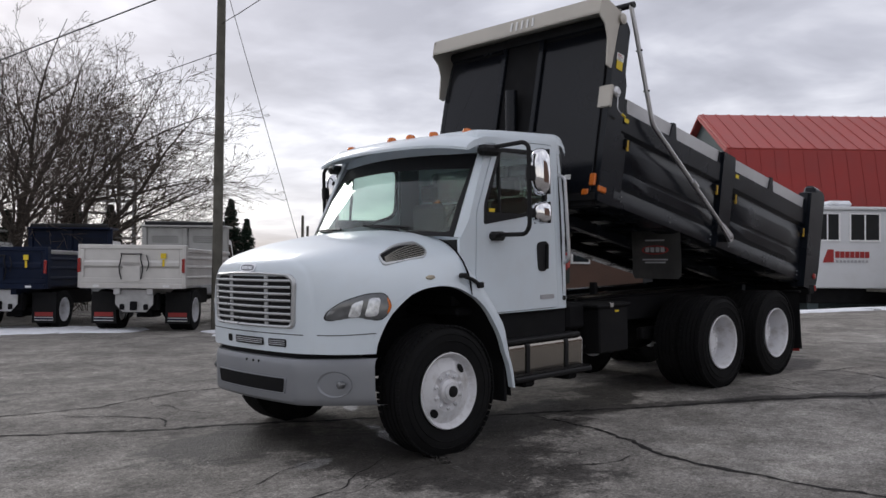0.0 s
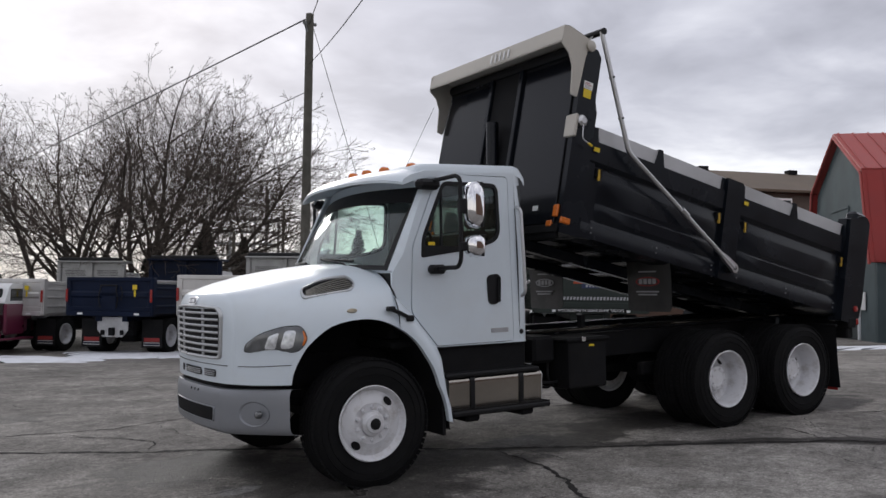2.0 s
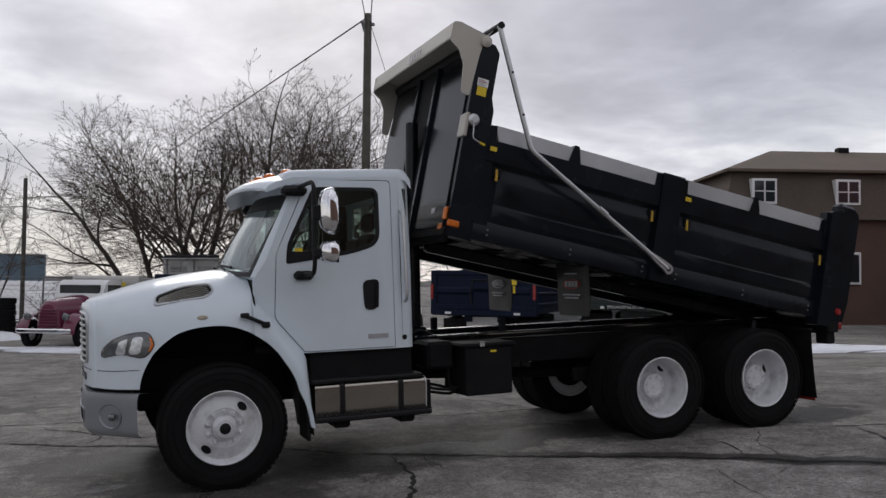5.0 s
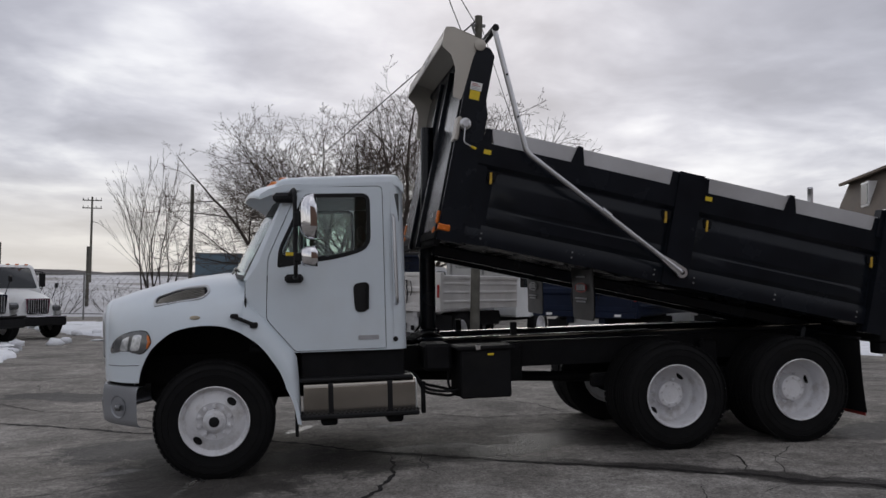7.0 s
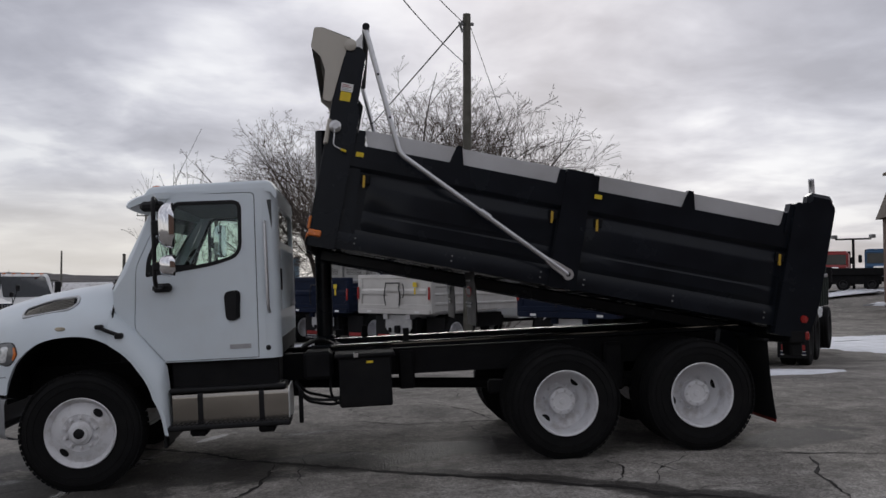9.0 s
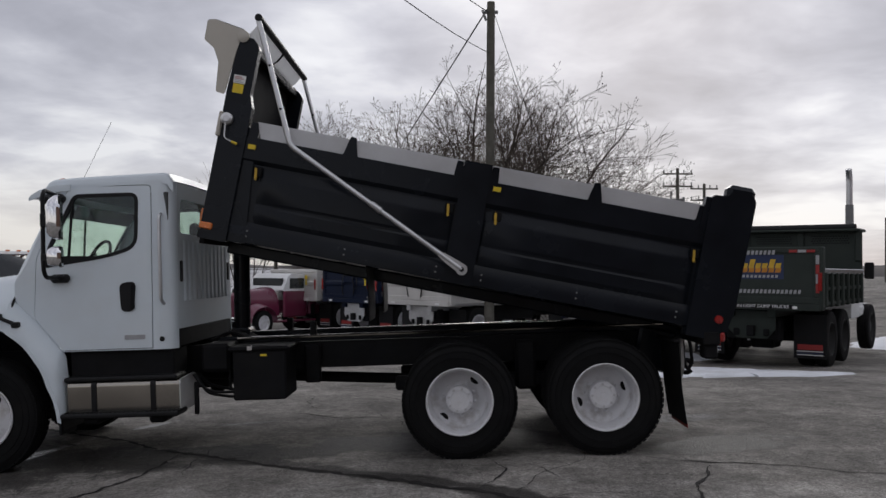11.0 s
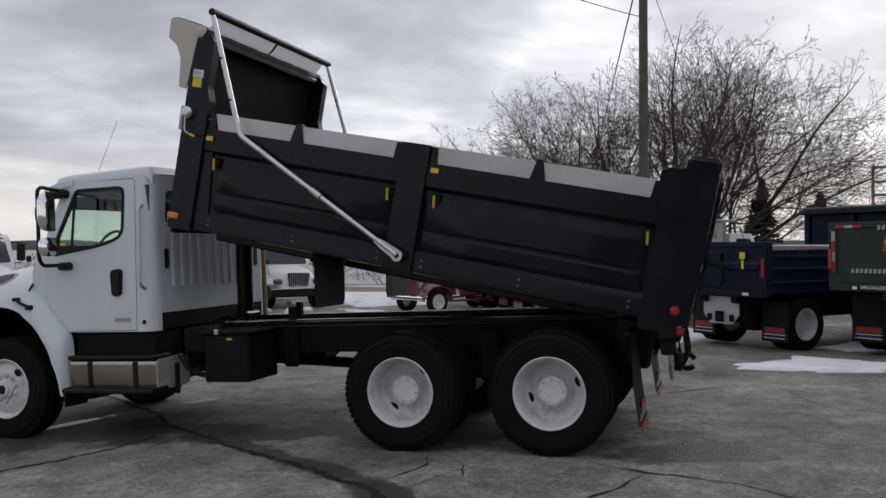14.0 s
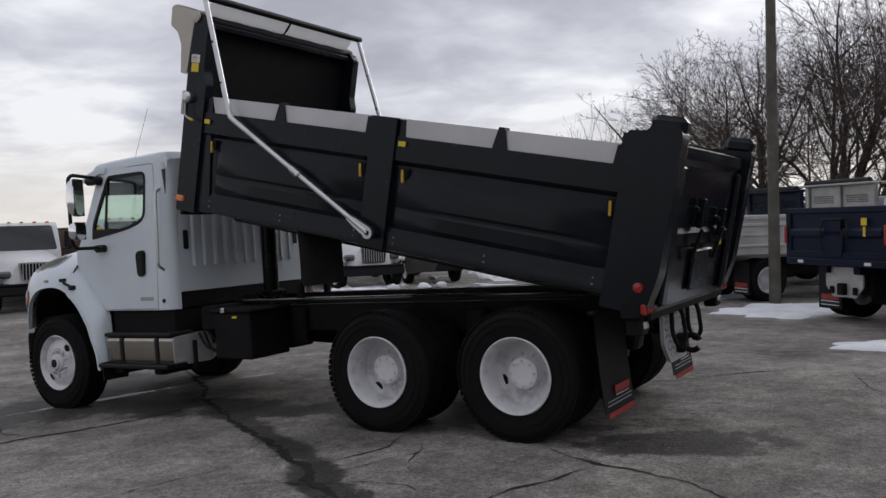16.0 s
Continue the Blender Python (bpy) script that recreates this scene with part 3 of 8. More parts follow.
part("front_axle", tidy(tube(B(), [(0.02, -0.9, 0.5), (0.02, -0.55, 0.44), (0.02, 0.55, 0.44), (0.02, 0.9, 0.5)], 0.06, 10)), CHASSIS, truck)
for side in (-1, 1):
    for x in (4.37, 5.69):      # air bags and trailing arms
        bm = B()
        lathe(bm, [(0.0, 0.66), (0.10, 0.66), (0.13, 0.70), (0.11, 0.735), (0.13, 0.77), (0.13, 0.80), (0.10, 0.84), (0, 0.84)], 20, "z", at=(x + 0.28, side * 0.5, 0))
        part("air_spring", bm, RUBBER, truck)
    part("suspension_beam", boxes((3.75, 6.15, side * 0.5 - 0.05, side * 0.5 + 0.05, 0.52, 0.66), bevel=0.02), CHASSIS, truck)
    bm = B()
    for k in range(3):
        rows = [(x, side * 0.45, 0.60 + 0.10 * ((x - 0.02) / 0.62) ** 2 - 0.02 * k) for x in np.linspace(-0.6, 0.64, 9)]
        tube(bm, rows, 0.018, 6)
    part("leaf_spring", tidy(bm), CHASSIS, truck)
    part("hanger_bracket", boxes((4.93, 5.13, side * 0.56 - 0.06, side * 0.56 + 0.06, 0.5, 0.98), bevel=0.03), CHASSIS, truck)
part("driveshaft", tidy(tube(B(), [(1.2, 0, 0.72), (4.2, 0, 0.55)], 0.055, 14)), CHASSIS, truck)
part("engine_block", boxes((-0.65, 1.2, -0.36, 0.36, 0.55, 1.35), (-0.75, -0.66, -0.5, 0.5, 0.75, 1.42), bevel=0.05), CHASSIS, truck)
part("radiator", boxes((-0.84, -0.78, -0.52, 0.52, 0.85, 1.45)), CHASSIS, truck)

# boxes hung on the frame behind the cab
part("battery_box", boxes((2.28, 2.77, -1.03, -0.47, 0.54, 1.00), (2.24, 2.81, -1.05, -0.45, 0.995, 1.035), bevel=0.015), CHASSIS, truck, "black steel battery box with a lid")
part("latch", boxes((2.42, 2.47, -1.07, -1.045, 1.0, 1.05), bevel=0.006), CHROME, truck)
part("warning_sticker", boxes((2.54, 2.60, -1.036, -1.031, 0.945, 0.965), bevel=0), YELLOW, truck)
part("hydraulic_tank", boxes((1.95, 2.22, -0.90, -0.47, 0.80, 1.06), bevel=0.03), CHASSIS, truck)
part("valve_bracket", boxes((2.86, 3.02, -0.52, -0.45, 0.62, 1.0), bevel=0.02), CHASSIS, truck)
for k, low in enumerate((0.60, 0.56, 0.63)):      # hanging hoses
    y = -0.84 + 0.07 * k
    part("hose", tidy(tube(B(), bend([(1.86, y, 0.78), (1.96, y, low + 0.03), (2.10, y, low), (2.24, y, low - 0.02 * k), (2.34, y, 0.62)], 0.08, 5), 0.014, 8)), PLASTIC, truck)
part("hose", tidy(tube(B(), bend([(2.20, -0.80, 0.82), (2.19, -0.80, 0.66), (2.24, -0.80, 0.56), (2.42, -0.80, 0.52), (2.60, -0.80, 0.525)], 0.06, 5), 0.013, 8)), PLASTIC, truck)
part("bracket", boxes((1.90, 1.94, -0.98, -0.94, 0.42, 0.72), bevel=0.006), CHASSIS, truck)
bm = B()
tube(bm, bend([(2.55, -0.50, 1.03), (2.7, -0.45, 1.09), (3.1, -0.3, 1.08)], 0.08), 0.011, 8)
for k in range(4):
    tube(bm, bend([(1.9, -0.35 + 0.13 * k, 1.06), (2.1, -0.3 + 0.12 * k, 1.15), (2.3, -0.32 + 0.1 * k, 1.05)], 0.08), 0.014, 8)
part("air_lines", tidy(bm), PLASTIC, truck)
part("right_tank", boxes((0.85, 1.85, 0.62, 1.08, 0.46, 0.80), (1.95, 2.8, 0.5, 1.0, 0.55, 1.0), bevel=0.06), CHASSIS, truck)

# hoist between the cab and the body
hoist = part("hoist", tidy(tube(B(), [(2.13, 0, 0.92), (2.15, 0, 2.35)], 0.085, 20)), BLACK, truck, "black telescopic hydraulic cylinder")
part("rod", tidy(tube(B(), [(2.15, 0, 2.2), (2.18, 0, 3.3)], 0.068, 20)), BLACK_GLOSS, hoist)
part("hoist_foot", boxes((2.0, 2.28, -0.42, 0.42, 0.86, 0.98), (2.04, 2.24, -0.14, 0.14, 0.95, 1.16), bevel=0.02), BLACK, hoist)
stack = part("exhaust_pipe", tidy(tube(B(), [(1.62, 1.22, 0.95), (1.62, 1.22, 2.02)], 0.075, 18)), RUST, truck, "weathered exhaust stack behind the cab")
part("stack_pipe", tidy(tube(B(), bend([(1.66, 0.7, 0.7), (1.62, 1.22, 0.72), (1.62, 1.22, 1.0)], 0.12), 0.06, 14)), RUST, stack)

# mud flaps
for side in (-1, 1):
    bm = B()
    rows = [[(6.36 + 0.05 * t * t, side * y, 0.96 - 0.745 * t) for y in (0.56, 0.72, 0.88, 1.04, 1.2)] for t in np.linspace(0, 1, 7)]
    quad_grid(bm, rows)
    rows = [[(6.368 + 0.05 * t * t, side * y, 0.96 - 0.745 * t) for y in (0.56, 0.72, 0.88, 1.04, 1.2)] for t in np.linspace(0, 1, 7)]
    quad_grid(bm, rows)
    flap = part("mud_flap", tidy(bm), FLAP, truck, "black rubber mud flap with a printed trade mark")
    part("flap_print", boxes((6.412, 6.418, side * 0.88 - 0.10, side * 0.88 + 0.22, 0.345, 0.40), (6.425, 6.431, side * 0.88 - 0.28, side * 0.88 + 0.28, 0.18, 0.22), bevel=0), RED_PRINT, flap)
    part("flap_lines", boxes(*[(6.412, 6.418, side * 0.88 - 0.26, side * 0.88 + 0.26, z, z + 0.006) for z in (0.265, 0.295)], (6.413, 6.419, side * 0.88 - 0.08, side * 0.88 + 0.20, 0.322, 0.334), bevel=0), GREY_PRINT, flap)
    part("flap_bracket", boxes((6.32, 6.38, *sorted((side * 0.43, side * 1.22)), 0.955, 0.985)), CHASSIS, flap)

# rear crossmember with hitch plate, hook and chains
part("hitch_plate", tidy(prism(B(), rounded([(-0.38, 1.02), (0.38, 1.02), (0.38, 0.62), (0.22, 0.46), (-0.22, 0.46), (-0.38, 0.62)], 0.03), 6.60, 6.63, lambda u, y, v: (y, u, v))), PLATE, truck, "bright checker-plate hitch plate")
plate_ = [o for o in truck.children if o.name.startswith("hitch_plate")][0]
bm = B()
for i in range(11):
    for j in range(9):
        y, z = -0.33 + 0.066 * i, 0.52 + 0.056 * j
        if abs(y) < 0.22 + 0.9 * max(0.0, z - 0.52):
            box(bm, 6.63, 6.634, -0.022, 0.022, -0.005, 0.005, m=Matrix.Translation((0, y, z)) @ Matrix.Rotation(radians(45 if (i + j) % 2 else -45), 4, "X"))
tagged(part("checker_relief", tidy(bm), CHROME, plate_), kind="stuff")
bm = B()
tube(bm, [(6.75 + 0.065 * math.cos(a), 0.0, 0.60 + 0.065 * math.sin(a)) for a in np.linspace(0.3, 5.6, 16)], 0.024, 10)
box(bm, 6.62, 6.71, -0.07, 0.07, 0.52, 0.68, 0.02)
part("pintle_hook", tidy(bm), CHASSIS, truck)
for y in (-0.24, 0.24):
    bm = B()
    tube(bm, bend([(6.62, y, 0.98), (6.74, y + 0.03, 0.9), (6.76, y + 0.04, 0.66), (6.70, y + 0.02, 0.58), (6.66, y, 0.70), (6.66, y, 0.9)], 0.06, 5), 0.018, 8)
    part("safety_chain", tidy(bm), CHASSIS, truck)
for side in (-1, 1):
    mount = part("lamp_mount", boxes((6.58, 6.735, *sorted((side * 0.40, side * 1.24)), 0.925, 1.055), (6.60, 6.72, *sorted((side * 1.02, side * 1.20)), 0.80, 0.93), bevel=0.015), CHASSIS, truck)
    part("tail_lamp", boxes((6.732, 6.775, *sorted((side * 1.03, side * 1.25)), 0.955, 1.035), bevel=0.012), RED_LENS, mount, "red rectangular tail lamp")
    part("reverse_lamp", boxes((6.715, 6.735, *sorted((side * 1.06, side * 1.16)), 0.845, 0.90), bevel=0.01), REFLECTOR, mount)

# ---- hood: superellipse sections from the cowl to the nose
HOOD_LINE = ((-0.95, 1.585), (-0.75, 1.65), (-0.49, 1.72), (-0.20, 1.77), (0.07, 1.80), (0.30, 1.80))
ARCH_X, ARCH_Z = 0.05, 0.64
ARCH = ((-30, 0.80), (-13, 0.70), (9.6, 0.606), (36.7, 0.596), (63.4, 0.632), (83, 0.672), (103, 0.705), (121, 0.745), (139, 0.748), (155.6, 0.725), (175, 0.70))
HOOD_LOW = 0.84


def arch_radius(angle):
    return float(np.interp(angle, [a for a, r in ARCH], [r for a, r in ARCH]))


def hood_half(x):
    t = min(1, max(0, (0.30 - x) / 1.262))
    return 0.69 + 0.57 * (1 - t ** 3.2) ** 0.62 - 0.02 * blend(x, -0.2, 0.3)


def hood_top(x):
    return float(np.interp(x, [p[0] for p in HOOD_LINE], [p[1] for p in HOOD_LINE]))


def hood_point(x, q, side):
    """q from 0 (middle of the top) to 1 (lower edge of the side)."""
    t = (x + 0.95) / 1.25
    th = q * math.pi / 2
    p, e = 2.9 + 1.5 * (1 - t) ** 3, 3.9 + 2.0 * (1 - t) ** 2.5
    y = hood_half(x) * math.sin(th) ** (2 / p)
    z = HOOD_LOW + (hood_top(x) - HOOD_LOW) * max(0.0, math.cos(th)) ** (2 / e)
    return Vector((x, side * y, z))


def nose_x(y, g=1.0):
    """The front of the nose, bowed across."""
    return -0.95 - g * (0.035 + 0.08 * max(0.0, 1 - (y / 0.72) ** 2))


bm = B()
xs = [-0.95 + 1.25 * (k / 56) ** 1.2 for k in range(57)]
qs = [1 - (1 - k / 40) ** 1.5 for k in range(41)]
rows = []
for x in xs:
    half = [hood_point(x, q, 1) for q in qs]
    rows.append([Vector((p.x, -p.y, p.z)) for p in half[::-1]] + half[1:])
vs = quad_grid(bm, rows)
# the nose, rounded towards its front
ring_prev = vs[0]
for s, g in ((0.992, 0.22), (0.98, 0.44), (0.96, 0.65), (0.93, 0.83), (0.88, 0.95), (0.80, 1.0), (0.6, 1.0), (0.35, 1.0)):
    ring = [bm.verts.new((nose_x(p.y * s, g), p.y * s, HOOD_LOW + (p.z - HOOD_LOW) * s)) for p in rows[0]]
    for i in range(len(ring) - 1):
        bm.faces.new((ring_prev[i], ring_prev[i + 1], ring[i + 1], ring[i]))
    ring_prev = ring
bm.faces.new(ring_prev)
# wheel arch: drop what lies inside its line, pull the edge on to it
def in_arch(p):
    d = Vector((p.x - ARCH_X, p.z - ARCH_Z))
    return abs(p.y) > 0.75 and d.length < arch_radius(math.degrees(math.atan2(d.y, d.x))) if p.x > -0.8 else False


bmesh.ops.delete(bm, geom=[f for f in bm.faces if in_arch(f.calc_center_median())], context="FACES")
for v in bm.verts:
    if v.is_boundary and abs(v.co.y) > 0.75 and v.co.x < 0.29 and v.co.z > HOOD_LOW + 0.001:
        d = Vector((v.co.x - ARCH_X, v.co.z - ARCH_Z))
        r = arch_radius(math.degrees(math.atan2(d.y, d.x)))
        if abs(d.length - r) < 0.08:
            d = d.normalized() * r
            v.co.x, v.co.z = ARCH_X + d.x, ARCH_Z + d.y
hood = part("hood", tidy(bm), WHITE, truck, "glossy white sloped hood with wheel arches", smooth=40)


def on_hood(x, z, side, lift):
    """The point of the hood at x and z on one side, moved outwards."""
    lo, hi = 0.0, 1.0
    for _ in range(30):
        q = (lo + hi) / 2
        if hood_point(x, q, side).z > z:
            lo = q
        else:
            hi = q
    p = hood_point(x, q, side)
    e = 0.01
    tx = hood_point(min(0.3, x + e), q, side) - hood_point(max(-0.949, x - e), q, side)
    tq = hood_point(x, min(1, q + 0.02), side) - hood_point(x, max(0, q - 0.02), side)
    n = tx.cross(tq).normalized()
    if n.y * side < 0:
        n = -n
    return p + n * lift


def arch_point(angle, side, out):
    """A point of the arch's edge, out metres outside its line, on the hood or the rear quarter."""
    a = radians(angle)
    r = arch_radius(angle) + out
    x, z = ARCH_X + r * math.cos(a), ARCH_Z + r * math.sin(a)
    if x < 0.30:
        return on_hood(x, max(z, HOOD_LOW + 0.002), side, 0.004)
    return Vector((x, side * (1.246 + 0.004), z))


DOOR_LINE = ((0.275, 1.55), (0.39, 1.435), (0.48, 1.35), (0.61, 1.19), (0.74, 1.03), (0.765, 0.75), (0.775, 0.46))
for side in (-1, 1):
    # edge of the arch, folded inwards
    bm = B()
    rows = []
    for a in np.linspace(163, -17, 60):
        p, q = arch_point(a, side, 0.0), arch_point(a, side, 0.035)
        inner = Vector((p.x, p.y - side * 0.05, p.z))
        rows.append([inner, Vector((p.x, p.y - side * 0.006, p.z)), p, q, Vector((q.x, q.y - side * 0.008, q.z))])
    quad_grid(bm, rows)
    part("fender_lip", tidy(bm), WHITE, hood)
    # rear quarter of the fender, swelling from the door's line to the arch
    bm = B()
    rows = []
    n = 22
    for k in range(n + 1):
        f = k / n
        ang = 69 - 85 * f
        a = radians(ang)
        r = arch_radius(ang)
        p = Vector((ARCH_X + r * math.cos(a), side * 1.246, ARCH_Z + r * math.sin(a)))
        i = min(len(DOOR_LINE) - 2, int(f * (len(DOOR_LINE) - 1)))
        t = f * (len(DOOR_LINE) - 1) - i
        d = [DOOR_LINE[i][j] * (1 - t) + DOOR_LINE[i + 1][j] * t for j in (0, 1)]
        q = Vector((d[0], side * 1.10, d[1]))
        row = []
        for s in np.linspace(0, 1, 9):
            m = p.lerp(q, s)
            m.y = side * (1.246 - 0.146 * s ** 3.0)
            row.append(m)
        row.append(Vector((q.x + 0.004, side * 1.05, q.z)))
        rows.append(row)
    quad_grid(bm, rows)
    part("fender_quarter", tidy(bm), WHITE, hood)
    # black liner inside the arch
    bm = B()
    rows = []
    for a in np.linspace(172, -22, 30):
        r = arch_radius(a) + 0.03
        x, z = ARCH_X + r * math.cos(radians(a)), ARCH_Z + r * math.sin(radians(a))
        far = 1.2 if x > 0.1 else min(1.2, hood_half(max(-0.94, x)) - 0.10)
        rows.append([(x, side * y, z) for y in np.linspace(0.5, far, 5)])
    quad_grid(bm, rows)
    part("arch_liner", tidy(bm), PLASTIC, hood)
    part("splash_flap", boxes((0.72, 0.75, side * 1.02 - 0.16, side * 1.02 + 0.16, 0.30, 0.72), bevel=0.008), FLAP, hood)
    # rubber hood latch
    bm = B()
    tube(bm, [(0.20, side * 1.225, 1.402), (0.28, side * 1.255, 1.368), (0.38, side * 1.235, 1.322)], 0.017, 8)
    box(bm, 0.17, 0.24, side * 1.225 - 0.03, side * 1.225 + 0.03, 1.385, 1.425, 0.01)
    box(bm, 0.34, 0.41, side * 1.235 - 0.03, side * 1.235 + 0.03, 1.295, 1.345, 0.01)
    part("hood_latch", tidy(bm), PLASTIC, hood, "black rubber hood latch")
    # joint between the hood and the cab
    part("hood_joint", tidy(tube(B(), [hood_point(0.2995, q, side) for q in np.linspace(0.16, 0.80, 30)], 0.009, 6)), PLASTIC, hood)
    # joint of the lower nose panel
    bm = B()
    tube(bm, [on_hood(x, 0.985 + 0.01 * blend(x, -0.9, -0.6), side, -0.0005) for x in np.linspace(-0.94, -0.605, 16)], 0.0035, 5)
    part("panel_joint", tidy(bm), PLASTIC, hood)

bpy.context.view_layer.update()


def hood_patch(outline, side, lift, n=10, thick=0.02):
    """A thin cushion on the hood within an outline of (x, z): rings shrinking to its middle."""
    bm = B()
    cx = sum(p[0] for p in outline) / len(outline)
    cz = sum(p[1] for p in outline) / len(outline)
    prev = [bm.verts.new(on_hood(x, z, side, -0.01)) for x, z in outline]
    for s, up in ((1.0, lift * 0.5), (0.96, lift), (0.8, lift * 1.1), (0.55, lift * 1.15), (0.25, lift * 1.15)):
        ring = [bm.verts.new(on_hood(cx + (x - cx) * s, cz + (z - cz) * s, side, up)) for x, z in outline]
        for i in range(len(ring)):
            j = (i + 1) % len(ring)
            bm.faces.new((prev[i], prev[j], ring[j], ring[i]))
        prev = ring
    bm.faces.new(prev)
    return tidy(bm)


for side in (-1, 1):
    lamp_shape = rounded([(-0.918, 1.095), (-0.57, 1.092), (-0.500, 1.19), (-0.545, 1.305), (-0.69, 1.300), (-0.83, 1.245), (-0.905, 1.165)], [0.035, 0.07, 0.07, 0.05, 0.10, 0.08, 0.05], 6)
    lamp = part("headlight", hood_patch(lamp_shape, side, 0.006), PLASTIC, hood, "clear headlight with an amber corner lens")
    part("lens", hood_patch([( -0.69 + (x + 0.69) * 0.965, 1.195 + (z - 1.195) * 0.945) for x, z in lamp_shape], side, 0.012), CLEAR_LENS, lamp)
    part("reflector", hood_patch(rounded([(-0.705, 1.12), (-0.615, 1.125), (-0.585, 1.265), (-0.665, 1.268)], 0.03, 5), side, 0.016), REFLECTOR, lamp)
    part("reflector", hood_patch(rounded([(-0.80, 1.12), (-0.73, 1.12), (-0.70, 1.255), (-0.77, 1.225)], 0.02, 5), side, 0.016), REFLECTOR, lamp)
    part("turn_lens", hood_patch(rounded([(-0.553, 1.140), (-0.540, 1.145), (-0.514, 1.195), (-0.533, 1.258), (-0.545, 1.260), (-0.534, 1.195)], 0.007, 5), side, 0.0165), AMBER, lamp)
    part("hood_seal", tidy(tube(B(), [on_hood(0.298, z, side, 0.001) for z in np.linspace(1.24, hood_top(0.298) - 0.06, 14)], 0.010, 6)), CHASSIS, hood, "black rubber seal behind the hood")
    # side marker on the fender
    part("fender_marker", hood_patch([(-0.135 + 0.045 * math.cos(a), 1.40 + 0.016 * math.sin(a)) for a in np.linspace(0, 2 * math.pi, 20)[:-1]], side, 0.012), MARKER, hood)
    # air intake on the side of the hood
    intake_shape = rounded([(-0.51, 1.498), (-0.08, 1.560), (-0.01, 1.62), (-0.035, 1.688), (-0.26, 1.668), (-0.50, 1.575)], [0.04, 0.06, 0.045, 0.04, 0.14, 0.05], 5)
    mid = (-0.25, 1.598)
    rings = [[(mid[0] + (x - mid[0]) * k, mid[1] + (z - mid[1]) * j) for x, z in intake_shape] for k, j in ((1.0, 1.0), (0.985, 0.95), (0.94, 0.84), (0.915, 0.77), (0.91, 0.75))]
    bm = B()
    quad_grid(bm, [[on_hood(x, z, side, h) for x, z in ring] for ring, h in zip(rings, (-0.004, 0.012, 0.015, 0.013, 0.002))], close=True)
    intake = part("air_intake", tidy(bm), GRILLE, hood, "louvred air intake in a grey frame")
    part("intake_mesh", hood_patch(rings[3], side, 0.005), CHASSIS, intake)
    for k in range(6):
        f = (k + 0.5) / 6
        x0, z0 = -0.475 + 0.02 * f, 1.520 + 0.042 * f
        x1, z1 = -0.055 - 0.02 * f, 1.578 + 0.085 * f
        part("louvre", tidy(tube(B(), [on_hood(x0 + (x1 - x0) * t, z0 + (z1 - z0) * t + 0.014 * f * math.sin(math.pi * t), side, 0.012) for t in np.linspace(0, 1, 8)], 0.0046, 5)), LOUVRE, intake)

# ---- grille in the nose: a rim, bars and posts that follow its bow
def bowed(out):
    return lambda u, y, v: (nose_x(u) - out - y, u, v)


rim_line = rounded([(-0.60, 1.03), (0.60, 1.03), (0.62, 1.40), (0.56, 1.455), (0.20, 1.47), (-0.20, 1.47), (-0.56, 1.455), (-0.62, 1.40)], [0.06, 0.06, 0.05, 0.06, 0.03, 0.03, 0.06, 0.05], 6)


def dense(loop, step=0.06):
    """An outline with points added along its long sides."""
    out = []
    for a, b in zip(loop, loop[1:] + loop[:1]):
        n = max(1, int(math.hypot(b[0] - a[0], b[1] - a[1]) / step))
        out += [(a[0] + (b[0] - a[0]) * k / n, a[1] + (b[1] - a[1]) * k / n) for k in range(n)]
    return out


def band(bm, outer, inner, lifts, to):
    """A rim between two outlines of equal count, raised by lifts."""
    rows = []
    for f, h in lifts:
        rows.append([to(a[0] + (b[0] - a[0]) * f, h, a[1] + (b[1] - a[1]) * f) for a, b in zip(outer, inner)])
    quad_grid(bm, rows, close=True)
    return tidy(bm)


outer = dense(rim_line)
inner = [(u * 0.93, 1.245 + (v - 1.245) * 0.885) for u, v in outer]
grille = part("grille", band(B(), outer, inner, ((0, -0.004), (0.05, 0.012), (0.4, 0.020), (0.85, 0.014), (1.0, -0.004)), bowed(0)), GRILLE, truck, "silver grille with horizontal bars")
bm = B()
cols = np.linspace(-0.575, 0.575, 21)
quad_grid(bm, [[(nose_x(y) - 0.003, y, z) for y in cols] for z in (1.045, 1.435)])
part("grille_mesh", tidy(bm), CHASSIS, grille)
for k in range(7):
    z = 1.088 + 0.052 * k
    bm = B()
    rows = [[(nose_x(y) + dx, y, z + dz) for dx, dz in ((-0.002, 0.012), (-0.016, 0.010), (-0.020, 0.002), (-0.016, -0.008), (-0.002, -0.004))] for y in np.linspace(-0.57, 0.57, 17)]
    quad_grid(bm, rows)
    part("grille_bar", tidy(bm), GRILLE, grille)
for y in (-0.27, 0.27):
    for k in range(8):
        z = 1.062 + 0.052 * k
        part("grille_post", boxes((nose_x(y) - 0.014, nose_x(y) + 0.01, y - 0.022, y + 0.022, z - 0.014, z + 0.014), bevel=0.003), GRILLE, grille)
oval = [(0.115 * np.sign(math.cos(a)) * abs(math.cos(a)) ** 0.7, 0.034 * np.sign(math.sin(a)) * abs(math.sin(a)) ** 0.7) for a in np.linspace(0, 2 * math.pi, 41)[:-1]]


def on_nose(u, y, v):
    return (nose_x(0) + 0.010 + 0.25 * (v - 0.0) + 0.012 - y, u, 1.503 + v)


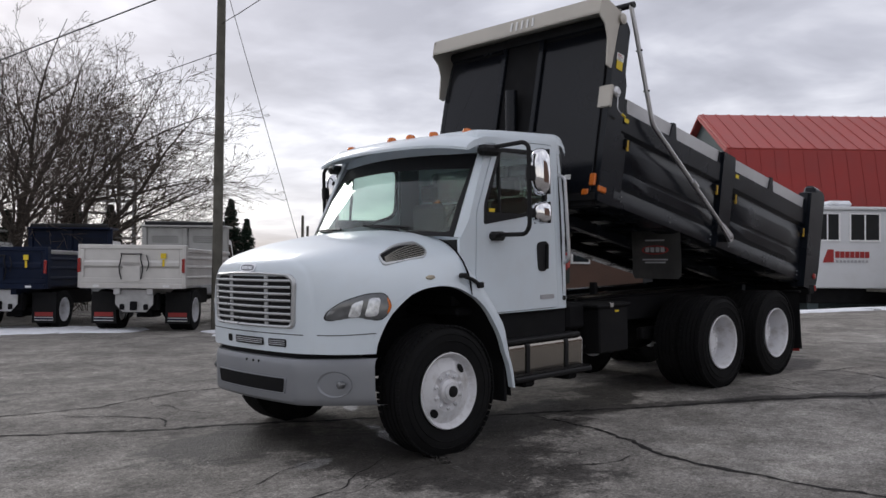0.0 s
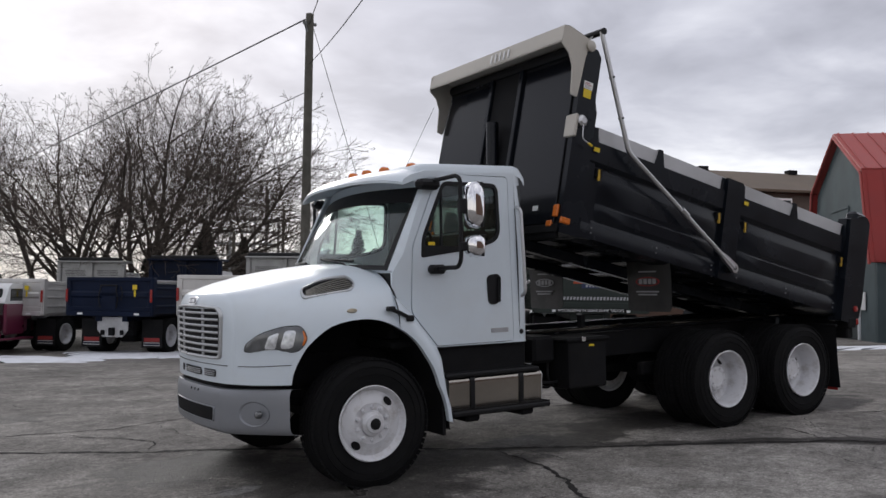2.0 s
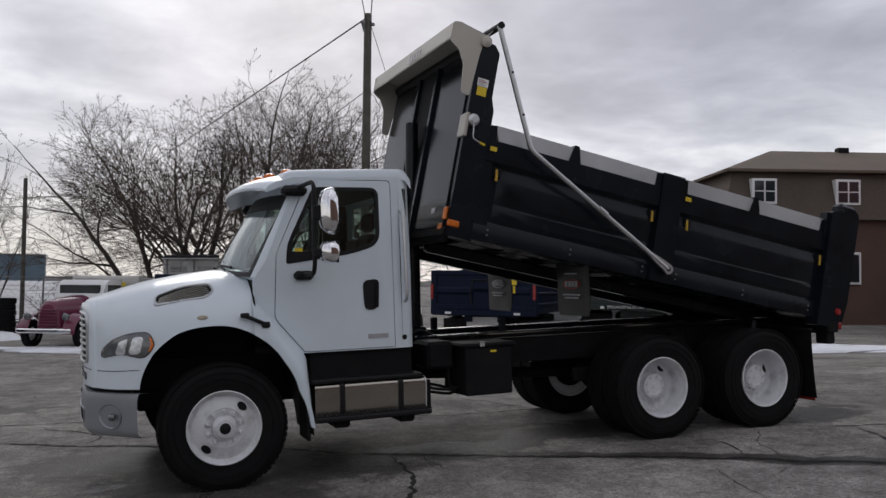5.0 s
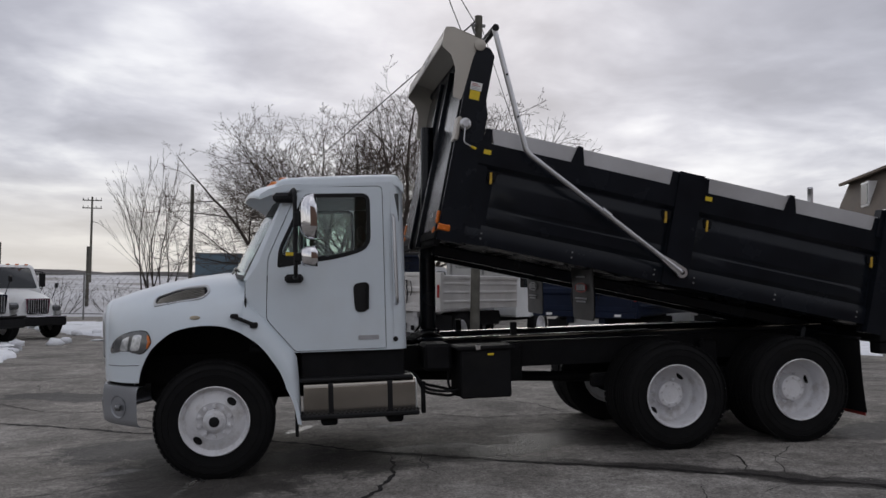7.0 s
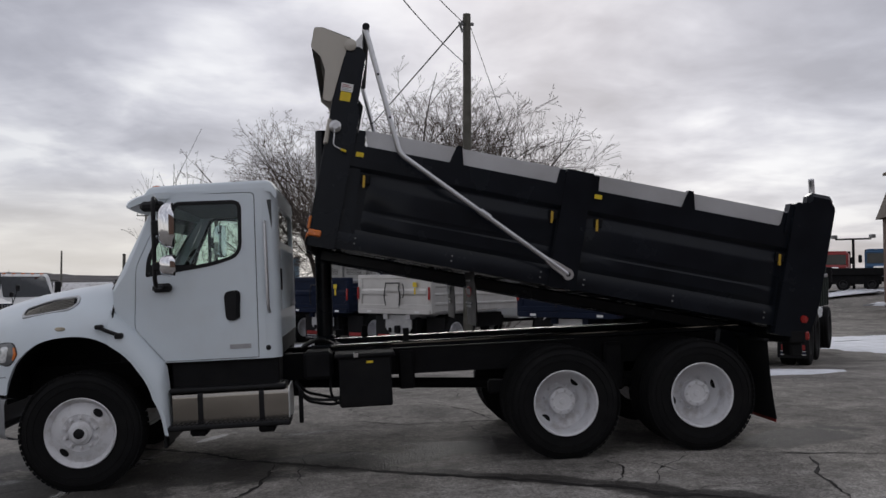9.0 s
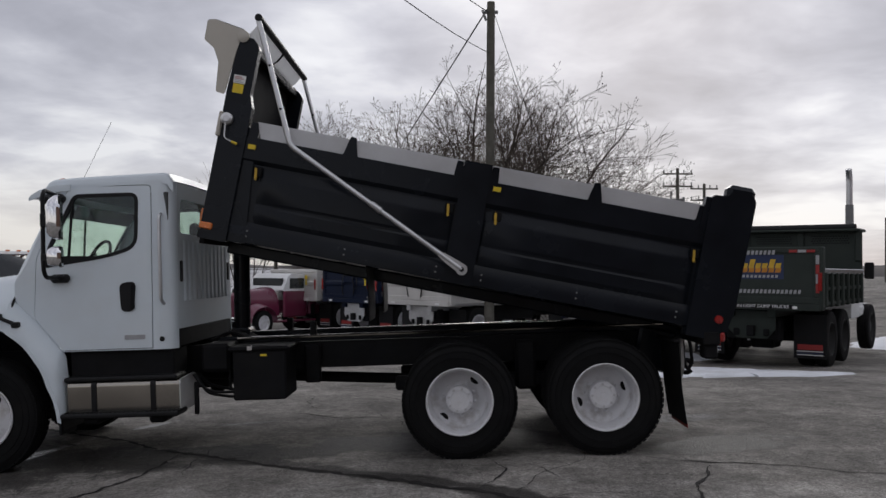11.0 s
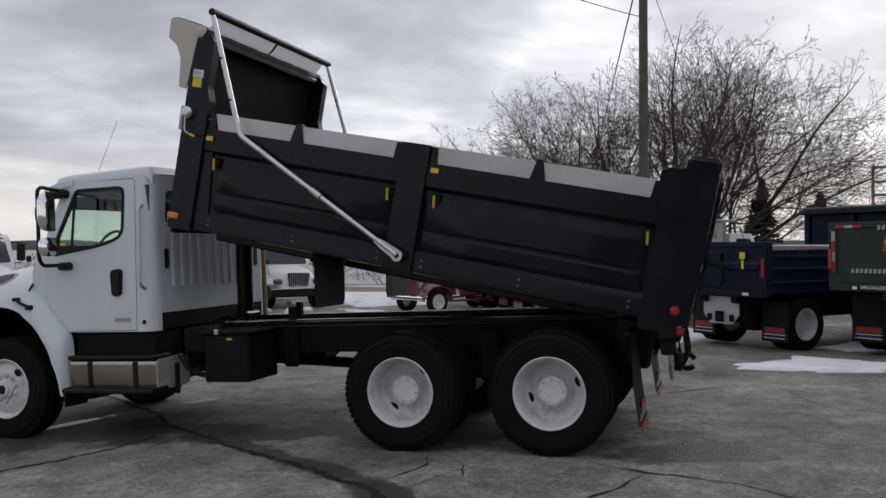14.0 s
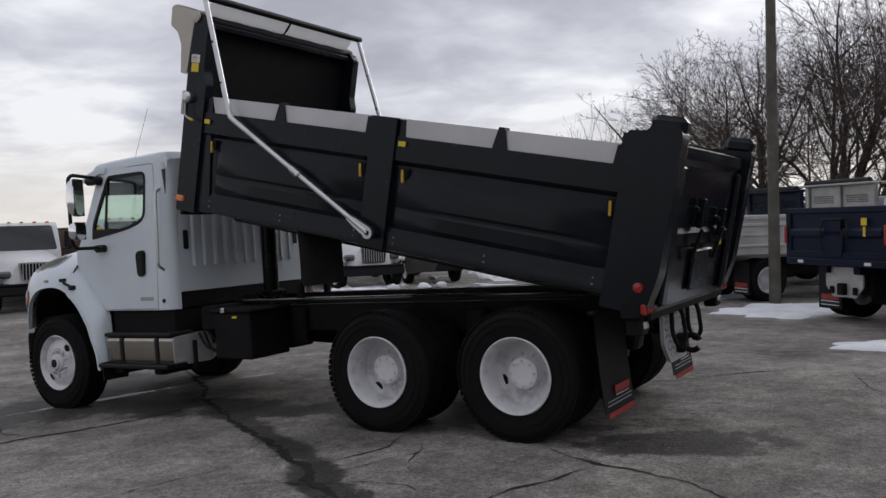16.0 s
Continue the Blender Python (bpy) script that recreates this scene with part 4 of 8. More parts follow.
part("emblem", tidy(prism(B(), oval, 0.0, 0.022, on_nose)), CHROME, grille, "oval chrome maker's emblem")
part("emblem_field", tidy(prism(B(), [(u * 0.84, v * 0.72) for u, v in oval], 0.02, 0.025, on_nose)), GREY_PLASTIC, grille)
for k in range(7):
    part("emblem_bar", tidy(prism(B(), [(-0.072 + 0.022 * k, -0.011), (-0.058 + 0.022 * k, -0.011), (-0.056 + 0.022 * k, 0.011), (-0.070 + 0.022 * k, 0.011)], 0.024, 0.028, on_nose)), CHROME, grille)
for y0, y1 in ((-0.50, -0.28), (-0.22, 0.22), (0.28, 0.36)):
    hole_ = dense(rounded([(y0, 0.885), (y1, 0.885), (y1, 0.945), (y0, 0.945)], 0.018, 4), 0.05)
    bm = B()
    for d in (-0.002, 0.004):
        ring = [bm.verts.new(bowed(0)(u, d, v)) for u, v in hole_]
    bm.faces.new(ring)
    vent = part("lower_vent", tidy(bm), CHASSIS, grille)
    for k in range(3 if y1 < 0.3 else 0):
        z = 0.900 + 0.015 * k
        part("vent_bar", tidy(tube(B(), [(nose_x(y) - 0.009, y, z) for y in np.linspace(y0 + 0.012, y1 - 0.012, 7)], 0.0032, 5)), GRILLE, vent)
bm = B()
tube(bm, [(nose_x(y) - 0.0005, y, 0.985) for y in np.linspace(-0.68, 0.68, 25)], 0.0035, 5)
part("panel_joint", tidy(bm), PLASTIC, hood)

# ---- bumper: a bar bent back at its ends
def bumper_line(y):
    t = abs(y)
    return -1.075 + 0.06 * (t / 0.7) ** 2 + 0.31 * max(0.0, (t - 0.60) / 0.58) ** 1.12


bm = B()
ys = np.linspace(-1.12, 1.12, 61)
prof = [(0.10, 0.795), (0.03, 0.80), (0.012, 0.795), (0.004, 0.775), (-0.004, 0.74), (-0.004, 0.66), (-0.004, 0.56), (-0.002, 0.50), (0.006, 0.465), (0.035, 0.44), (0.12, 0.435)]
quad_grid(bm, [[(bumper_line(y) + dx, y, z + 0.02 * max(0, abs(y) - 0.7)) for dx, z in prof] for y in ys])
bumper = part("bumper", tidy(bm), GREY_PLASTIC, truck, "scuffed grey bumper with fog lamp recesses")


def on_bumper(u, y, v):
    return (bumper_line(u) - 0.010 + 0.06 * abs(v - 0.62) - y, u, v)


slot = dense(rounded([(-0.50, 0.525), (0.50, 0.525), (0.52, 0.65), (-0.52, 0.65)], 0.02), 0.05)
bm = B()
vs = quad_grid(bm, [[on_bumper(u, 0.004, v) for u in np.linspace(-0.50, 0.50, 25)] for v in (0.53, 0.56, 0.60, 0.645)])
part("bumper_slot", tidy(bm), CHASSIS, bumper)
part("slot_rim", band(B(), slot, [(u * 0.975, 0.588 + (v - 0.588) * 0.86) for u, v in slot], ((0, -0.002), (0.3, 0.010), (0.8, 0.009), (1, 0.0)), on_bumper), GREY_PLASTIC, bumper)
for side in (-1, 1):
    c = side * 0.88
    bm = B()
    for k, (r, dx) in enumerate(((1.0, -0.010), (0.95, -0.004), (0.84, 0.010), (0.6, 0.024), (0.3, 0.028))):
        ring = [(bumper_line(c + 0.11 * r * math.cos(a)) + dx - 0.004, c + 0.11 * r * math.cos(a), 0.61 + 0.098 * r * math.sin(a)) for a in np.linspace(0, 2 * math.pi, 37)[:-1]]
        ring = [bm.verts.new(p) for p in ring]
        if k:
            for i in range(36):
                bm.faces.new((prev[i], prev[(i + 1) % 36], ring[(i + 1) % 36], ring[i]))
        prev = ring
    bm.faces.new(prev)
    part("fog_recess", tidy(bm), GREY_PLASTIC, bumper)
    part("fog_lamp", lathe(B(), [(0.030, 0.03), (0.029, -0.004), (0.018, -0.014), (0, -0.016)], 20, "x", at=(bumper_line(c) - 0.01, c + side * 0.06, 0.61)), CLEAR_LENS, bumper)
bm = B()
quad_grid(bm, [[(bumper_line(y) + dx, y, z) for y in ys[3:-3]] for dx, z in ((0.03, 0.792), (0.05, 0.80), (0.055, 0.85))])
part("bumper_gap", tidy(bm), CHASSIS, truck)
for y in (-0.16, -0.08, 0.02):
    part("bumper_bolt", lathe(B(), [(0.011, 0.0), (0.010, -0.008), (0, -0.009)], 8, "x", at=(bumper_line(y) + 0.002, y, 0.755)), CHASSIS, bumper)
for x, y in ((2.95, -0.46), (2.55, 0.46)):
    part("rail_stop", boxes((x - 0.03, x + 0.03, y - 0.035, y + 0.035, 1.085, 1.22), bevel=0.006), CHASSIS, truck)

# ---------------------------------------------------------------- cab
HALF = 1.09
window_shape = rounded([(0.585, 1.825), (1.18, 1.905), (1.445, 1.985), (1.45, 2.505), (0.845, 2.505), (0.60, 2.00)], [0.03, 0.22, 0.14, 0.09, 0.06, 0.06], 6)
door_shape = rounded([(0.475, 1.36), (0.735, 1.055), (1.57, 1.055), (1.57, 2.575), (0.80, 2.575), (0.50, 1.92)], [0.05, 0.02, 0.02, 0.05, 0.06, 0.05], 4)
side_shape = [(0.66, 1.05), (0.52, 1.25), (0.36, 1.42), (0.30, 1.55), (0.30, 1.70), (0.41, 1.86), (0.70, 2.55), (0.78, 2.59), (1.64, 2.61), (1.64, 1.045)]


def shrink(pts, k):
    """An outline moved inwards by k metres."""
    n = len(pts)
    area = sum(pts[i][0] * pts[(i + 1) % n][1] - pts[(i + 1) % n][0] * pts[i][1] for i in range(n))
    out = []
    for i in range(n):
        a, b, c = Vector(pts[i - 1]), Vector(pts[i]), Vector(pts[(i + 1) % n])
        t = (c - a).normalized()
        nrm = Vector((-t.y, t.x)) * (1 if area > 0 else -1)
        out.append(tuple(b + nrm * k))
    return out


def tumble(side):
    """Side walls lean in a little towards the roof."""
    return lambda u, y, v: (u, side * (y - 0.05 * blend(v, 1.75, 2.7)), v)


bm = B()
for side in (-1, 1):
    prism(bm, side_shape, HALF - 0.03, HALF, tumble(side), holes=[door_shape])
    # rear corner post, rounded
    quad_grid(bm, [[(1.64 + 0.13 * math.sin(a), side * (HALF - 0.13 + 0.13 * math.cos(a) - 0.05 * blend(z, 1.75, 2.7)), z) for a in np.linspace(0, math.pi / 2, 8)] for z in (1.045, 1.3, 1.75, 2.0, 2.2, 2.4, 2.61)])
    # A pillar between windscreen and side
    quad_grid(bm, [[(x0 + (x1 - x0) * t - 0.03 * math.sin(math.pi * t), side * (y0 + (y1 - y0) * t), z) for t in (0, 0.3, 0.65, 1)] for (x0, y0, x1, y1, z) in
                   [(0.285 + 0.40 * f, 1.028 - 0.06 * f, 0.36 + 0.36 * f, HALF - 0.05 * blend(1.70 + 0.83 * f, 1.75, 2.7), 1.72 + 0.80 * f) for f in np.linspace(0, 1, 6)]])
# roof: a shallow dome with a rounded rim
rows = []
for k in range(25):
    f = k / 24
    x = 0.56 + 1.21 * f
    ex = 1 - max(0, abs(f - 0.5) * 2 - 0.80) / 0.20 if abs(f - 0.5) * 2 > 0.80 else 1.0
    row = []
    for j in range(33):
        g = j / 16 - 1
        y = (HALF - 0.05) * math.sin(g * math.pi / 2)
        edge = min(1.0, (1 - abs(g)) / 0.22)
        drop = 0.09 * (1 - math.sqrt(max(0, 1 - (1 - edge) ** 2))) + 0.09 * (1 - math.sqrt(max(0, 1 - (1 - ex) ** 2)))
        row.append((x, y, 2.580 + 0.03 * f + 0.095 * (1 - (abs(g) ** 3) * 0.3) - drop - 0.03 * max(0, 0.3 - f)))
    rows.append(row)
quad_grid(bm, rows)
# cowl below the windscreen
quad_grid(bm, [[(0.30 - 0.17 * math.cos(math.pi / 2 * y / 1.05) * s, y, 1.70 + 0.075 * s * (1 - (y / 1.2) ** 2)) for y in np.linspace(-1.08, 1.08, 21)] for s in (0.0, 0.4, 0.8, 1.0)])
# windscreen header
quad_grid(bm, [[(0.55 + 0.16 * (y / 1.0) ** 2 + 0.04 * s, y, 2.47 + 0.1 * s - 0.01 * (y ** 2)) for y in np.linspace(-1.03, 1.03, 21)] for s in (0, 0.5, 1)])
cab = part("cab", tidy(bm), WHITE, truck, "glossy white day cab")

# rear wall with pressed ribs and two windows
REAR = 1.77
part("rear_wall", tidy(prism(B(), rounded([(-0.965, 1.22), (0.965, 1.22), (0.925, 2.60), (-0.925, 2.60)], 0.03), REAR, REAR - 0.03, lambda u, y, v: (y, u, v), holes=[rounded([(-0.86, 2.12), (0.86, 2.12), (0.83, 2.45), (-0.83, 2.45)], 0.06)])), WHITE, cab)
part("rear_sill", boxes((1.60, REAR - 0.004, -0.93, 0.93, 1.05, 1.219), bevel=0.01), CHASSIS, cab)
for k in range(11):
    y = -0.75 + 0.15 * k
    bm = B()
    rows = [[(REAR - 0.004 + 0.022 * math.sin(math.pi * u) * e, y - 0.032 + 0.064 * u, z) for u in np.linspace(0, 1, 7)] for z, e in ((1.47, 0.0), (1.478, 1.2), (1.51, 1.15), (1.55, 0.9), (2.02, 0.8), (2.05, 0.6), (2.07, 0.0))]
    quad_grid(bm, rows)
    part("pressed_rib", tidy(bm), WHITE, cab)
part("rear_window", boxes((REAR - 0.028, REAR - 0.022, -0.9, 0.9, 2.09, 2.47), bevel=0), GLASS, cab).visible_shadow = False
for side in (-1, 1):
    part("air_vent", tidy(prism(B(), rounded([(side * 0.86 - 0.03, 1.66), (side * 0.86 + 0.03, 1.66), (side * 0.86 + 0.03, 1.86), (side * 0.86 - 0.03, 1.86)], 0.02), REAR - 0.01, REAR + 0.012, lambda u, y, v: (y, u, v))), PLASTIC, cab)

# windscreen
def screen(y, f, out=0.0):
    x0, x1 = 0.13 + 0.15 * (y / 1.0) ** 2, 0.55 + 0.15 * (y / 1.0) ** 2
    return Vector((x0 + (x1 - x0) * f - 0.02 * math.sin(math.pi * f) - out, y * (1 - 0.06 * f), 1.755 - 0.03 * y * y + (0.725) * f))


bm = B()
vs = quad_grid(bm, [[screen(y, f, 0.006) for y in np.linspace(-1.03, 1.03, 25)] + [screen(y, f, 0.0) for y in np.linspace(1.03, -1.03, 25)] for f in np.linspace(0, 1, 11)], close=True)
for row in (vs[0], vs[-1]):
    for i in range(24):
        bm.faces.new((row[i], row[i + 1], row[48 - i], row[49 - i]))
windscreen = part("windscreen", tidy(bm), GLASS, cab, "wide curved windscreen in a black surround")
windscreen.visible_shadow = False
bm = B()
loop = [screen(y, 0, 0.012) for y in np.linspace(-1.03, 1.03, 25)] + [screen(1.03, f, 0.012) for f in np.linspace(0.05, 1, 12)] + [screen(y, 1, 0.012) for y in np.linspace(0.99, -1.03, 24)] + [screen(-1.03, f, 0.012) for f in np.linspace(0.95, 0.03, 12)]
n = len(loop)
va = [bm.verts.new(p) for p in loop]
vb = []
for p in loop:
    f = (p.z - 1.755 + 0.03 * p.y * p.y) / 0.725
    y = p.y / (1 - 0.06 * f)
    vb.append(bm.verts.new(screen(y * 0.955, 0.055 + f * 0.76, 0.012)))
for i in range(n):
    bm.faces.new((va[i], va[(i + 1) % n], vb[(i + 1) % n], vb[i]))
part("screen_surround", tidy(bm), PLASTIC, windscreen)
for y0, y1 in ((-0.62, -0.05), (0.35, 0.86)):
    bm = B()
    tube(bm, [screen(y0, -0.02, 0.03), screen(y0 + 0.16, 0.07, 0.035), screen(y1, 0.12, 0.03)], 0.010, 6)
    tube(bm, [screen(y0 + 0.04, 0.10, 0.022), screen(y1 + 0.06, 0.13, 0.022)], 0.012, 6)
    part("wiper", tidy(bm), PLASTIC, cab)

# sun visor over the windscreen
bm = B()
section = ((0.66, 2.655), (0.50, 2.645), (0.36, 2.605), (0.29, 2.565), (0.268, 2.535), (0.272, 2.512), (0.30, 2.520), (0.42, 2.565), (0.56, 2.590), (0.66, 2.592))
vs = quad_grid(bm, [[(x + 0.16 * (y / 1.05) ** 2, y, z - 0.06 * (abs(y) / 1.08) ** 4) for x, z in section] for y in np.linspace(-1.06, 1.06, 25)], close=True)
for row in (vs[0], vs[-1]):
    bm.faces.new(row)
part("sun_visor", tidy(bm), WHITE, cab, "white moulded sun visor")

# five amber roof markers, antenna
for x, y in ((0.66, -0.84), (0.57, -0.50), (0.53, -0.23), (0.52, 0.03), (0.66, 0.84)):
    bm = B()
    lathe(bm, [(0.042, -0.06), (0.040, 0.010), (0.031, 0.030), (0.013, 0.038), (0, 0.038)], 16, "z")
    for v in bm.verts:
        v.co = Vector((x + v.co.x * 1.3, y + v.co.y * 0.9, 2.645 + v.co.z))
    part("roof_marker", bm, AMBER, cab, "amber roof marker lamp")
part("antenna", tidy(tube(B(), [(0.70, -0.60, 2.60), (1.05, -0.62, 3.25)], 0.002, 5)), PLASTIC, cab)

for side in (-1, 1):
    put = tumble(side)
    shape = shrink(door_shape, 0.007)
    door = part("door", tidy(prism(B(), shape, HALF - 0.028, HALF + 0.004, put, holes=[window_shape])), WHITE, truck, "white cab door with a sloping window sill")
    # rubber round the window, pane, divider
    part("window_seal", tidy(prism(B(), window_shape, HALF - 0.02, HALF + 0.008, put, holes=[shrink(window_shape, 0.034)])), PLASTIC, door)
    pane = part("window", tidy(prism(B(), window_shape, HALF - 0.016, HALF - 0.011, put)), GLASS, door)
    pane.visible_shadow = False
    bm = B()
    tube(bm, [put(0.80, HALF - 0.004, 1.88), put(0.835, HALF - 0.004, 2.46)], 0.014, 6)
    part("window_divider", tidy(bm), PLASTIC, door)
    recess = rounded([(1.285, 1.40), (1.40, 1.40), (1.425, 1.68), (1.27, 1.665)], 0.06, 6)
    handle = part("door_handle", tidy(prism(B(), recess, HALF - 0.0, HALF + 0.012, put)), PLASTIC, door, "black recessed door handle")
    part("handle_paddle", tidy(prism(B(), rounded([(1.375, 1.42), (1.41, 1.42), (1.418, 1.65), (1.385, 1.65)], 0.015), HALF + 0.01, HALF + 0.026, put)), CHASSIS, handle)
    part("badge", tidy(prism(B(), rounded([(1.31, 1.145), (1.50, 1.145), (1.50, 1.185), (1.31, 1.185)], 0.006), HALF, HALF + 0.009, put)), GREY_PRINT, door, "small grey model badge")
    if side < 0:
        part("window_sticker", boxes((0.665, 0.735, -HALF + 0.003, -HALF + 0.006, 1.895, 1.965), bevel=0), YELLOW, door, "yellow sticker on the window glass")
    # grab rail behind the door
    rail = part("grab_rail", tidy(tube(B(), bend([put(1.655, HALF - 0.02, 2.30), put(1.66, HALF + 0.06, 2.27), put(1.67, HALF + 0.06, 1.50), put(1.675, HALF - 0.02, 1.46)], 0.05, 5), 0.016, 10)), ALU, cab, "bright grab rail")
    part("tie_hole", lathe(B(), [(0.024, -0.004), (0.02, 0.006), (0, 0.008)], 14, "y", at=(1.655, side * HALF, 1.14)), PLASTIC, cab)
    # mirrors: a black loop with two bright heads
    out = HALF + 0.38
    loop = bend([put(0.70, HALF, 2.49), (0.75, side * (out - 0.05), 2.51), (0.755, side * out, 2.47), (0.75, side * out, 1.80), (0.75, side * (out - 0.05), 1.735), put(0.735, HALF, 1.735)], 0.07, 5)
    mirror = part("mirror", tidy(tube(B(), loop, 0.019, 10)), PLASTIC, truck, "tall chrome door mirror on a black loop bracket")
    part("mirror_foot", boxes((0.56, 0.78, *sorted((side * (HALF - 0.06), side * (HALF + 0.06))), 2.42, 2.51), bevel=0.03), PLASTIC, mirror)
    part("mirror_foot", boxes((0.65, 0.82, *sorted((side * (HALF - 0.02), side * (HALF + 0.06))), 1.685, 1.765), bevel=0.025), PLASTIC, mirror)
    for z0, z1, w in ((2.06, 2.46, 0.086), (1.82, 2.01, 0.086)):
        bm = B()
        rows = []
        zc, zh = (z0 + z1) / 2, (z1 - z0) / 2
        yc = side * (out + 0.015)
        for x, k in ((0.92, 0.94), (0.90, 1.0), (0.865, 0.95), (0.825, 0.80), (0.802, 0.55), (0.792, 0.15)):
            rows.append([(x, yc + w * k * np.sign(math.cos(a)) * abs(math.cos(a)) ** 0.62, zc + zh * (1 - (1 - k) * 0.75) * np.sign(math.sin(a)) * abs(math.sin(a)) ** 0.62) for a in np.linspace(0, 2 * math.pi, 37)[:-1]])
        vs = quad_grid(bm, rows, close=True)
        bm.faces.new(vs[-1])
        bm.faces.new(vs[0])
        inward = lambda m: bmesh.ops.rotate(m, verts=m.verts, cent=(0.87, yc, zc), matrix=Matrix.Rotation(radians(-16 * side), 3, "Z"))
        inward(bm)
        head = part("mirror_head", tidy(bm), CHROME, mirror, "chrome mirror shell")
        bm = B()
        bm.faces.new([bm.verts.new((0.923, yc + (p[1] - yc) * 0.88, zc + (p[2] - zc) * 0.93)) for p in rows[0]])
        inward(bm)
        rim = boxes((0.905, 0.9205, yc - w * 0.90, yc + w * 0.90, zc - zh * 0.95, zc + zh * 0.95), bevel=0.003)
        inward(rim)
        part("mirror_rim", rim, PLASTIC, mirror)
        part("mirror_glass", bm, CHROME, mirror, smooth=0)
    part("mirror_clamp", boxes((0.735, 0.80, side * out - 0.03, side * out + 0.03, 2.18, 2.31), bevel=0.012), PLASTIC, mirror)
    part("mirror_clamp", boxes((0.735, 0.80, side * out - 0.03, side * out + 0.03, 1.87, 1.95), bevel=0.012), PLASTIC, mirror)

    # sill, step plates and the bright tank between them
    part("cab_sill", boxes((0.78, 1.74, *sorted((side * 0.62, side * (HALF - 0.05))), 0.80, 1.045), bevel=0.015), CHASSIS, truck)
    part("side_step", boxes((0.77, 1.80, *sorted((side * 0.86, side * 1.17)), 0.775, 0.815), bevel=0.012), PLASTIC, truck)
    bm = B()
    box(bm, 0.77, 1.84, *sorted((side * 0.98, side * 1.27)), 0.455, 0.50, 0.012)
    step = part("lower_step", tidy(bm), PLASTIC, truck, "black ribbed entry step")
    rib = None
    for k in range(26):
        m = Matrix.Translation((0.80 + 0.041 * k, 0, 0))
        if rib is None:
            rib = part("tread_rib", boxes((0, 0.02, *sorted((side * 1.02, side * 1.25)), 0.50, 0.508), bevel=0), PLASTIC, step)
            rib.matrix_basis = m
        else:
            again(rib, step, m)
    for x in (0.95, 1.55):
        part("step_strut", boxes((x, x + 0.15, *sorted((side * 0.8, side * 1.2)), 0.39, 0.46), bevel=0.02), CHASSIS, step)
    if side < 0:
        bm = B()
        outline = rounded([(-1.155, 0.47), (-1.165, 0.775), (-0.66, 0.80), (-0.60, 0.47)], [0.03, 0.05, 0.1, 0.1], 6)
        prism(bm, outline, 0.80, 1.82, lambda u, y, v: (y, u, v))
        tank = part("fuel_tank", tidy(bm), STEEL, truck, "polished steel fuel tank with black straps")
        for x in (1.02, 1.56):
            part("tank_strap", tidy(prism(B(), [(u * 1.006 - 0.004, 0.635 + (v - 0.635) * 1.03) for u, v in outline], x, x + 0.045, lambda u, y, v: (y, u, v))), PLASTIC, tank)
        part("tank_end", tidy(prism(B(), [(-0.89 + (u + 0.89) * 0.985, 0.635 + (v - 0.635) * 0.97) for u, v in outline], 1.815, 1.832, lambda u, y, v: (y, u, v))), PLATE, tank, "dull pressed end of the tank")
        part("tank_cap", lathe(B(), [(0.06, 0.76), (0.06, 0.80), (0.05, 0.815), (0, 0.815)], 20, "z", at=(1.74, -0.98, 0)), CHROME, tank)

# interior
part("cab_floor", boxes((0.32, 1.73, -1.02, 1.02, 1.05, 1.12), (0.36, 0.46, -0.93, 0.93, 1.12, 1.64), bevel=0.02), CHASSIS, cab)
part("dashboard", boxes((0.32, 0.62, -0.98, 0.98, 1.45, 1.76), bevel=0.07), INTERIOR, cab)
part("headliner", boxes((0.74, 1.70, -0.98, 0.98, 2.50, 2.53), bevel=0.01), HEADLINER, cab)
part("rear_trim", boxes((1.70, 1.735, -1.0, 1.0, 1.1, 2.10), bevel=0.01), HEADLINER, cab)
for side in (-1, 1):
    part("door_trim", boxes((0.55, 1.56, *sorted((side * 1.035, side * 1.055)), 1.12, 1.80), bevel=0.005), INTERIOR, cab)
    part("pillar_trim", boxes((1.45, 1.72, *sorted((side * 1.0, side * 1.04)), 1.12, 2.5), bevel=0.005), INTERIOR, cab)
    seat = part("seat", boxes((1.0, 1.50, side * 0.58 - 0.25, side * 0.58 + 0.25, 1.42, 1.56), (1.12, 1.45, side * 0.58 - 0.18, side * 0.58 + 0.18, 1.12, 1.42), bevel=0.05), SEAT, cab, "dark cloth seat")
    part("seat_back", boxes((1.42, 1.54, side * 0.58 - 0.24, side * 0.58 + 0.24, 1.5, 2.10), (1.45, 1.53, side * 0.58 - 0.13, side * 0.58 + 0.13, 2.12, 2.30), bevel=0.05), SEAT, seat)
bm = B()
c, ux, uy = Vector((0.86, -0.56, 1.88)), Vector((0.42, 0, 0.907)), Vector((0, 1, 0))
tube(bm, [c + 0.22 * (ux * math.sin(a) + uy * math.cos(a)) for a in np.linspace(0, 2 * math.pi, 33)], 0.016, 8, caps=False)
for a in (0.5, 2.64, 4.71):
    tube(bm, [c, c + 0.22 * (ux * math.sin(a) + uy * math.cos(a))], 0.014, 6)
tube(bm, [c, c + Vector((-0.34, 0, -0.16))], 0.03, 10)
part("steering_wheel", tidy(bm), PLASTIC, cab)


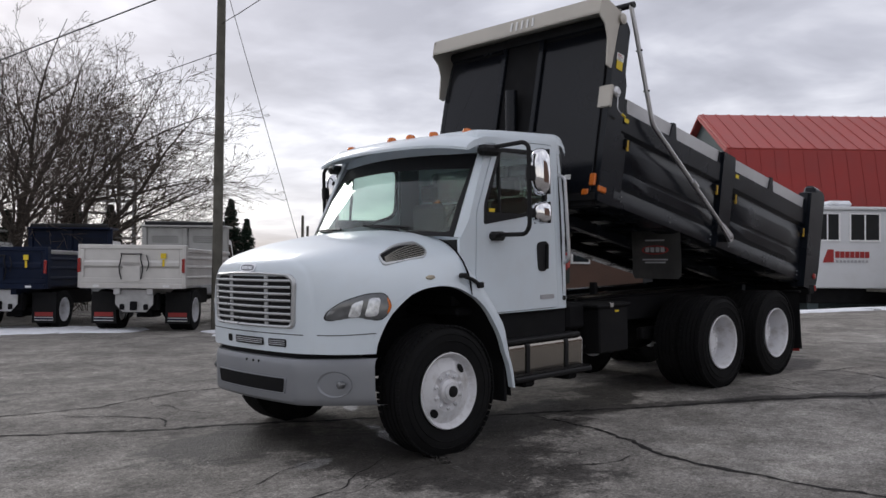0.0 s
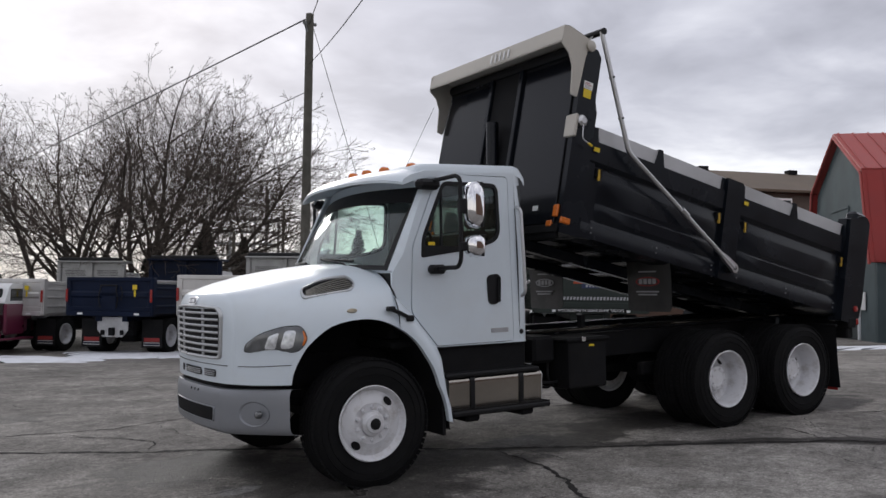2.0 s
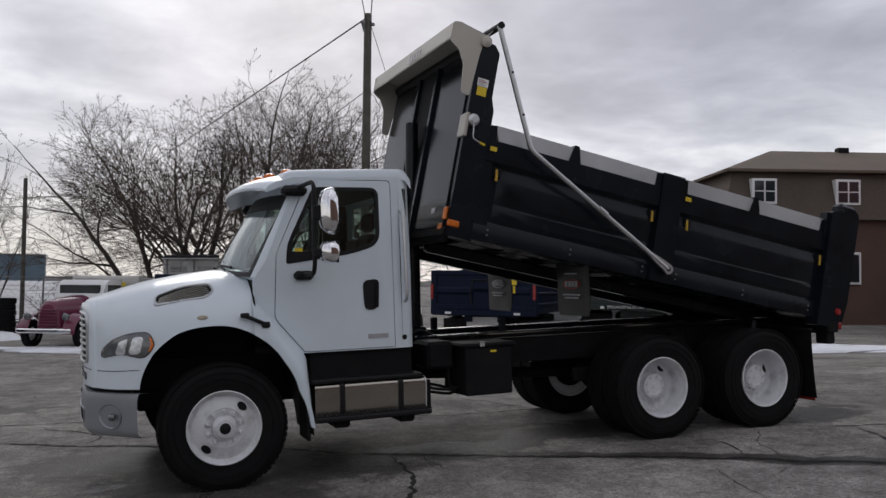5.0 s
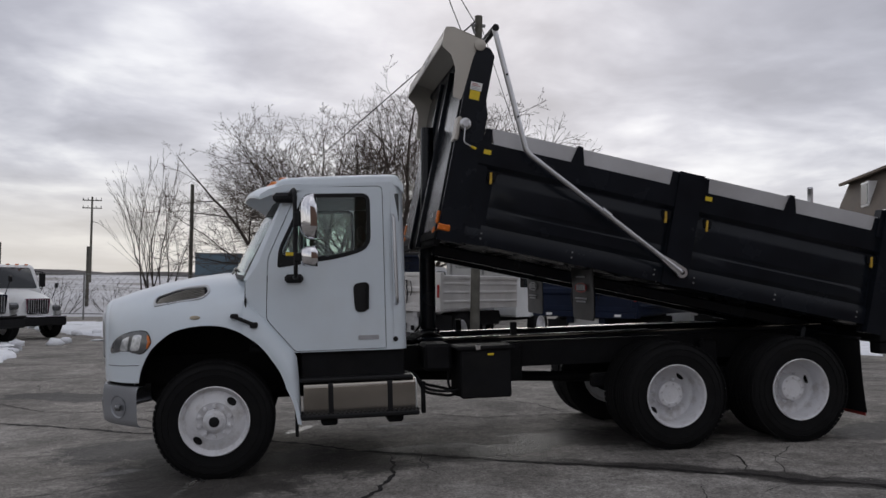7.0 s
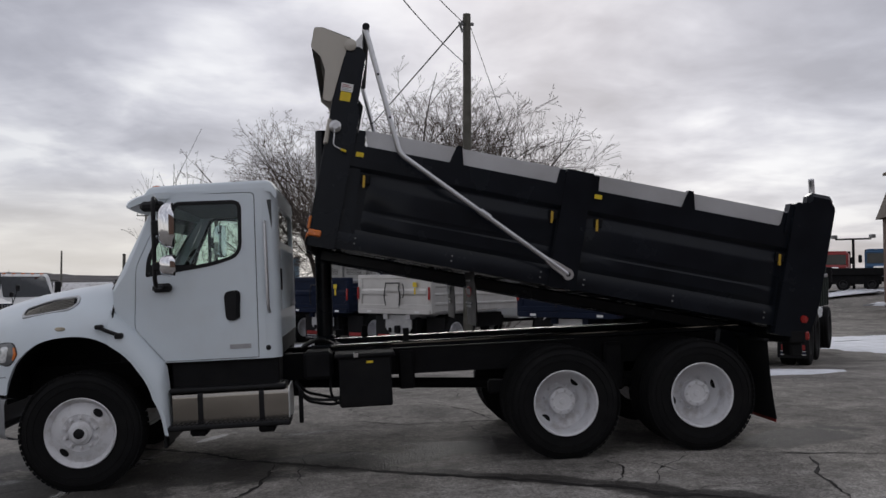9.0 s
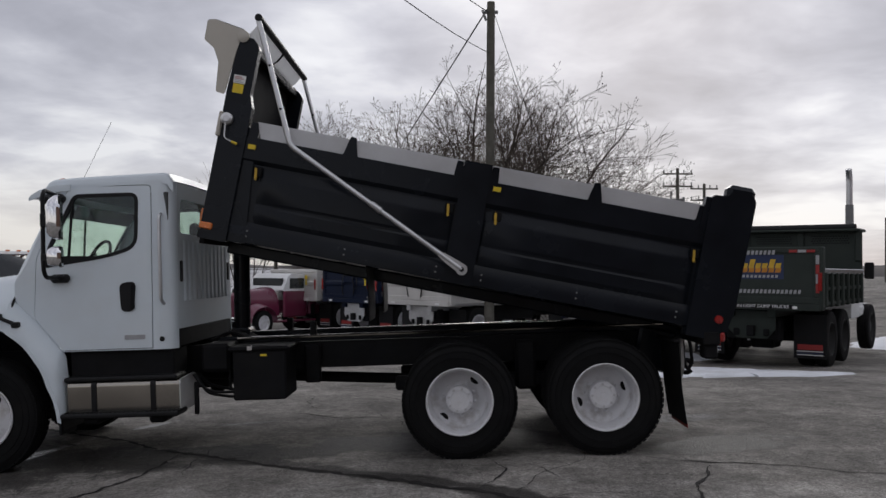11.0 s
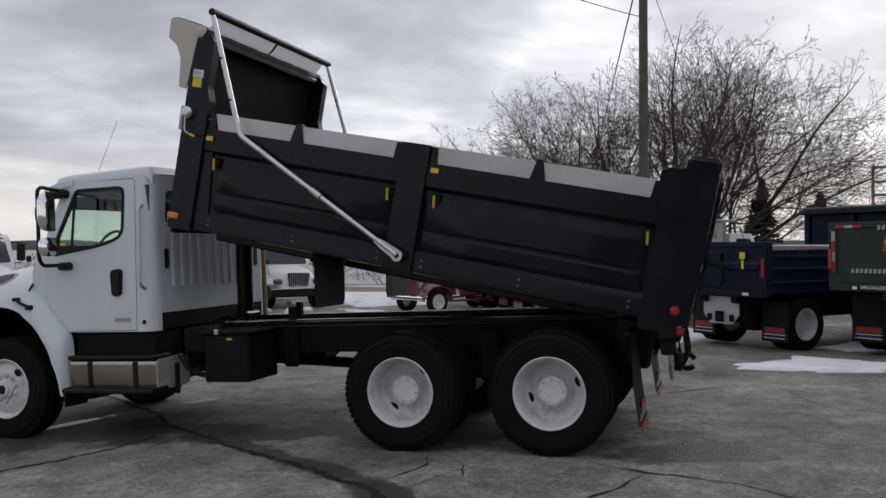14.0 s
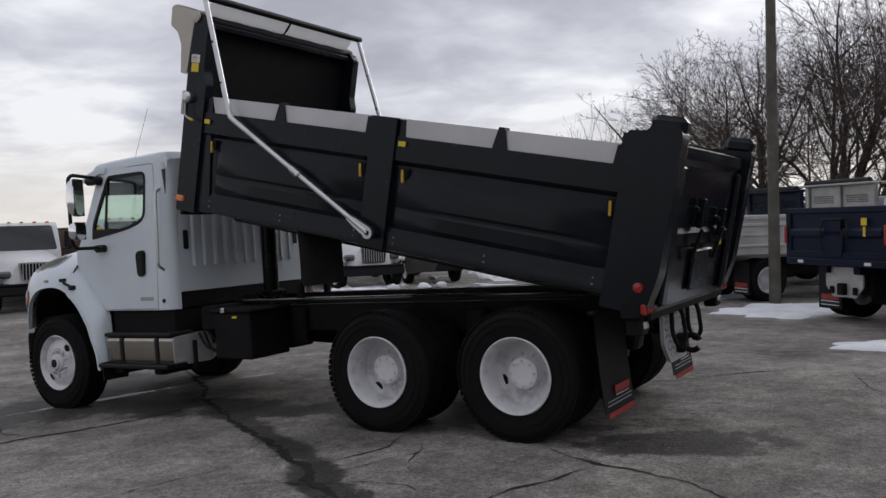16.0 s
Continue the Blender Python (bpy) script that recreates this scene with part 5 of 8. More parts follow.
# ---------------------------------------------------------------- dump body, raised: x along its floor to the rear, z off its floor
TIP = radians(12.6)
BODY = Matrix.Translation((2.03, 0, 2.01)) @ Matrix.Rotation(TIP, 4, "Y")
LONG, WIDE, HIGH = 4.72, 1.20, 1.04
bm = B()
box(bm, 0.02, LONG, -1.12, 1.12, 0.10, 0.15, 0.01)
body = part("dump_body", tidy(bm), BLACK, truck, "raised black steel dump body")
body.matrix_basis = BODY
for k in range(9):
    part("cross_member", boxes((0.25 + 0.52 * k, 0.32 + 0.52 * k, -1.10, 1.10, 0.06, 0.098), bevel=0.008), BLACK, body)
for y in (-0.45, 0.45):
    part("floor_beam", boxes((0.1, LONG, y - 0.06, y + 0.06, -0.06, 0.058), bevel=0.015), BLACK, body)


def to_side(side):
    return lambda u, y, v: (u, side * y, v)


for side in (-1, 1):
    put = to_side(side)
    wall = part("side_wall", tidy(prism(B(), [(0.02, 0.08), (LONG - 0.1, 0.08), (LONG - 0.1, HIGH), (0.02, HIGH)], 1.10, 1.150, put)), BLACK, body, "black steel side wall with pressed ribs")
    # pressed panels: a fold under the top rail and a long crease, dying out at the posts
    for x0, x1 in ((0.44, 2.25), (2.53, LONG - 0.24)):
        prof = ((0.800, 0.0), (0.770, 0.002), (0.700, 0.030), (0.660, 0.034), (0.480, 0.036), (0.455, 0.022), (0.435, 0.022), (0.415, 0.036), (0.310, 0.034), (0.270, 0.004), (0.262, 0.0))
        bm = B()
        quad_grid(bm, [[(x, side * (1.149 + d * e), z) for z, d in prof] for x, e in ((x0, 0.02), (x0 + 0.10, 1), (x0 + 0.5, 1), (x1 - 0.5, 1), (x1 - 0.10, 1), (x1, 0.02))])
        part("pressed_panel", tidy(bm), BLACK, wall, smooth=25.0)
    part("top_rail", tidy(prism(B(), [(0.22, 0.84), (LONG - 0.2, 0.84), (LONG - 0.2, HIGH), (0.22, HIGH)], 1.10, 1.185, put)), BLACK, wall)
    # slanted dirt ledge under the top rail, lower skirt, floor rail
    bm = B()
    quad_grid(bm, [[(x, side * y, z) for y, z in ((1.185, 0.84), (1.149, 0.80))] for x in (0.22, LONG - 0.2)])
    quad_grid(bm, [[(x, side * y, z) for y, z in ((1.149, 0.27), (1.172, 0.22), (1.168, 0.08), (1.10, 0.065), (0.9, 0.065))] for x in (0.05, LONG - 0.12)])
    part("floor_rail", tidy(bm), BLACK, wall)
    # posts
    for x0, x1, top in ((2.26, 2.52, 1.19),):
        part("side_post", tidy(prism(B(), [(x0, 0.07), (x1, 0.07), (x1, top - 0.0), (x1 - 0.04, top), (x0 + 0.04, top), (x0, top - 0.0)], 1.10, 1.205, put)), BLACK, wall)
    part("front_post", tidy(prism(B(), rounded([(0.0, 0.05), (0.25, 0.05), (0.26, 1.30), (0.22, 1.42), (0.22, 1.86), (0.16, 1.93), (0.035, 1.93), (0.0, 1.45)], 0.02, 3), 1.10, 1.205, put)), BLACK, wall)
    part("post_fold", tidy(prism(B(), [(0.25, 0.07), (0.42, 0.07), (0.34, 1.0), (0.25, 1.15)], 1.10, 1.17, put)), BLACK, wall)
    rear = rounded([(4.50, 0.0), (4.84, 0.0), (4.90, 0.30), (4.92, 1.30), (4.86, 1.36), (4.70, 1.36), (4.66, 1.30), (4.52, 1.29)], [0.02, 0.03, 0.05, 0.06, 0.05, 0.04, 0.02, 0.03], 4)
    part("rear_post", tidy(prism(B(), rear, 1.06, 1.235, put)), BLACK, wall, "deep black rear corner post")
    part("post_step", tidy(prism(B(), [(4.46, 0.98), (4.54, 0.98), (4.54, 1.27), (4.48, 1.27)], 1.10, 1.20, put)), BLACK, wall)
    # bright boards along the top, with black brackets between them
    for x0, x1, s0, s1 in ((0.33, 1.20, 0.06, 0.05), (1.24, 2.27, 0.05, 0.08), (2.51, 3.47, 0.08, 0.05), (3.51, 4.50, 0.05, 0.10)):
        part("side_board", tidy(prism(B(), [(x0 + s0, HIGH - 0.02), (x1 - s1, HIGH - 0.02), (x1, 1.19), (x0, 1.19)], 1.12, 1.165, put)), BOARD, wall, "galvanised top board")
    for x in (1.22, 3.49):
        part("board_bracket", tidy(prism(B(), [(x - 0.075, HIGH - 0.03), (x + 0.075, HIGH - 0.03), (x + 0.025, 1.21), (x - 0.025, 1.21)], 1.10, 1.180, put)), BLACK, wall)
    for x0, x1 in ((0.26, 0.36), (2.18, 2.27), (2.51, 2.60), (4.42, 4.52)):
        part("board_bracket", tidy(prism(B(), [(x0, HIGH - 0.03), (x1, HIGH - 0.03), ((x0 + x1) / 2 + 0.03, 1.18), ((x0 + x1) / 2 - 0.03, 1.18)], 1.10, 1.172, put)), BLACK, wall)
    # small yellow reflectors, rivets, amber front lamp
    for x, z in ((0.405, 0.715), (2.19, 0.715), (2.63, 0.715), (4.46, 0.715)):      # tarp hooks with yellow sleeves
        hook = part("tarp_hook", boxes((x - 0.03, x + 0.05, *sorted((side * 1.148, side * 1.192)), z - 0.02, z + 0.07), bevel=0.008), CHASSIS, wall)
        part("yellow_sleeve", tidy(prism(B(), rounded([(x - 0.011, z - 0.055), (x + 0.011, z - 0.055), (x + 0.011, z + 0.055), (x - 0.011, z + 0.055)], 0.008, 2), 1.180, 1.200, lambda u, y, v, c=x, d=z: put(c + (u - c) - (v - d) * 0.12, y, v))), YELLOW_DULL, hook)
    for x, z in ((0.29, 0.93), (2.56, 0.96)):
        part("warning_label", tidy(prism(B(), [(x, z), (x + 0.07, z), (x + 0.07, z + 0.042), (x, z + 0.042)], 1.2, 1.208, put)), YELLOW, wall)
    rivet = None
    for x in (0.42, 1.33, 2.18, 2.48, 2.60, 3.48, 4.40):
        for dz in (0.0, 0.05):
            m = Matrix.Translation((x, 0, 0.14 + dz))
            if rivet is None:
                rivet = part("rivet", lathe(B(), [(0.009, side * 1.15), (0.008, side * 1.178), (0.0, side * 1.181)], 10, "y"), GALV, wall)
                rivet.matrix_basis = m
            else:
                again(rivet, wall, m)
    part("clearance_lamp", boxes((-0.01, 0.11, *sorted((side * 1.19, side * 1.225)), 0.14, 0.20), bevel=0.01), AMBER, wall, "amber clearance lamp")
    part("front_lamp", boxes((-0.03, 0.0, *sorted((side * 1.10, side * 1.17)), 0.20, 0.32), bevel=0.008), AMBER, wall)
    part("front_lamp", boxes((-0.03, 0.0, *sorted((side * 1.02, side * 1.10)), 0.11, 0.17), bevel=0.008), AMBER, wall)
    part("side_lamp", lathe(B(), [(0.04, 1.23), (0.036, 1.25), (0.0, 1.255)], 16, "y", at=(4.77, 0, 0.19)) if side > 0 else lathe(B(), [(0.04, -1.23), (0.036, -1.25), (0.0, -1.255)], 16, "y", at=(4.77, 0, 0.19)), RED_LENS, wall)

# headboard with two glossy panels either side of the hoist housing
head = part("headboard", tidy(boxes((0.0, 0.05, -1.15, 1.15, 0.0, 1.86), bevel=0.008)), CHASSIS, body, "tall black headboard with glossy front panels")
for y0, y1 in ((-1.12, -0.30), (0.30, 1.12)):
    part("front_panel", boxes((-0.016, 0.0, y0, y1, 0.14, 1.82), bevel=0.006), BLACK_GLOSS, head)
for y in (-0.27, 0.27):
    part("housing_cheek", boxes((-0.05, 0.0, y - 0.03, y + 0.03, 0.0, 1.86), bevel=0.006), BLACK, head)
part("hoist_housing", boxes((-0.012, 0.0, -0.24, 0.24, 0.0, 1.86), bevel=0.004), CHASSIS, head)
part("lower_panel", boxes((-0.02, 0.0, -1.18, 1.18, 0.05, 0.13), bevel=0.006), CHASSIS, head)
part("headboard_cap", boxes((0.0, 0.16, -1.17, 1.17, 1.84, 1.90), bevel=0.012), BLACK, head)
part("paper_label", boxes((-0.024, -0.018, -0.86, -0.78, 0.28, 0.33), bevel=0), PALE, head)

# cab shield: bright folded sheet above the headboard
shield = B()
prof = [(0.06, 1.95), (0.05, 2.0), (-0.22, 2.045), (-0.285, 2.03), (-0.295, 1.87)]
quad_grid(shield, [[(u, y, v) for u, v in prof] for y in np.linspace(-1.20, 1.20, 9)])
quad_grid(shield, [[(u + 0.006, y, v - 0.012) for u, v in prof] for y in np.linspace(-1.20, 1.20, 9)])
cab_shield = part("cab_shield", tidy(shield), SHIELD, body, "bright steel cab shield with cut-out lettering")
for side in (-1, 1):
    put = to_side(side)
    part("shield_cheek", tidy(prism(B(), rounded([(0.06, 1.99), (-0.22, 2.04), (-0.295, 2.02), (-0.29, 1.84), (-0.19, 1.78), (-0.125, 1.66), (-0.098, 1.39), (-0.02, 1.38), (-0.01, 1.44), (0.02, 1.80)], 0.015, 3), 1.19, 1.205, put)), SHIELD, cab_shield)
    part("roller_disc", lathe(B(), [(0.055, 0.0), (0.055, 0.02), (0.02, 0.03), (0, 0.03)], 20, "y", at=(0.06, 1.205, 1.93)) if side > 0 else lathe(B(), [(0.055, 0.0), (0.055, -0.02), (0.02, -0.03), (0, -0.03)], 20, "y", at=(0.06, -1.205, 1.93)), SHIELD, cab_shield)
for k in range(5):
    y = -0.02 - 0.075 * k
    part("cut_letter", boxes((-0.302, -0.294, y - 0.026, y - 0.004, 1.895, 1.99), bevel=0), PALE, cab_shield)
# crank box, stickers on the left post
part("crank_plate", boxes((-0.02, 0.02, -1.24, -1.08, 0.99, 1.22), bevel=0.01), SHIELD, body, "bright plate with the tarp crank")
bm = B()
lathe(bm, [(0.055, -1.205), (0.055, -1.25), (0.03, -1.27), (0, -1.27)], 20, "y", at=(0.06, 0, 1.16))
part("crank_gear", bm, ALU, body)
bm = B()
tube(bm, bend([(0.06, -1.26, 1.14), (0.075, -1.265, 0.98), (0.16, -1.27, 0.955)], 0.03), 0.006, 8)
handle_ = part("crank_handle", tidy(bm), ALU, body)
part("handle_tip", tidy(tube(B(), [(0.15, -1.27, 0.957), (0.20, -1.27, 0.945)], 0.012, 8)), YELLOW, handle_)
part("white_label", boxes((0.045, 0.155, -1.212, -1.206, 1.50, 1.575), bevel=0), PALE, body)
for k in range(4):
    part("label_line", boxes((0.055, 0.135 - 0.02 * (k % 2), -1.214, -1.2125, 1.51 + 0.015 * k, 1.516 + 0.015 * k), bevel=0), RED_PRINT if k > 1 else GREY_PRINT, body)
part("yellow_label", boxes((0.052, 0.148, -1.212, -1.206, 1.41, 1.495), bevel=0), YELLOW, body)

# tarp: two bent arms, a cross bar, a roller and the cloth between them
for side in (-1, 1):
    y = side * 1.285
    arm = part("tarp_arm", tidy(tube(B(), bend([(2.41, y, 0.205), (0.68, side * 1.27, 1.02), (0.16, side * 1.22, 2.12)], 0.06, 6), 0.025, 12)), ALU, body, "bent aluminium tarp arm")
    eye = [(2.41 + 0.052 * math.cos(a), 0.205 + 0.052 * math.sin(a)) for a in np.linspace(radians(-155), radians(65), 14)]
    part("arm_pivot", tidy(prism(B(), eye + [(2.29, 0.305), (2.20, 0.330), (2.18, 0.285), (2.26, 0.235)], *sorted((side * 1.268, side * 1.302)))), ALU, arm, "flattened bright end of the tarp arm")
    part("pivot_bolt", lathe(B(), [(0.024, 0.0), (0.022, side * 0.036), (0.0, side * 0.037)], 12, "y", at=(2.41, side * 1.27, 0.205)), CHASSIS, arm)
    part("pivot_seat", lathe(B(), [(0.05, 0.0), (0.05, side * 0.075), (0.0, side * 0.075)], 16, "y", at=(2.41, side * 1.19, 0.205)), CHASSIS, arm)
    for f in (0.28, 0.62):
        p = Vector((0.68, side * 1.27, 1.02)).lerp(Vector((0.16, side * 1.22, 2.12)), f)
        part("arm_bolt", lathe(B(), [(0.012, -0.032), (0.012, 0.032)], 8, "y", at=p), CHASSIS, arm)
    part("arm_joint", tidy(tube(B(), [(1.60, y + side * 0.0, 0.587), (1.50, y, 0.635)], 0.034, 12)), ALU, arm)
part("cross_bar", tidy(tube(B(), [(0.17, -1.25, 2.12), (0.17, 1.25, 2.12)], 0.034, 12)), PLASTIC, body, "black tarp cross bar")
part("tarp_roller", tidy(tube(B(), [(0.03, -1.18, 1.93), (0.03, 1.18, 1.93)], 0.06, 14)), PLASTIC, body)
bm = B()
quad_grid(bm, [[(0.05 + 0.11 * f, y, 1.96 + 0.16 * f - 0.03 * math.sin(math.pi * f) + 0.006 * math.sin(17 * y + 3 * f)) for f in np.linspace(0, 1, 9)] for y in np.linspace(-1.12, 1.12, 80)])
tarp = part("tarp", tidy(bm), TARP, body, "pale stretched tarp cloth")
part("tarp_strap", tidy(tube(B(), [(0.06, 0.02, 1.975), (0.11, 0.02, 2.02), (0.165, 0.02, 2.115)], 0.014, 6)), PLASTIC, tarp)

# tailgate, hung between the rear posts
gate = part("tailgate", boxes((4.72, 4.80, -1.06, 1.06, 0.0, 1.22), bevel=0.012), BLACK, body, "black steel tailgate with a raised frame")
part("gate_skin", tidy(prism(B(), rounded([(-1.06, 0.02), (1.06, 0.02), (1.06, 1.25), (-1.06, 1.25)], 0.05), 4.80, 4.835, lambda u, y, v: (y, u, v))), BLACK_GLOSS, gate, "smooth glossy black gate skin")
bm = B()
quad_grid(bm, [[(4.834 + d, y, z) for z, d in ((1.24, 0.0), (1.225, 0.035), (1.14, 0.04), (1.09, 0.012), (0.62, 0.010), (0.58, 0.03), (0.50, 0.03), (0.46, 0.0))] for y in np.linspace(-1.04, 1.04, 9)])
part("gate_fold", tidy(bm), BLACK_GLOSS, gate, smooth=20.0)
for y in (-0.92, 0.92):
    part("gate_edge", boxes((4.835, 4.885, y - 0.07, y + 0.07, 0.04, 1.09), bevel=0.02), BLACK, gate)
for y, z in ((-0.30, 0.74), (0.42, 0.66)):      # latches of the small chute door
    part("chute_latch", boxes((4.84, 4.90, y - 0.10, y + 0.10, z, z + 0.05), (4.86, 4.92, y - 0.02, y + 0.02, z - 0.12, z + 0.12), bevel=0.012), BLACK, gate)
part("chute_door", boxes((4.842, 4.872, -0.22, 0.34, 0.10, 0.44), bevel=0.015), BLACK, gate)
for side in (-1, 1):
    part("gate_hinge", boxes((4.66, 4.92, *sorted((side * 1.04, side * 1.20)), 1.28, 1.42), bevel=0.04), BLACK, gate)
    part("coal_chute_bar", tidy(tube(B(), [(4.88, side * 0.35, 0.35), (4.93, side * 0.35, 0.62)], 0.015, 8)), CHASSIS, gate)
part("yellow_tag", boxes((4.868, 4.876, 0.55, 0.59, 0.46, 0.62), bevel=0), YELLOW, gate)
part("apron", boxes((4.70, 4.85, -1.10, 1.10, -0.06, 0.02), bevel=0.015), CHASSIS, body)
# props, hinges and hanging plates below the floor
for y in (-0.45, 0.45):
    part("rear_hinge", boxes((4.25, 4.62, y - 0.09, y + 0.09, -0.42, 0.0), bevel=0.03), BLACK, body)
for y in (-0.86, 0.86):
    bm = B()
    rows = []
    for dx in (0.0, 0.012):
        ts = (0, 0.25, 0.5, 0.75, 0.93, 1.0) if not dx else (1.0, 0.93, 0.75, 0.5, 0.25, 0)
        rows += [[(3.54 + 0.03 * math.sin(2.2 * t) + dx, y + w * (1 if t < 1 else 0.9), 1.92 - 0.68 * t) for w in (-0.31, -0.2, 0.0, 0.2, 0.31)] for t in ts]
    quad_grid(bm, rows)
    flap = part("hanging_flap", tidy(bm), WORN_FLAP, truck, "worn dark mud flap with a printed trade mark, hanging under the body")
    ring = [(0.17 * math.cos(a), 1.56 + 0.05 * math.sin(a)) for a in np.linspace(0, 2 * math.pi, 29)[:-1]]
    part("flap_oval", tidy(prism(B(), ring, 3.545, 3.552, lambda u, d, v, c=y: (d, c + u, v), holes=[[(u * 0.9, 1.56 + (v - 1.56) * 0.78) for u, v in ring]])), RED_PRINT if y < 0 else GREY_PRINT, flap)
    part("flap_print", boxes(*[(3.544, 3.550, y - 0.12 + 0.065 * k, y - 0.075 + 0.065 * k, 1.535, 1.59) for k in range(4)], bevel=0), GREY_PRINT, flap)
    for w, z in ((0.16, 1.453), (0.13, 1.422), (0.12, 1.667)):
        part("flap_line", boxes((3.540, 3.552, y - w, y + w, z - 0.008, z + 0.008), bevel=0), GREY_PRINT, flap)

# ---------------------------------------------------------------- the lot
def asphalt():
    """Worn asphalt: aggregate, broad tone, damp stains and pale marks with shapes of their own."""
    m = material("worn_asphalt", (0.222, 0.208, 0.190), 0.9, vary=0.20, scale=0.30, fine=0.30, fine_scale=45.0, bump=1.0, rough_vary=0.1, shine=0.10)
    nt = m.node_tree
    link = nt.links.new
    p = nt.nodes["Principled BSDF"]
    co = nt.nodes.new("ShaderNodeTexCoord")
    colour = p.inputs["Base Color"].links[0].from_socket

    def noise_tex(scale, detail, rough=0.6):
        n = nt.nodes.new("ShaderNodeTexNoise")
        n.inputs["Scale"].default_value, n.inputs["Detail"].default_value, n.inputs["Roughness"].default_value = scale, detail, rough
        link(co.outputs["Object"], n.inputs["Vector"])
        return n.outputs["Fac"]

    def maths(op, a, b):
        n = nt.nodes.new("ShaderNodeMath")
        n.operation = op
        for k, v in enumerate((a, b)):
            if isinstance(v, (int, float)):
                n.inputs[k].default_value = v
            else:
                link(v, n.inputs[k])
        return n.outputs[0]

    def span(v, lo, hi, top=1.0):
        n = nt.nodes.new("ShaderNodeMapRange")
        n.interpolation_type = "SMOOTHSTEP"
        n.inputs["From Min"].default_value, n.inputs["From Max"].default_value, n.inputs["To Max"].default_value = lo, hi, top
        link(v, n.inputs["Value"])
        return n.outputs["Result"]

    def mix(fac, a, b):
        n = nt.nodes.new("ShaderNodeMix")
        n.data_type = "RGBA"
        link(fac, n.inputs["Factor"])
        link(a, n.inputs["A"])
        n.inputs["B"].default_value = (*b, 1)
        return n.outputs["Result"]

    ragged = noise_tex(1.8, 10, 0.72)
    sep = nt.nodes.new("ShaderNodeSeparateXYZ")
    link(co.outputs["Object"], sep.inputs[0])

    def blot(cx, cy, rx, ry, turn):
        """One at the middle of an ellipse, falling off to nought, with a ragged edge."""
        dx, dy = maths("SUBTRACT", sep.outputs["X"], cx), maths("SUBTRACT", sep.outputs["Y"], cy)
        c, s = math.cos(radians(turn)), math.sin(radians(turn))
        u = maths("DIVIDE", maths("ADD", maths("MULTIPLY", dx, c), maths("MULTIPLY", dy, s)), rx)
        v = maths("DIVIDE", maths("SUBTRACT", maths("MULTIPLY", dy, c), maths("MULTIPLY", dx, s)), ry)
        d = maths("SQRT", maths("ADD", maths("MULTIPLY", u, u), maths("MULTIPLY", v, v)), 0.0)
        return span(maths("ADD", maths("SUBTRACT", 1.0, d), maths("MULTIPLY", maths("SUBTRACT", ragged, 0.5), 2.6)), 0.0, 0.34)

    def union(rows):
        total = None
        for r in rows:
            b = blot(*r)
            total = b if total is None else maths("MAXIMUM", total, b)
        return total

    # broad damp areas, damp stains by wheel and cracks, darker blots along the chassis
    damp = span(noise_tex(0.33, 7, 0.62), 0.50, 0.66, 0.55)
    colour = mix(damp, colour, (0.095, 0.090, 0.084))
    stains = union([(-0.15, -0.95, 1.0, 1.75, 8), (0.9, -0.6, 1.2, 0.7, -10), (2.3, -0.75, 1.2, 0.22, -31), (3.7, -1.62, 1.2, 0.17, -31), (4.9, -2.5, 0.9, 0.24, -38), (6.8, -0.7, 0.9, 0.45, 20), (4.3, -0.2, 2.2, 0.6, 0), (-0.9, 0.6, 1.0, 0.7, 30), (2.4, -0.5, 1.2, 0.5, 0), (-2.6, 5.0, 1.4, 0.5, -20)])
    pale = union([(6.4, -3.9, 5.2, 1.9, 0), (3.6, -2.9, 3.0, 1.2, 0), (11.5, -1.5, 4.0, 2.0, 20), (-3.8, 2.2, 2.2, 0.9, -25)])
    colour = mix(maths("MULTIPLY", pale, 0.60), colour, (0.30, 0.285, 0.265))
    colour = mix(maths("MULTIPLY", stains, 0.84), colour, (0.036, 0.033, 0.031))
    # three small paler marks mixed over the ground colour
    pale_marks = union([(6.8, 0.75, 0.55, 0.26, 20), (-0.9, -0.5, 0.25, 0.12, 20), (1.9, 1.2, 0.5, 0.10, 20)])
    colour = mix(maths("MULTIPLY", pale_marks, 0.34), colour, (0.40, 0.40, 0.40))
    # patchy wear at the size of a hand and of a stride
    for scale, low, high, rough in ((0.8, 0.72, 1.28, 0.62), (2.6, 0.70, 1.30, 0.68), (9.0, 0.76, 1.24, 0.66), (32.0, 0.66, 1.34, 0.66), (75.0, 0.62, 1.38, 0.6)):
        n = nt.nodes.new("ShaderNodeMapRange")
        for key, value in (("From Min", 0.33), ("From Max", 0.67), ("To Min", low), ("To Max", high)):
            n.inputs[key].default_value = value
        link(noise_tex(scale, 10, rough), n.inputs["Value"])
        v = nt.nodes.new("ShaderNodeVectorMath")
        v.operation = "SCALE"
        link(colour, v.inputs[0])
        link(n.outputs["Result"], v.inputs["Scale"])
        colour = v.outputs[0]
    # single pale stones
    cells = nt.nodes.new("ShaderNodeTexVoronoi")
    cells.inputs["Scale"].default_value = 26.0
    link(co.outputs["Object"], cells.inputs["Vector"])
    stones = maths("MULTIPLY", span(cells.outputs["Distance"], 0.20, 0.12), span(noise_tex(3.0, 4), 0.50, 0.62, 0.75))
    colour = mix(stones, colour, (0.42, 0.40, 0.37))
    # dark chips and pits in drifts
    pits = nt.nodes.new("ShaderNodeTexVoronoi")
    pits.inputs["Scale"].default_value = 13.0
    pits.inputs["Randomness"].default_value = 1.0
    squash = nt.nodes.new("ShaderNodeMapping")
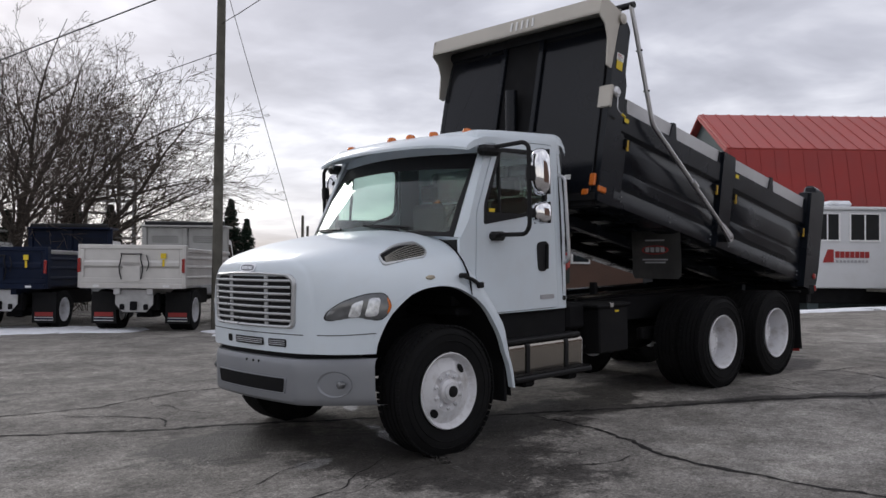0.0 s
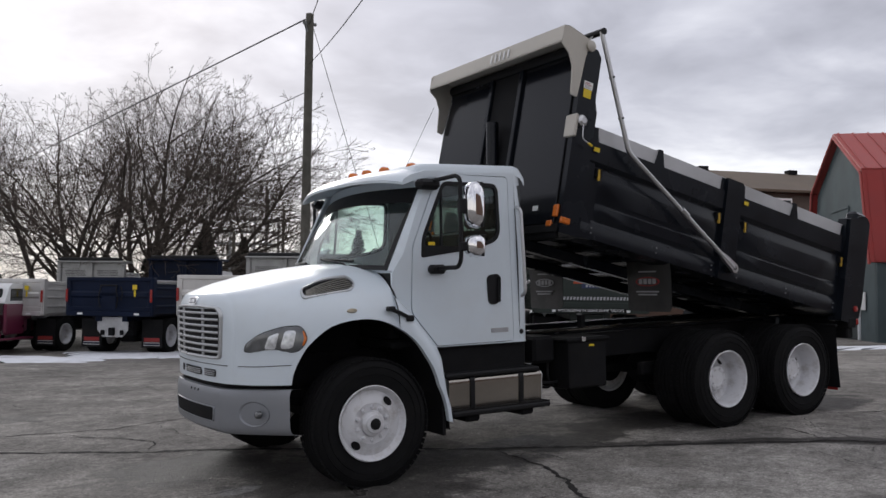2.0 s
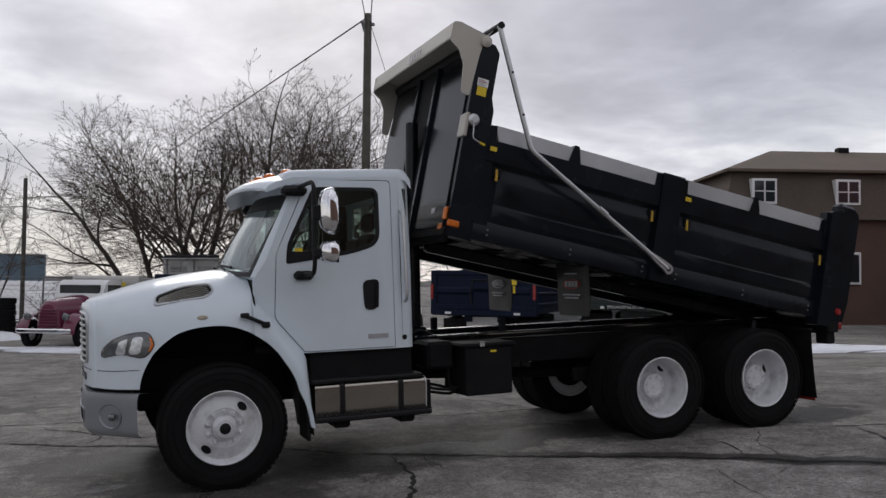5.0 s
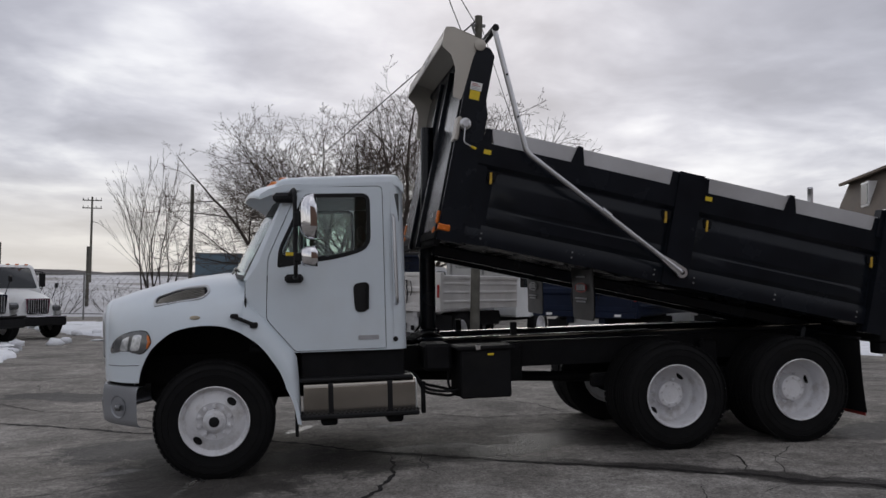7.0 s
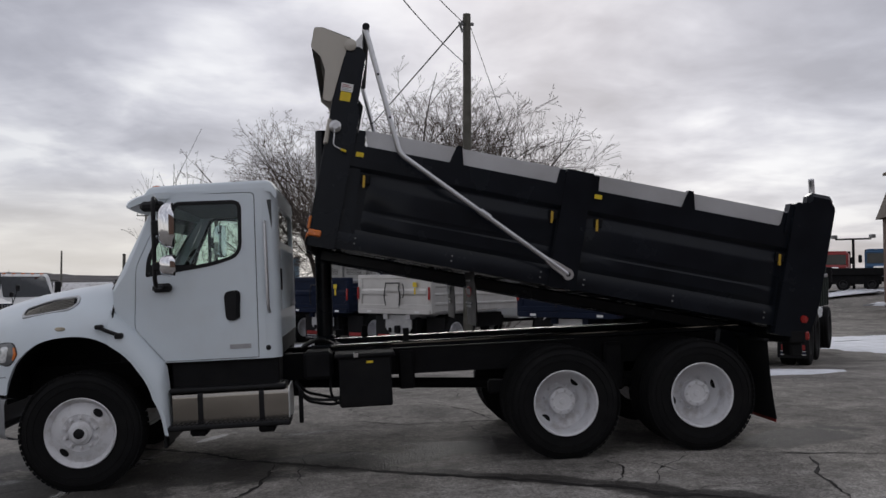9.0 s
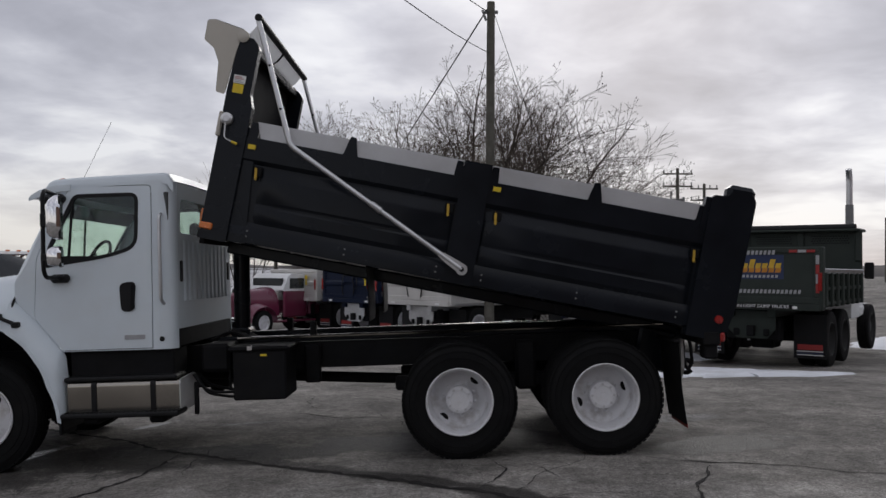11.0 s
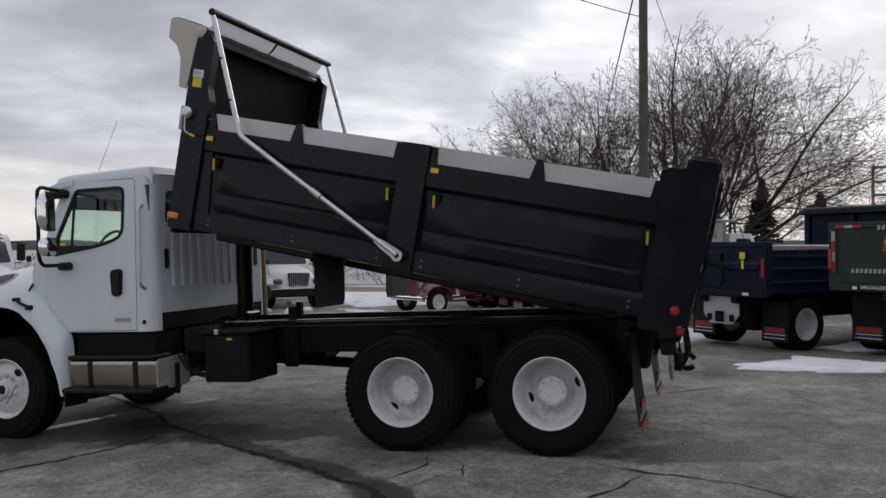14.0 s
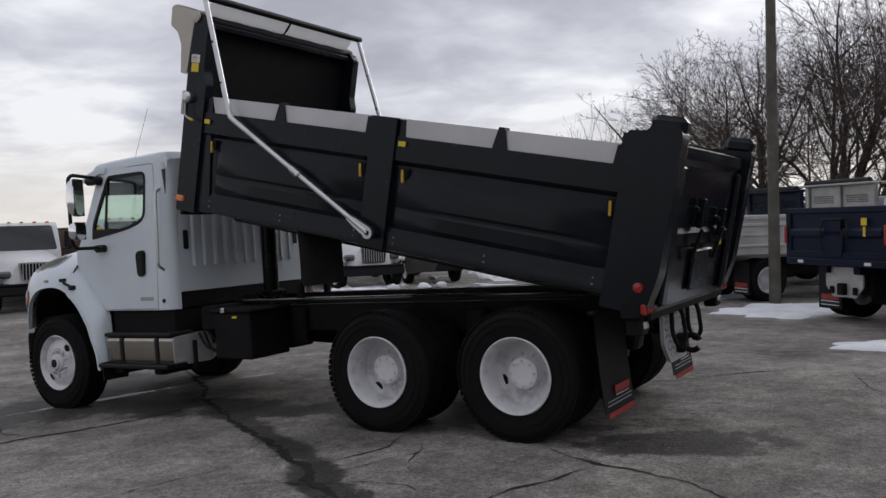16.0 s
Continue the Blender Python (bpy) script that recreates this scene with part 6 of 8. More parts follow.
    squash.inputs["Scale"].default_value = (1.0, 1.9, 1.0)
    squash.inputs["Rotation"].default_value = (0, 0, 0.5)
    link(co.outputs["Object"], squash.inputs["Vector"])
    link(squash.outputs["Vector"], pits.inputs["Vector"])
    chips = maths("MULTIPLY", span(maths("ADD", pits.outputs["Distance"], maths("MULTIPLY", noise_tex(40.0, 3), 0.25)), 0.34, 0.24), span(noise_tex(1.3, 5), 0.47, 0.60, 0.85))
    colour = mix(chips, colour, (0.045, 0.040, 0.036))
    # grit
    grit = span(noise_tex(17.0, 4, 0.7), 0.66, 0.74, 0.5)
    colour = mix(grit, colour, (0.36, 0.35, 0.33))
    dark = span(noise_tex(9.0, 5, 0.75), 0.64, 0.72, 0.6)
    colour = mix(dark, colour, (0.06, 0.057, 0.054))
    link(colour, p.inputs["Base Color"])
    wet = maths("SUBTRACT", 0.86, maths("MULTIPLY", stains, 0.30))
    pool = union([(0.05, -0.5, 1.35, 0.10, 73), (0.75, 1.2, 0.45, 0.08, 60)])
    link(maths("SUBTRACT", wet, maths("MULTIPLY", pool, 0.45)), p.inputs["Roughness"])
    link(maths("ADD", 0.10, maths("MULTIPLY", pool, 0.6)), p.inputs["Specular IOR Level"])
    return m


ASPHALT = asphalt()
TAR = material("crack_filling", (0.030, 0.028, 0.027), 0.85, vary=0.3, scale=5.0, bump=0.4, shine=0.15)


def spaced(a, b, n, far):
    return [a - d for d in far[::-1]] + list(np.linspace(a, b, n)) + [b + d for d in far]


def lay_ground(step):
    bm = B()
    gx = spaced(-24, 36, step, [6, 16, 40, 100, 300, 900, 2500])
    gy = spaced(-24, 36, step, [6, 16, 40, 100, 300, 900, 2500])
    quad_grid(bm, [[(x, y, ground_height(x, y)) for x in gx] for y in gy])
    return tidy(bm)


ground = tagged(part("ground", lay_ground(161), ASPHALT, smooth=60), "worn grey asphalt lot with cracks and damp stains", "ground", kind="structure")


def crack(points, width, seed, label="dark irregular crack in the asphalt"):
    """A ragged dark strip along a line on the ground."""
    rnd = random.Random(seed)
    line = []
    pts = [Vector((*p, 0)) for p in points]
    for a, b in zip(pts, pts[1:]):
        n = max(2, int((b - a).length / 0.07))
        line += [a.lerp(b, k / n) for k in range(n)]
    line.append(pts[-1])
    bm = B()
    rows = []
    drift = 0.0
    for i, p in enumerate(line):
        d = (line[min(i + 1, len(line) - 1)] - line[max(i - 1, 0)]).normalized()
        s = Vector((-d.y, d.x, 0))
        drift = 0.86 * drift + rnd.uniform(-0.024, 0.024)
        q = p + s * drift
        ends = min(1, min(i, len(line) - 1 - i) / 6 + 0.15)
        w = 0.72 * width * ends * rnd.uniform(0.30, 1.45)
        row = []
        for k in (-1, 0, 1):
            v = q + s * w * k * rnd.uniform(0.6, 1.3)
            row.append((v.x, v.y, ground_height(v.x, v.y) + (0.005 if k else 0.0055)))
        rows.append(row)
    quad_grid(bm, rows)
    return part("crack", tidy(bm), TAR, ground, label)


crack([(-2.6, 3.55), (-1.9, 3.44), (-1.1, 3.2), (-0.6, 3.45), (0.05, 3.5), (0.8, 3.35)], 0.02, 1)
crack([(-3.2, 2.9), (-2.34, 2.43), (-1.78, 2.1), (-1.14, 1.63), (-0.26, 1.17), (0.7, 0.4), (1.4, -0.2)], 0.045, 2)
crack([(-1.12, 1.62), (-0.88, 2.14), (-1.21, 2.61), (-1.72, 3.14)], 0.014, 3)
crack([(1.26, -0.18), (2.11, -0.66), (2.93, -1.2), (3.74, -1.72), (4.4, -2.12), (4.85, -2.55), (5.4, -2.9), (6.0, -3.1), (7.0, -3.6)], 0.055, 4)
crack([(1.6, -0.4), (1.56, -0.98), (1.54, -1.4), (1.36, -1.87), (1.12, -2.25), (1.04, -2.8), (1.06, -3.4), (1.15, -4.1)], 0.03, 5)
crack([(4.62, -1.15), (4.72, -1.48), (4.58, -1.88), (4.45, -2.1)], 0.016, 6)
crack([(5.94, -3.05), (6.08, -2.5), (6.18, -2.2), (6.31, -1.87), (6.38, -1.6), (6.48, -1.42)], 0.022, 7)
crack([(5.99, -1.14), (6.25, -1.31), (6.48, -1.42), (6.86, -1.53), (7.2, -1.72), (7.5, -1.93), (8.1, -2.1), (9.0, -2.6)], 0.018, 8)
crack([(5.4, 1.5), (5.89, 1.77), (6.33, 2.12), (6.7, 2.59), (7.1, 2.95)], 0.018, 9)
crack([(5.4, 3.4), (5.79, 3.75), (6.11, 4.18), (6.81, 4.47), (8.0, 4.6)], 0.018, 10)
crack([(0.35, -2.0), (0.75, -2.15), (0.95, -2.1)], 0.022, 11)
crack([(2.2, 1.9), (3.0, 1.4), (3.9, 1.3), (4.8, 0.9)], 0.02, 12)
crack([(-4.5, 4.8), (-3.4, 4.4), (-2.6, 3.6)], 0.025, 13)
crack([(3.3, 3.2), (3.9, 2.2), (4.1, 1.3)], 0.016, 14)
rc = random.Random(77)
for k in range(46):            # hairline cracks across the lot
    x, y = rc.uniform(-5, 9), rc.uniform(-4.5, 6.0)
    a = rc.choice((-0.55, -0.5, 1.1, 2.2)) + rc.uniform(-0.4, 0.4)
    line = [(x, y)]
    for j in range(rc.randint(3, 6)):
        a += rc.uniform(-0.5, 0.5)
        x, y = x + 0.32 * math.cos(a), y + 0.32 * math.sin(a)
        line.append((x, y))
    crack(line, 0.0075, 200 + k)


def snow(points, seed, high=0.05, rough=0.35):
    """A low ragged sheet of old snow within an outline."""
    rnd = random.Random(seed)
    ring = []
    pts = [Vector((*p, 0)) for p in points]
    for a, b in zip(pts, pts[1:] + pts[:1]):
        n = max(2, int((b - a).length / 0.25))
        for k in range(n):
            q = a.lerp(b, k / n)
            ring.append(q + Vector((rnd.uniform(-rough, rough), rnd.uniform(-rough, rough), 0)) * 0.6)
    c = sum(ring, Vector()) / len(ring)
    bm = B()
    prev = None
    for s, h in ((1.0, -0.02), (0.97, 0.55), (0.85, 0.9), (0.6, 1.0), (0.3, 1.05)):
        cur = []
        for q in ring:
            v = c + (q - c) * s
            cur.append(bm.verts.new((v.x, v.y, ground_height(v.x, v.y) + high * h * rnd.uniform(0.88, 1.12))))
        if prev:
            for i in range(len(cur)):
                bm.faces.new((prev[i], prev[(i + 1) % len(cur)], cur[(i + 1) % len(cur)], cur[i]))
        prev = cur
    bm.faces.new(prev)
    return tagged(part("snow_patch", tidy(bm), SNOW, smooth=60), "patch of old trampled snow on the asphalt", "snow", group="snow patches")


snow([(7.3, 5.4), (8.2, 7.2), (9.4, 6.3), (10.6, 4.9), (10.0, 4.6), (8.4, 4.7)], 1)
snow([(8.6, 9.2), (9.5, 10.9), (10.2, 10.0), (9.3, 8.8)], 2)
snow([(4.5, 10.1), (4.7, 12.1), (6.2, 12.8), (7.2, 12.0), (6.0, 9.6)], 3)
snow([(7.3, 5.1), (7.8, 6.0), (8.9, 6.4), (8.0, 4.9)], 4)
snow([(0.2, 14.2), (2.1, 13.9), (3.4, 13.0), (4.4, 13.8), (3.0, 17.5), (0.8, 17.5)], 5)
snow([(-5.2, 17.6), (-2.7, 15.4), (-1.2, 13.8), (0.4, 13.0), (0.9, 14.0), (-1.5, 17.4)], 6)
snow([(-10.0, 26.5), (-6.5, 20.8), (-4.9, 19.0), (-3.0, 21.0), (-4.5, 28.0)], 7, 0.12)
snow([(-7.4, 15.1), (-6.6, 16.2), (-5.3, 11.0), (-4.9, 8.6), (-5.6, 8.8), (-6.6, 12.0)], 8, 0.10)
snow([(15.0, 8.2), (22.0, 3.0), (26.0, -1.5), (27.0, 0.5), (24.0, 7.0), (19.0, 12.0)], 9, 0.06)
snow([(14.4, 13.2), (17.2, 17.2), (21.0, 18.6), (25.0, 19.0), (22.5, 16.6), (18.4, 14.0), (15.4, 11.0)], 10, 0.08)
snow([(29.0, 39.0), (33.0, 42.4), (37.0, 39.6), (40.0, 36.0), (37.5, 37.0), (33.0, 40.2)], 12, 0.16)
snow([(30.2, 35.4), (31.2, 36.2), (34.0, 34.0), (33.4, 33.2)], 13, 0.10)
snow([(-6.8, 11.2), (-6.4, 13.2), (-5.9, 13.0), (-6.1, 11.0)], 11, 0.16)
rs = random.Random(5)
for k in range(26):              # lumps thrown up by a plough
    x, y = rs.uniform(-7.6, -5.4), rs.uniform(9.5, 16.5)
    if k > 16:
        x, y = rs.uniform(-9, -4), rs.uniform(19.5, 25)
    bm = B()
    bmesh.ops.create_icosphere(bm, subdivisions=2, radius=rs.uniform(0.08, 0.22))
    for v in bm.verts:
        v.co *= rs.uniform(0.75, 1.2)
        v.co.z *= 0.7
    o = tagged(part("snow_lump", bm, SNOW, smooth=60), "lump of ploughed snow on the asphalt", "snow", group="snow lumps")
    o.matrix_basis = Matrix.Translation((x, y, ground_height(x, y) + 0.04))

# unseen plain long wall added behind the camera, to darken the truck's reflections
tagged(part("wall_south", boxes((3.0, 75.0, -27.4, -27.0, -0.5, 9.5), bevel=0.02), BROWN_WALL), "plain dark wall, unseen, added to darken reflections", "wall", kind="structure")

# snow-covered field, brush and low hills beyond the lot
bm = B()
quad_grid(bm, [[(x, y, 0.012 * (y - 33) + 0.35 * math.sin(x * 0.13) * math.sin(y * 0.08) + 0.04) for x in np.linspace(-150, 4, 60)] for y in np.linspace(33, 190, 40)])
tagged(part("snowy_field", tidy(bm), material("field_with_snow", (0.50, 0.50, 0.52), 0.9, vary=0.2, scale=0.05, dirt=(0.11, 0.085, 0.055), dirt_amount=1.0, dirt_scale=0.09), smooth=60), "rough field half covered with thin snow", "field", kind="structure")
for seed, dist, top, x0, x1 in ((1, 420, 11, -640, -60), (2, 520, 9, -200, 320), (3, 300, 5.0, -330, 140), (4, 230, 8.5, 75, 420)):
    bm = B()
    rows = [[], [], []]
    for x in np.linspace(x0, x1, 120):
        fade = min(1, (x - x0) / 60, (x1 - x) / 60)
        h = top * fade * (0.62 + 0.38 * noise.noise(Vector((x * 0.012, seed * 7.0, 0)))) + 0.9 * noise.noise(Vector((x * 0.22, seed, 3)))
        rows[0].append((x, dist, -1)), rows[1].append((x, dist + 20, max(-0.5, h * 0.8))), rows[2].append((x, dist + 70, max(-0.5, h)))
    quad_grid(bm, rows)
    tagged(part("far_hill", tidy(bm), HILL, smooth=60), "low dark wooded hill on the horizon", "hill", kind="structure")

# ---------------------------------------------------------------- poles, wires
pole = tagged(part("utility_pole", tidy(tube(B(), [(5.24, 12.4, -0.4), (5.24, 12.4, 8.55)], 0.1, 14, radii=[0.125, 0.098])), TIMBER), "weathered grey-brown timber utility pole", "pole")
part("insulator", boxes((5.06, 5.42, 12.36, 12.44, 8.26, 8.34), bevel=0.02), GALV, pole)
part("bracket", tidy(tube(B(), [(5.12, 12.28, 8.05), (5.02, 12.22, 8.30)], 0.03, 8)), GALV, pole)


def wire(a, b, sag, r=0.012, label="sagging overhead cable", name="overhead_wire"):
    a, b = Vector(a), Vector(b)
    bm = B()
    tube(bm, [a.lerp(b, t) - Vector((0, 0, sag * 4 * t * (1 - t))) for t in np.linspace(0, 1, 18)], r, 5)
    return tagged(part(name, tidy(bm), WIRE), label, "cable", group="overhead wires")


wire((5.16, 12.5, 8.42), (0.14, 40.0, 6.84), 0.0, 0.020, "thick twisted service cable on the pole")
wire((5.20, 12.3, 7.25), (-2.4, -14.0, 7.25), 0.88, 0.010, "thin cable slung from the pole")
wire((5.20, 12.35, 8.27), (-4.0, -14.0, 8.27), 0.73, 0.011, "thin cable slung from the pole")
wire((5.24, 12.5, 6.6), (6.6, 40.0, 7.4), 0.0, 0.010, "thin cable slung from the pole")
wire((5.24, 12.4, 8.5), (8.15, 12.2, 0.0), 0.0, 0.008, "thin steel guy wire of the pole", "guy_wire")
for x, y, h, arms in ((-24.8, 108, 12.0, 2), (-40.7, 124.2, 6.5, 0), (-10.1, 39.8, 3.35, 0), (-3.8, 31.0, 5.95, 0), (-38, 90, 7.5, 0), (22.5, 60, 10.2, 2), (26.4, 66, 9.6, 2), (17.0, 52.0, 6.0, 0), (38.0, 57.7, 6.2, 0), (40.9, 61.2, 5.5, 0), (26, 80, 7.0, 1)):
    p = tagged(part("utility_pole", tidy(tube(B(), [(x, y, -0.3), (x, y, h)], 0.14, 10, radii=[0.17, 0.12] if y > 50 else [0.095, 0.08])), TIMBER), "distant timber utility pole with crossarms" if arms else "plain distant timber pole", "pole", group="distant poles")
    for k in range(arms):
        part("crossarm", boxes((x - 1.2, x + 1.2, y - 0.06, y + 0.06, h - 0.5 - 1.0 * k, h - 0.38 - 1.0 * k)), TIMBER, p)
        for dx in (-1.1, -0.5, 0.5, 1.1):
            part("insulator", tidy(tube(B(), [(x + dx, y, h - 0.38 - k), (x + dx, y, h - 0.12 - k)], 0.05, 6)), GALV, p)

# steel gantry of a substation
gantry = tagged(empty("substation_gantry", Matrix.Translation((19.2, 56.4, 0)) @ Matrix.Rotation(radians(-20), 4, "Z")), "grey steel lattice gantry of a substation", "gantry")
for x in (-2.7, -0.9, 0.9, 2.7):
    part("post", boxes((x - 0.09, x + 0.09, -0.09, 0.09, -0.2, 7.5 if abs(x) > 2 else 7.2)), GALV, gantry)
for z in (3.5, 4.4, 5.3, 6.2, 7.2):
    part("beam", boxes((-2.8, 2.8, -0.10, 0.10, z, z + 0.18)), GALV, gantry)
for x in (-1.8, 0.0, 1.8):
    for z in (5.48, 6.38, 7.38):
        part("insulator", tidy(tube(B(), [(x, 0, z), (x, 0, z + 0.55)], 0.07, 8)), GALV, gantry)
for x in (-2.7, 2.7):
    part("brace", tidy(tube(B(), [(x, 0, 3.5), (x + 1.5, 0, 6.2)], 0.05, 6)), GALV, gantry)
tagged(part("transformer", boxes((16.0, 18.2, 52, 54, 0, 2.6), (16.3, 17.9, 51.8, 52, 0.4, 2.2), bevel=0.1), GALV), "grey steel substation transformer", "transformer")


# ---------------------------------------------------------------- bare trees
class Twigs:
    """Collects tapered sticks and turns them into one mesh."""

    def __init__(self, sides):
        self.v, self.f, self.sides = [], [], sides

    def stick(self, pts, radii):
        base, n = len(self.v), self.sides
        side = None
        for i, p in enumerate(pts):
            d = (pts[min(i + 1, len(pts) - 1)] - pts[max(i - 1, 0)]).normalized()
            if side is None:
                side = d.orthogonal().normalized()
            side = (side - d * side.dot(d)).normalized()
            up = d.cross(side)
            for k in range(n):
                a = 2 * math.pi * k / n
                self.v.append(p + (side * math.cos(a) + up * math.sin(a)) * radii[i])
        for i in range(len(pts) - 1):
            for k in range(n):
                a, b = base + i * n + k, base + i * n + (k + 1) % n
                self.f.append((a, b, b + n, a + n))

    def mesh(self, name, mat):
        me = bpy.data.meshes.new(name)
        me.from_pydata([tuple(v) for v in self.v], [], self.f)
        me.materials.append(mat)
        me.polygons.foreach_set("use_smooth", [True] * len(me.polygons))
        return me


def grow(rnd, limbs, twigs, start, way, length, radius, level, last, angle, lift):
    """A limb that bends upwards, with side branches that grow shorter towards its tip."""
    n = max(3, min(12, int(length / 0.38)))
    pts, radii, ways = [start], [radius], [way]
    p, d = start.copy(), way.copy()
    wild = (0.085, 0.10, 0.12, 0.15, 0.18)[min(level, 4)]
    for i in range(n):
        d = (d + Vector((rnd.gauss(0, wild), rnd.gauss(0, wild), rnd.gauss(0, wild) + lift * (1.2 - d.z)))).normalized()
        p = p + d * (length / n)
        pts.append(p.copy())
        radii.append(max(0.0055, radius * (1 - 0.95 * ((i + 1) / n) ** 0.75)))
        ways.append(d.copy())
    (limbs if level <= 1 else twigs).stick(pts, radii)
    if level >= last:
        if rnd.random() < 0.22:          # buds and old seed pods at the tips
            q = pts[-1]
            twigs.stick([q, q + Vector((rnd.uniform(-0.03, 0.03), rnd.uniform(-0.03, 0.03), -0.07))], [0.013, 0.009])
        return
    count = max(2, int(length * (0.95, 1.60, 2.3, 2.9)[min(level, 3)] + rnd.random()))
    spin = rnd.uniform(0, 6.28)
    first = 0.24 if level == 0 else 0.14
    for k in range(count):
        f = first + (0.97 - first) * (k + rnd.random() * 0.7) / count
        i = min(n - 1, int(f * n))
        t = f * n - i
        q = pts[i].lerp(pts[i + 1], min(1, t))
        r = (radii[i] * (1 - t) + radii[i + 1] * t) * rnd.uniform(0.52, 0.72)
        spin += 2.4 + rnd.uniform(-0.6, 0.6)
        axis = ways[i + 1].orthogonal().normalized()
        axis.rotate(Matrix.Rotation(spin, 3, ways[i + 1]))
        w = ways[i + 1].copy()
        w.rotate(Matrix.Rotation(radians(rnd.uniform(0.75, 1.25) * angle), 3, axis))
        if w.z < -0.15:
            w.z *= 0.3
        size = length * (0.63 * (1 - f) + 0.13) * rnd.uniform(0.75, 1.25)
        grow(rnd, limbs, twigs, q, w.normalized(), max(0.12, size), max(0.007, r), level + 1, last, angle, lift * 0.8)


def bare_tree(name, seed, place, stems, length, radius, lean, last=4, angle=40.0, lift=0.05, label=""):
    """stems: how many limbs rise from the ground; lean: the tilt of the outermost, in degrees."""
    rnd = random.Random(seed)
    limbs, twigs = Twigs(7), Twigs(3)
    for k in range(stems):
        a = 2.4 * k + rnd.uniform(-0.3, 0.3)
        f = math.sqrt((k + 0.5) / stems)
        tilt = radians(lean * f)
        w = Vector((math.sin(tilt) * math.cos(a), math.sin(tilt) * math.sin(a), math.cos(tilt)))
        at = Vector((0.4 * f * math.cos(a), 0.4 * f * math.sin(a), -0.15))
        grow(rnd, limbs, twigs, at, w, length * rnd.uniform(0.86, 1.08), radius * rnd.uniform(0.65, 1.0), 0, last, angle, lift)
    root = new(name, limbs.mesh("trunk", BARK))
    crown = new("crown", twigs.mesh("crown", TWIG))
    crown.parent = root
    root.location = (place[0], place[1], ground_height(place[0], place[1]))
    return tagged(root, label, "tree")


bare_tree("bare_tree", 11, (5.1, 27.6), 14, 10.6, 0.19, 58, 4, 39, 0.004, label="wide leafless tree with many arching stems and fine twigs")
bare_tree("bare_tree", 29, (1.6, 25.8), 6, 9.1, 0.17, 37, 4, 43, 0.008, label="leafless tree with open crooked limbs")
bare_tree("bare_sapling", 41, (-5.3, 30.4), 9, 6.6, 0.055, 7, 2, 13, 0.02, label="clump of slender leafless saplings")
bare_tree("bare_shrub", 43, (-8.0, 36.0), 12, 1.9, 0.025, 55, 2, 40, 0.05, label="low leafless shrub in the brush")
shrub = [o for o in scene.objects if o.name.startswith("bare_shrub")][0]
rb = random.Random(8)
for k in range(16):
    x, y = rb.uniform(-34, 3), rb.uniform(31, 40)
    copy_thing(shrub, Matrix.Translation((x, y, -0.1)) @ Matrix.Rotation(rb.uniform(0, 6), 4, "Z") @ Matrix.Scale(rb.uniform(0.7, 1.5), 4))


for k in range(9):
    x, y = -1.5 + 1.25 * k, 25.6 + rb.uniform(-1, 1.4)
    copy_thing(shrub, Matrix.Translation((x, y, -0.1)) @ Matrix.Rotation(rb.uniform(0, 6), 4, "Z") @ Matrix.Scale(rb.uniform(0.9, 1.3), 4))


def conifer(place, high, seed):
    rnd = random.Random(seed)
    trunk = new("conifer", finish("trunk", tidy(tube(B(), [(0, 0, -0.1), (0, 0, high)], 0.1, 8, radii=[0.11, 0.02])), BARK))
    v, f = [], []
    for k in range(int(high * 95)):
        t = rnd.random() ** 0.8
        z = 0.25 + (high - 0.25) * t
        r = (high * 0.24) * (1 - t) ** 0.8 * rnd.uniform(0.75, 1.1) + 0.08
        a = rnd.uniform(0, 2 * math.pi)
        d = Vector((math.cos(a), math.sin(a), rnd.uniform(-0.35, 0.1)))
        s = Vector((-math.sin(a), math.cos(a), 0))
        for i in range(5):
            f0 = i / 5
            c = Vector((0, 0, z)) + d * r * (0.25 + 0.75 * f0)
            w = 0.16 * (1.15 - f0)
            o = d * r * 0.30
            b = len(v)
            lift = Vector((0, 0, rnd.uniform(-0.05, 0.05)))
            v += [c - s * w + lift, c + o * 0.9 + lift * 2, c + s * w - lift, c - Vector((0, 0, 0.07))]
            f += [(b, b + 1, b + 2), (b, b + 3, b + 1), (b + 2, b + 1, b + 3)]
    me = bpy.data.meshes.new("crown")
    me.from_pydata([tuple(p) for p in v], [], f)
    me.materials.append(NEEDLES)
    c = new("crown", me)
    c.parent = trunk
    trunk.location = (*place, ground_height(*place))
    return tagged(trunk, "dark green spruce with a ragged outline", "tree", group="spruces")


for place, high, seed in (((8.5, 31.0), 4.9, 1), ((11.0, 33.0), 4.4, 2), ((17.4, 33.5), 5.1, 3), ((6.6, 33.0), 3.9, 4), ((19.2, 35.0), 4.2, 5)):
    conifer(place, high, seed)

# chain-link fence along the brush
fence = tagged(empty("fence", Matrix.Translation((0, 0, 0))), "thin chain-link fence on steel posts", "fence")
for k in range(18):
    part("post", tidy(tube(B(), [(-42 + 2.6 * k, 30.6, -0.2), (-42 + 2.6 * k, 30.6, 1.9)], 0.035, 8)), GALV, fence)
for z in (1.85, 0.12):
    part("rail", tidy(tube(B(), [(-42, 30.6, z), (2.2, 30.6, z)], 0.02, 6)), GALV, fence)
mesh_wires = Twigs(3)
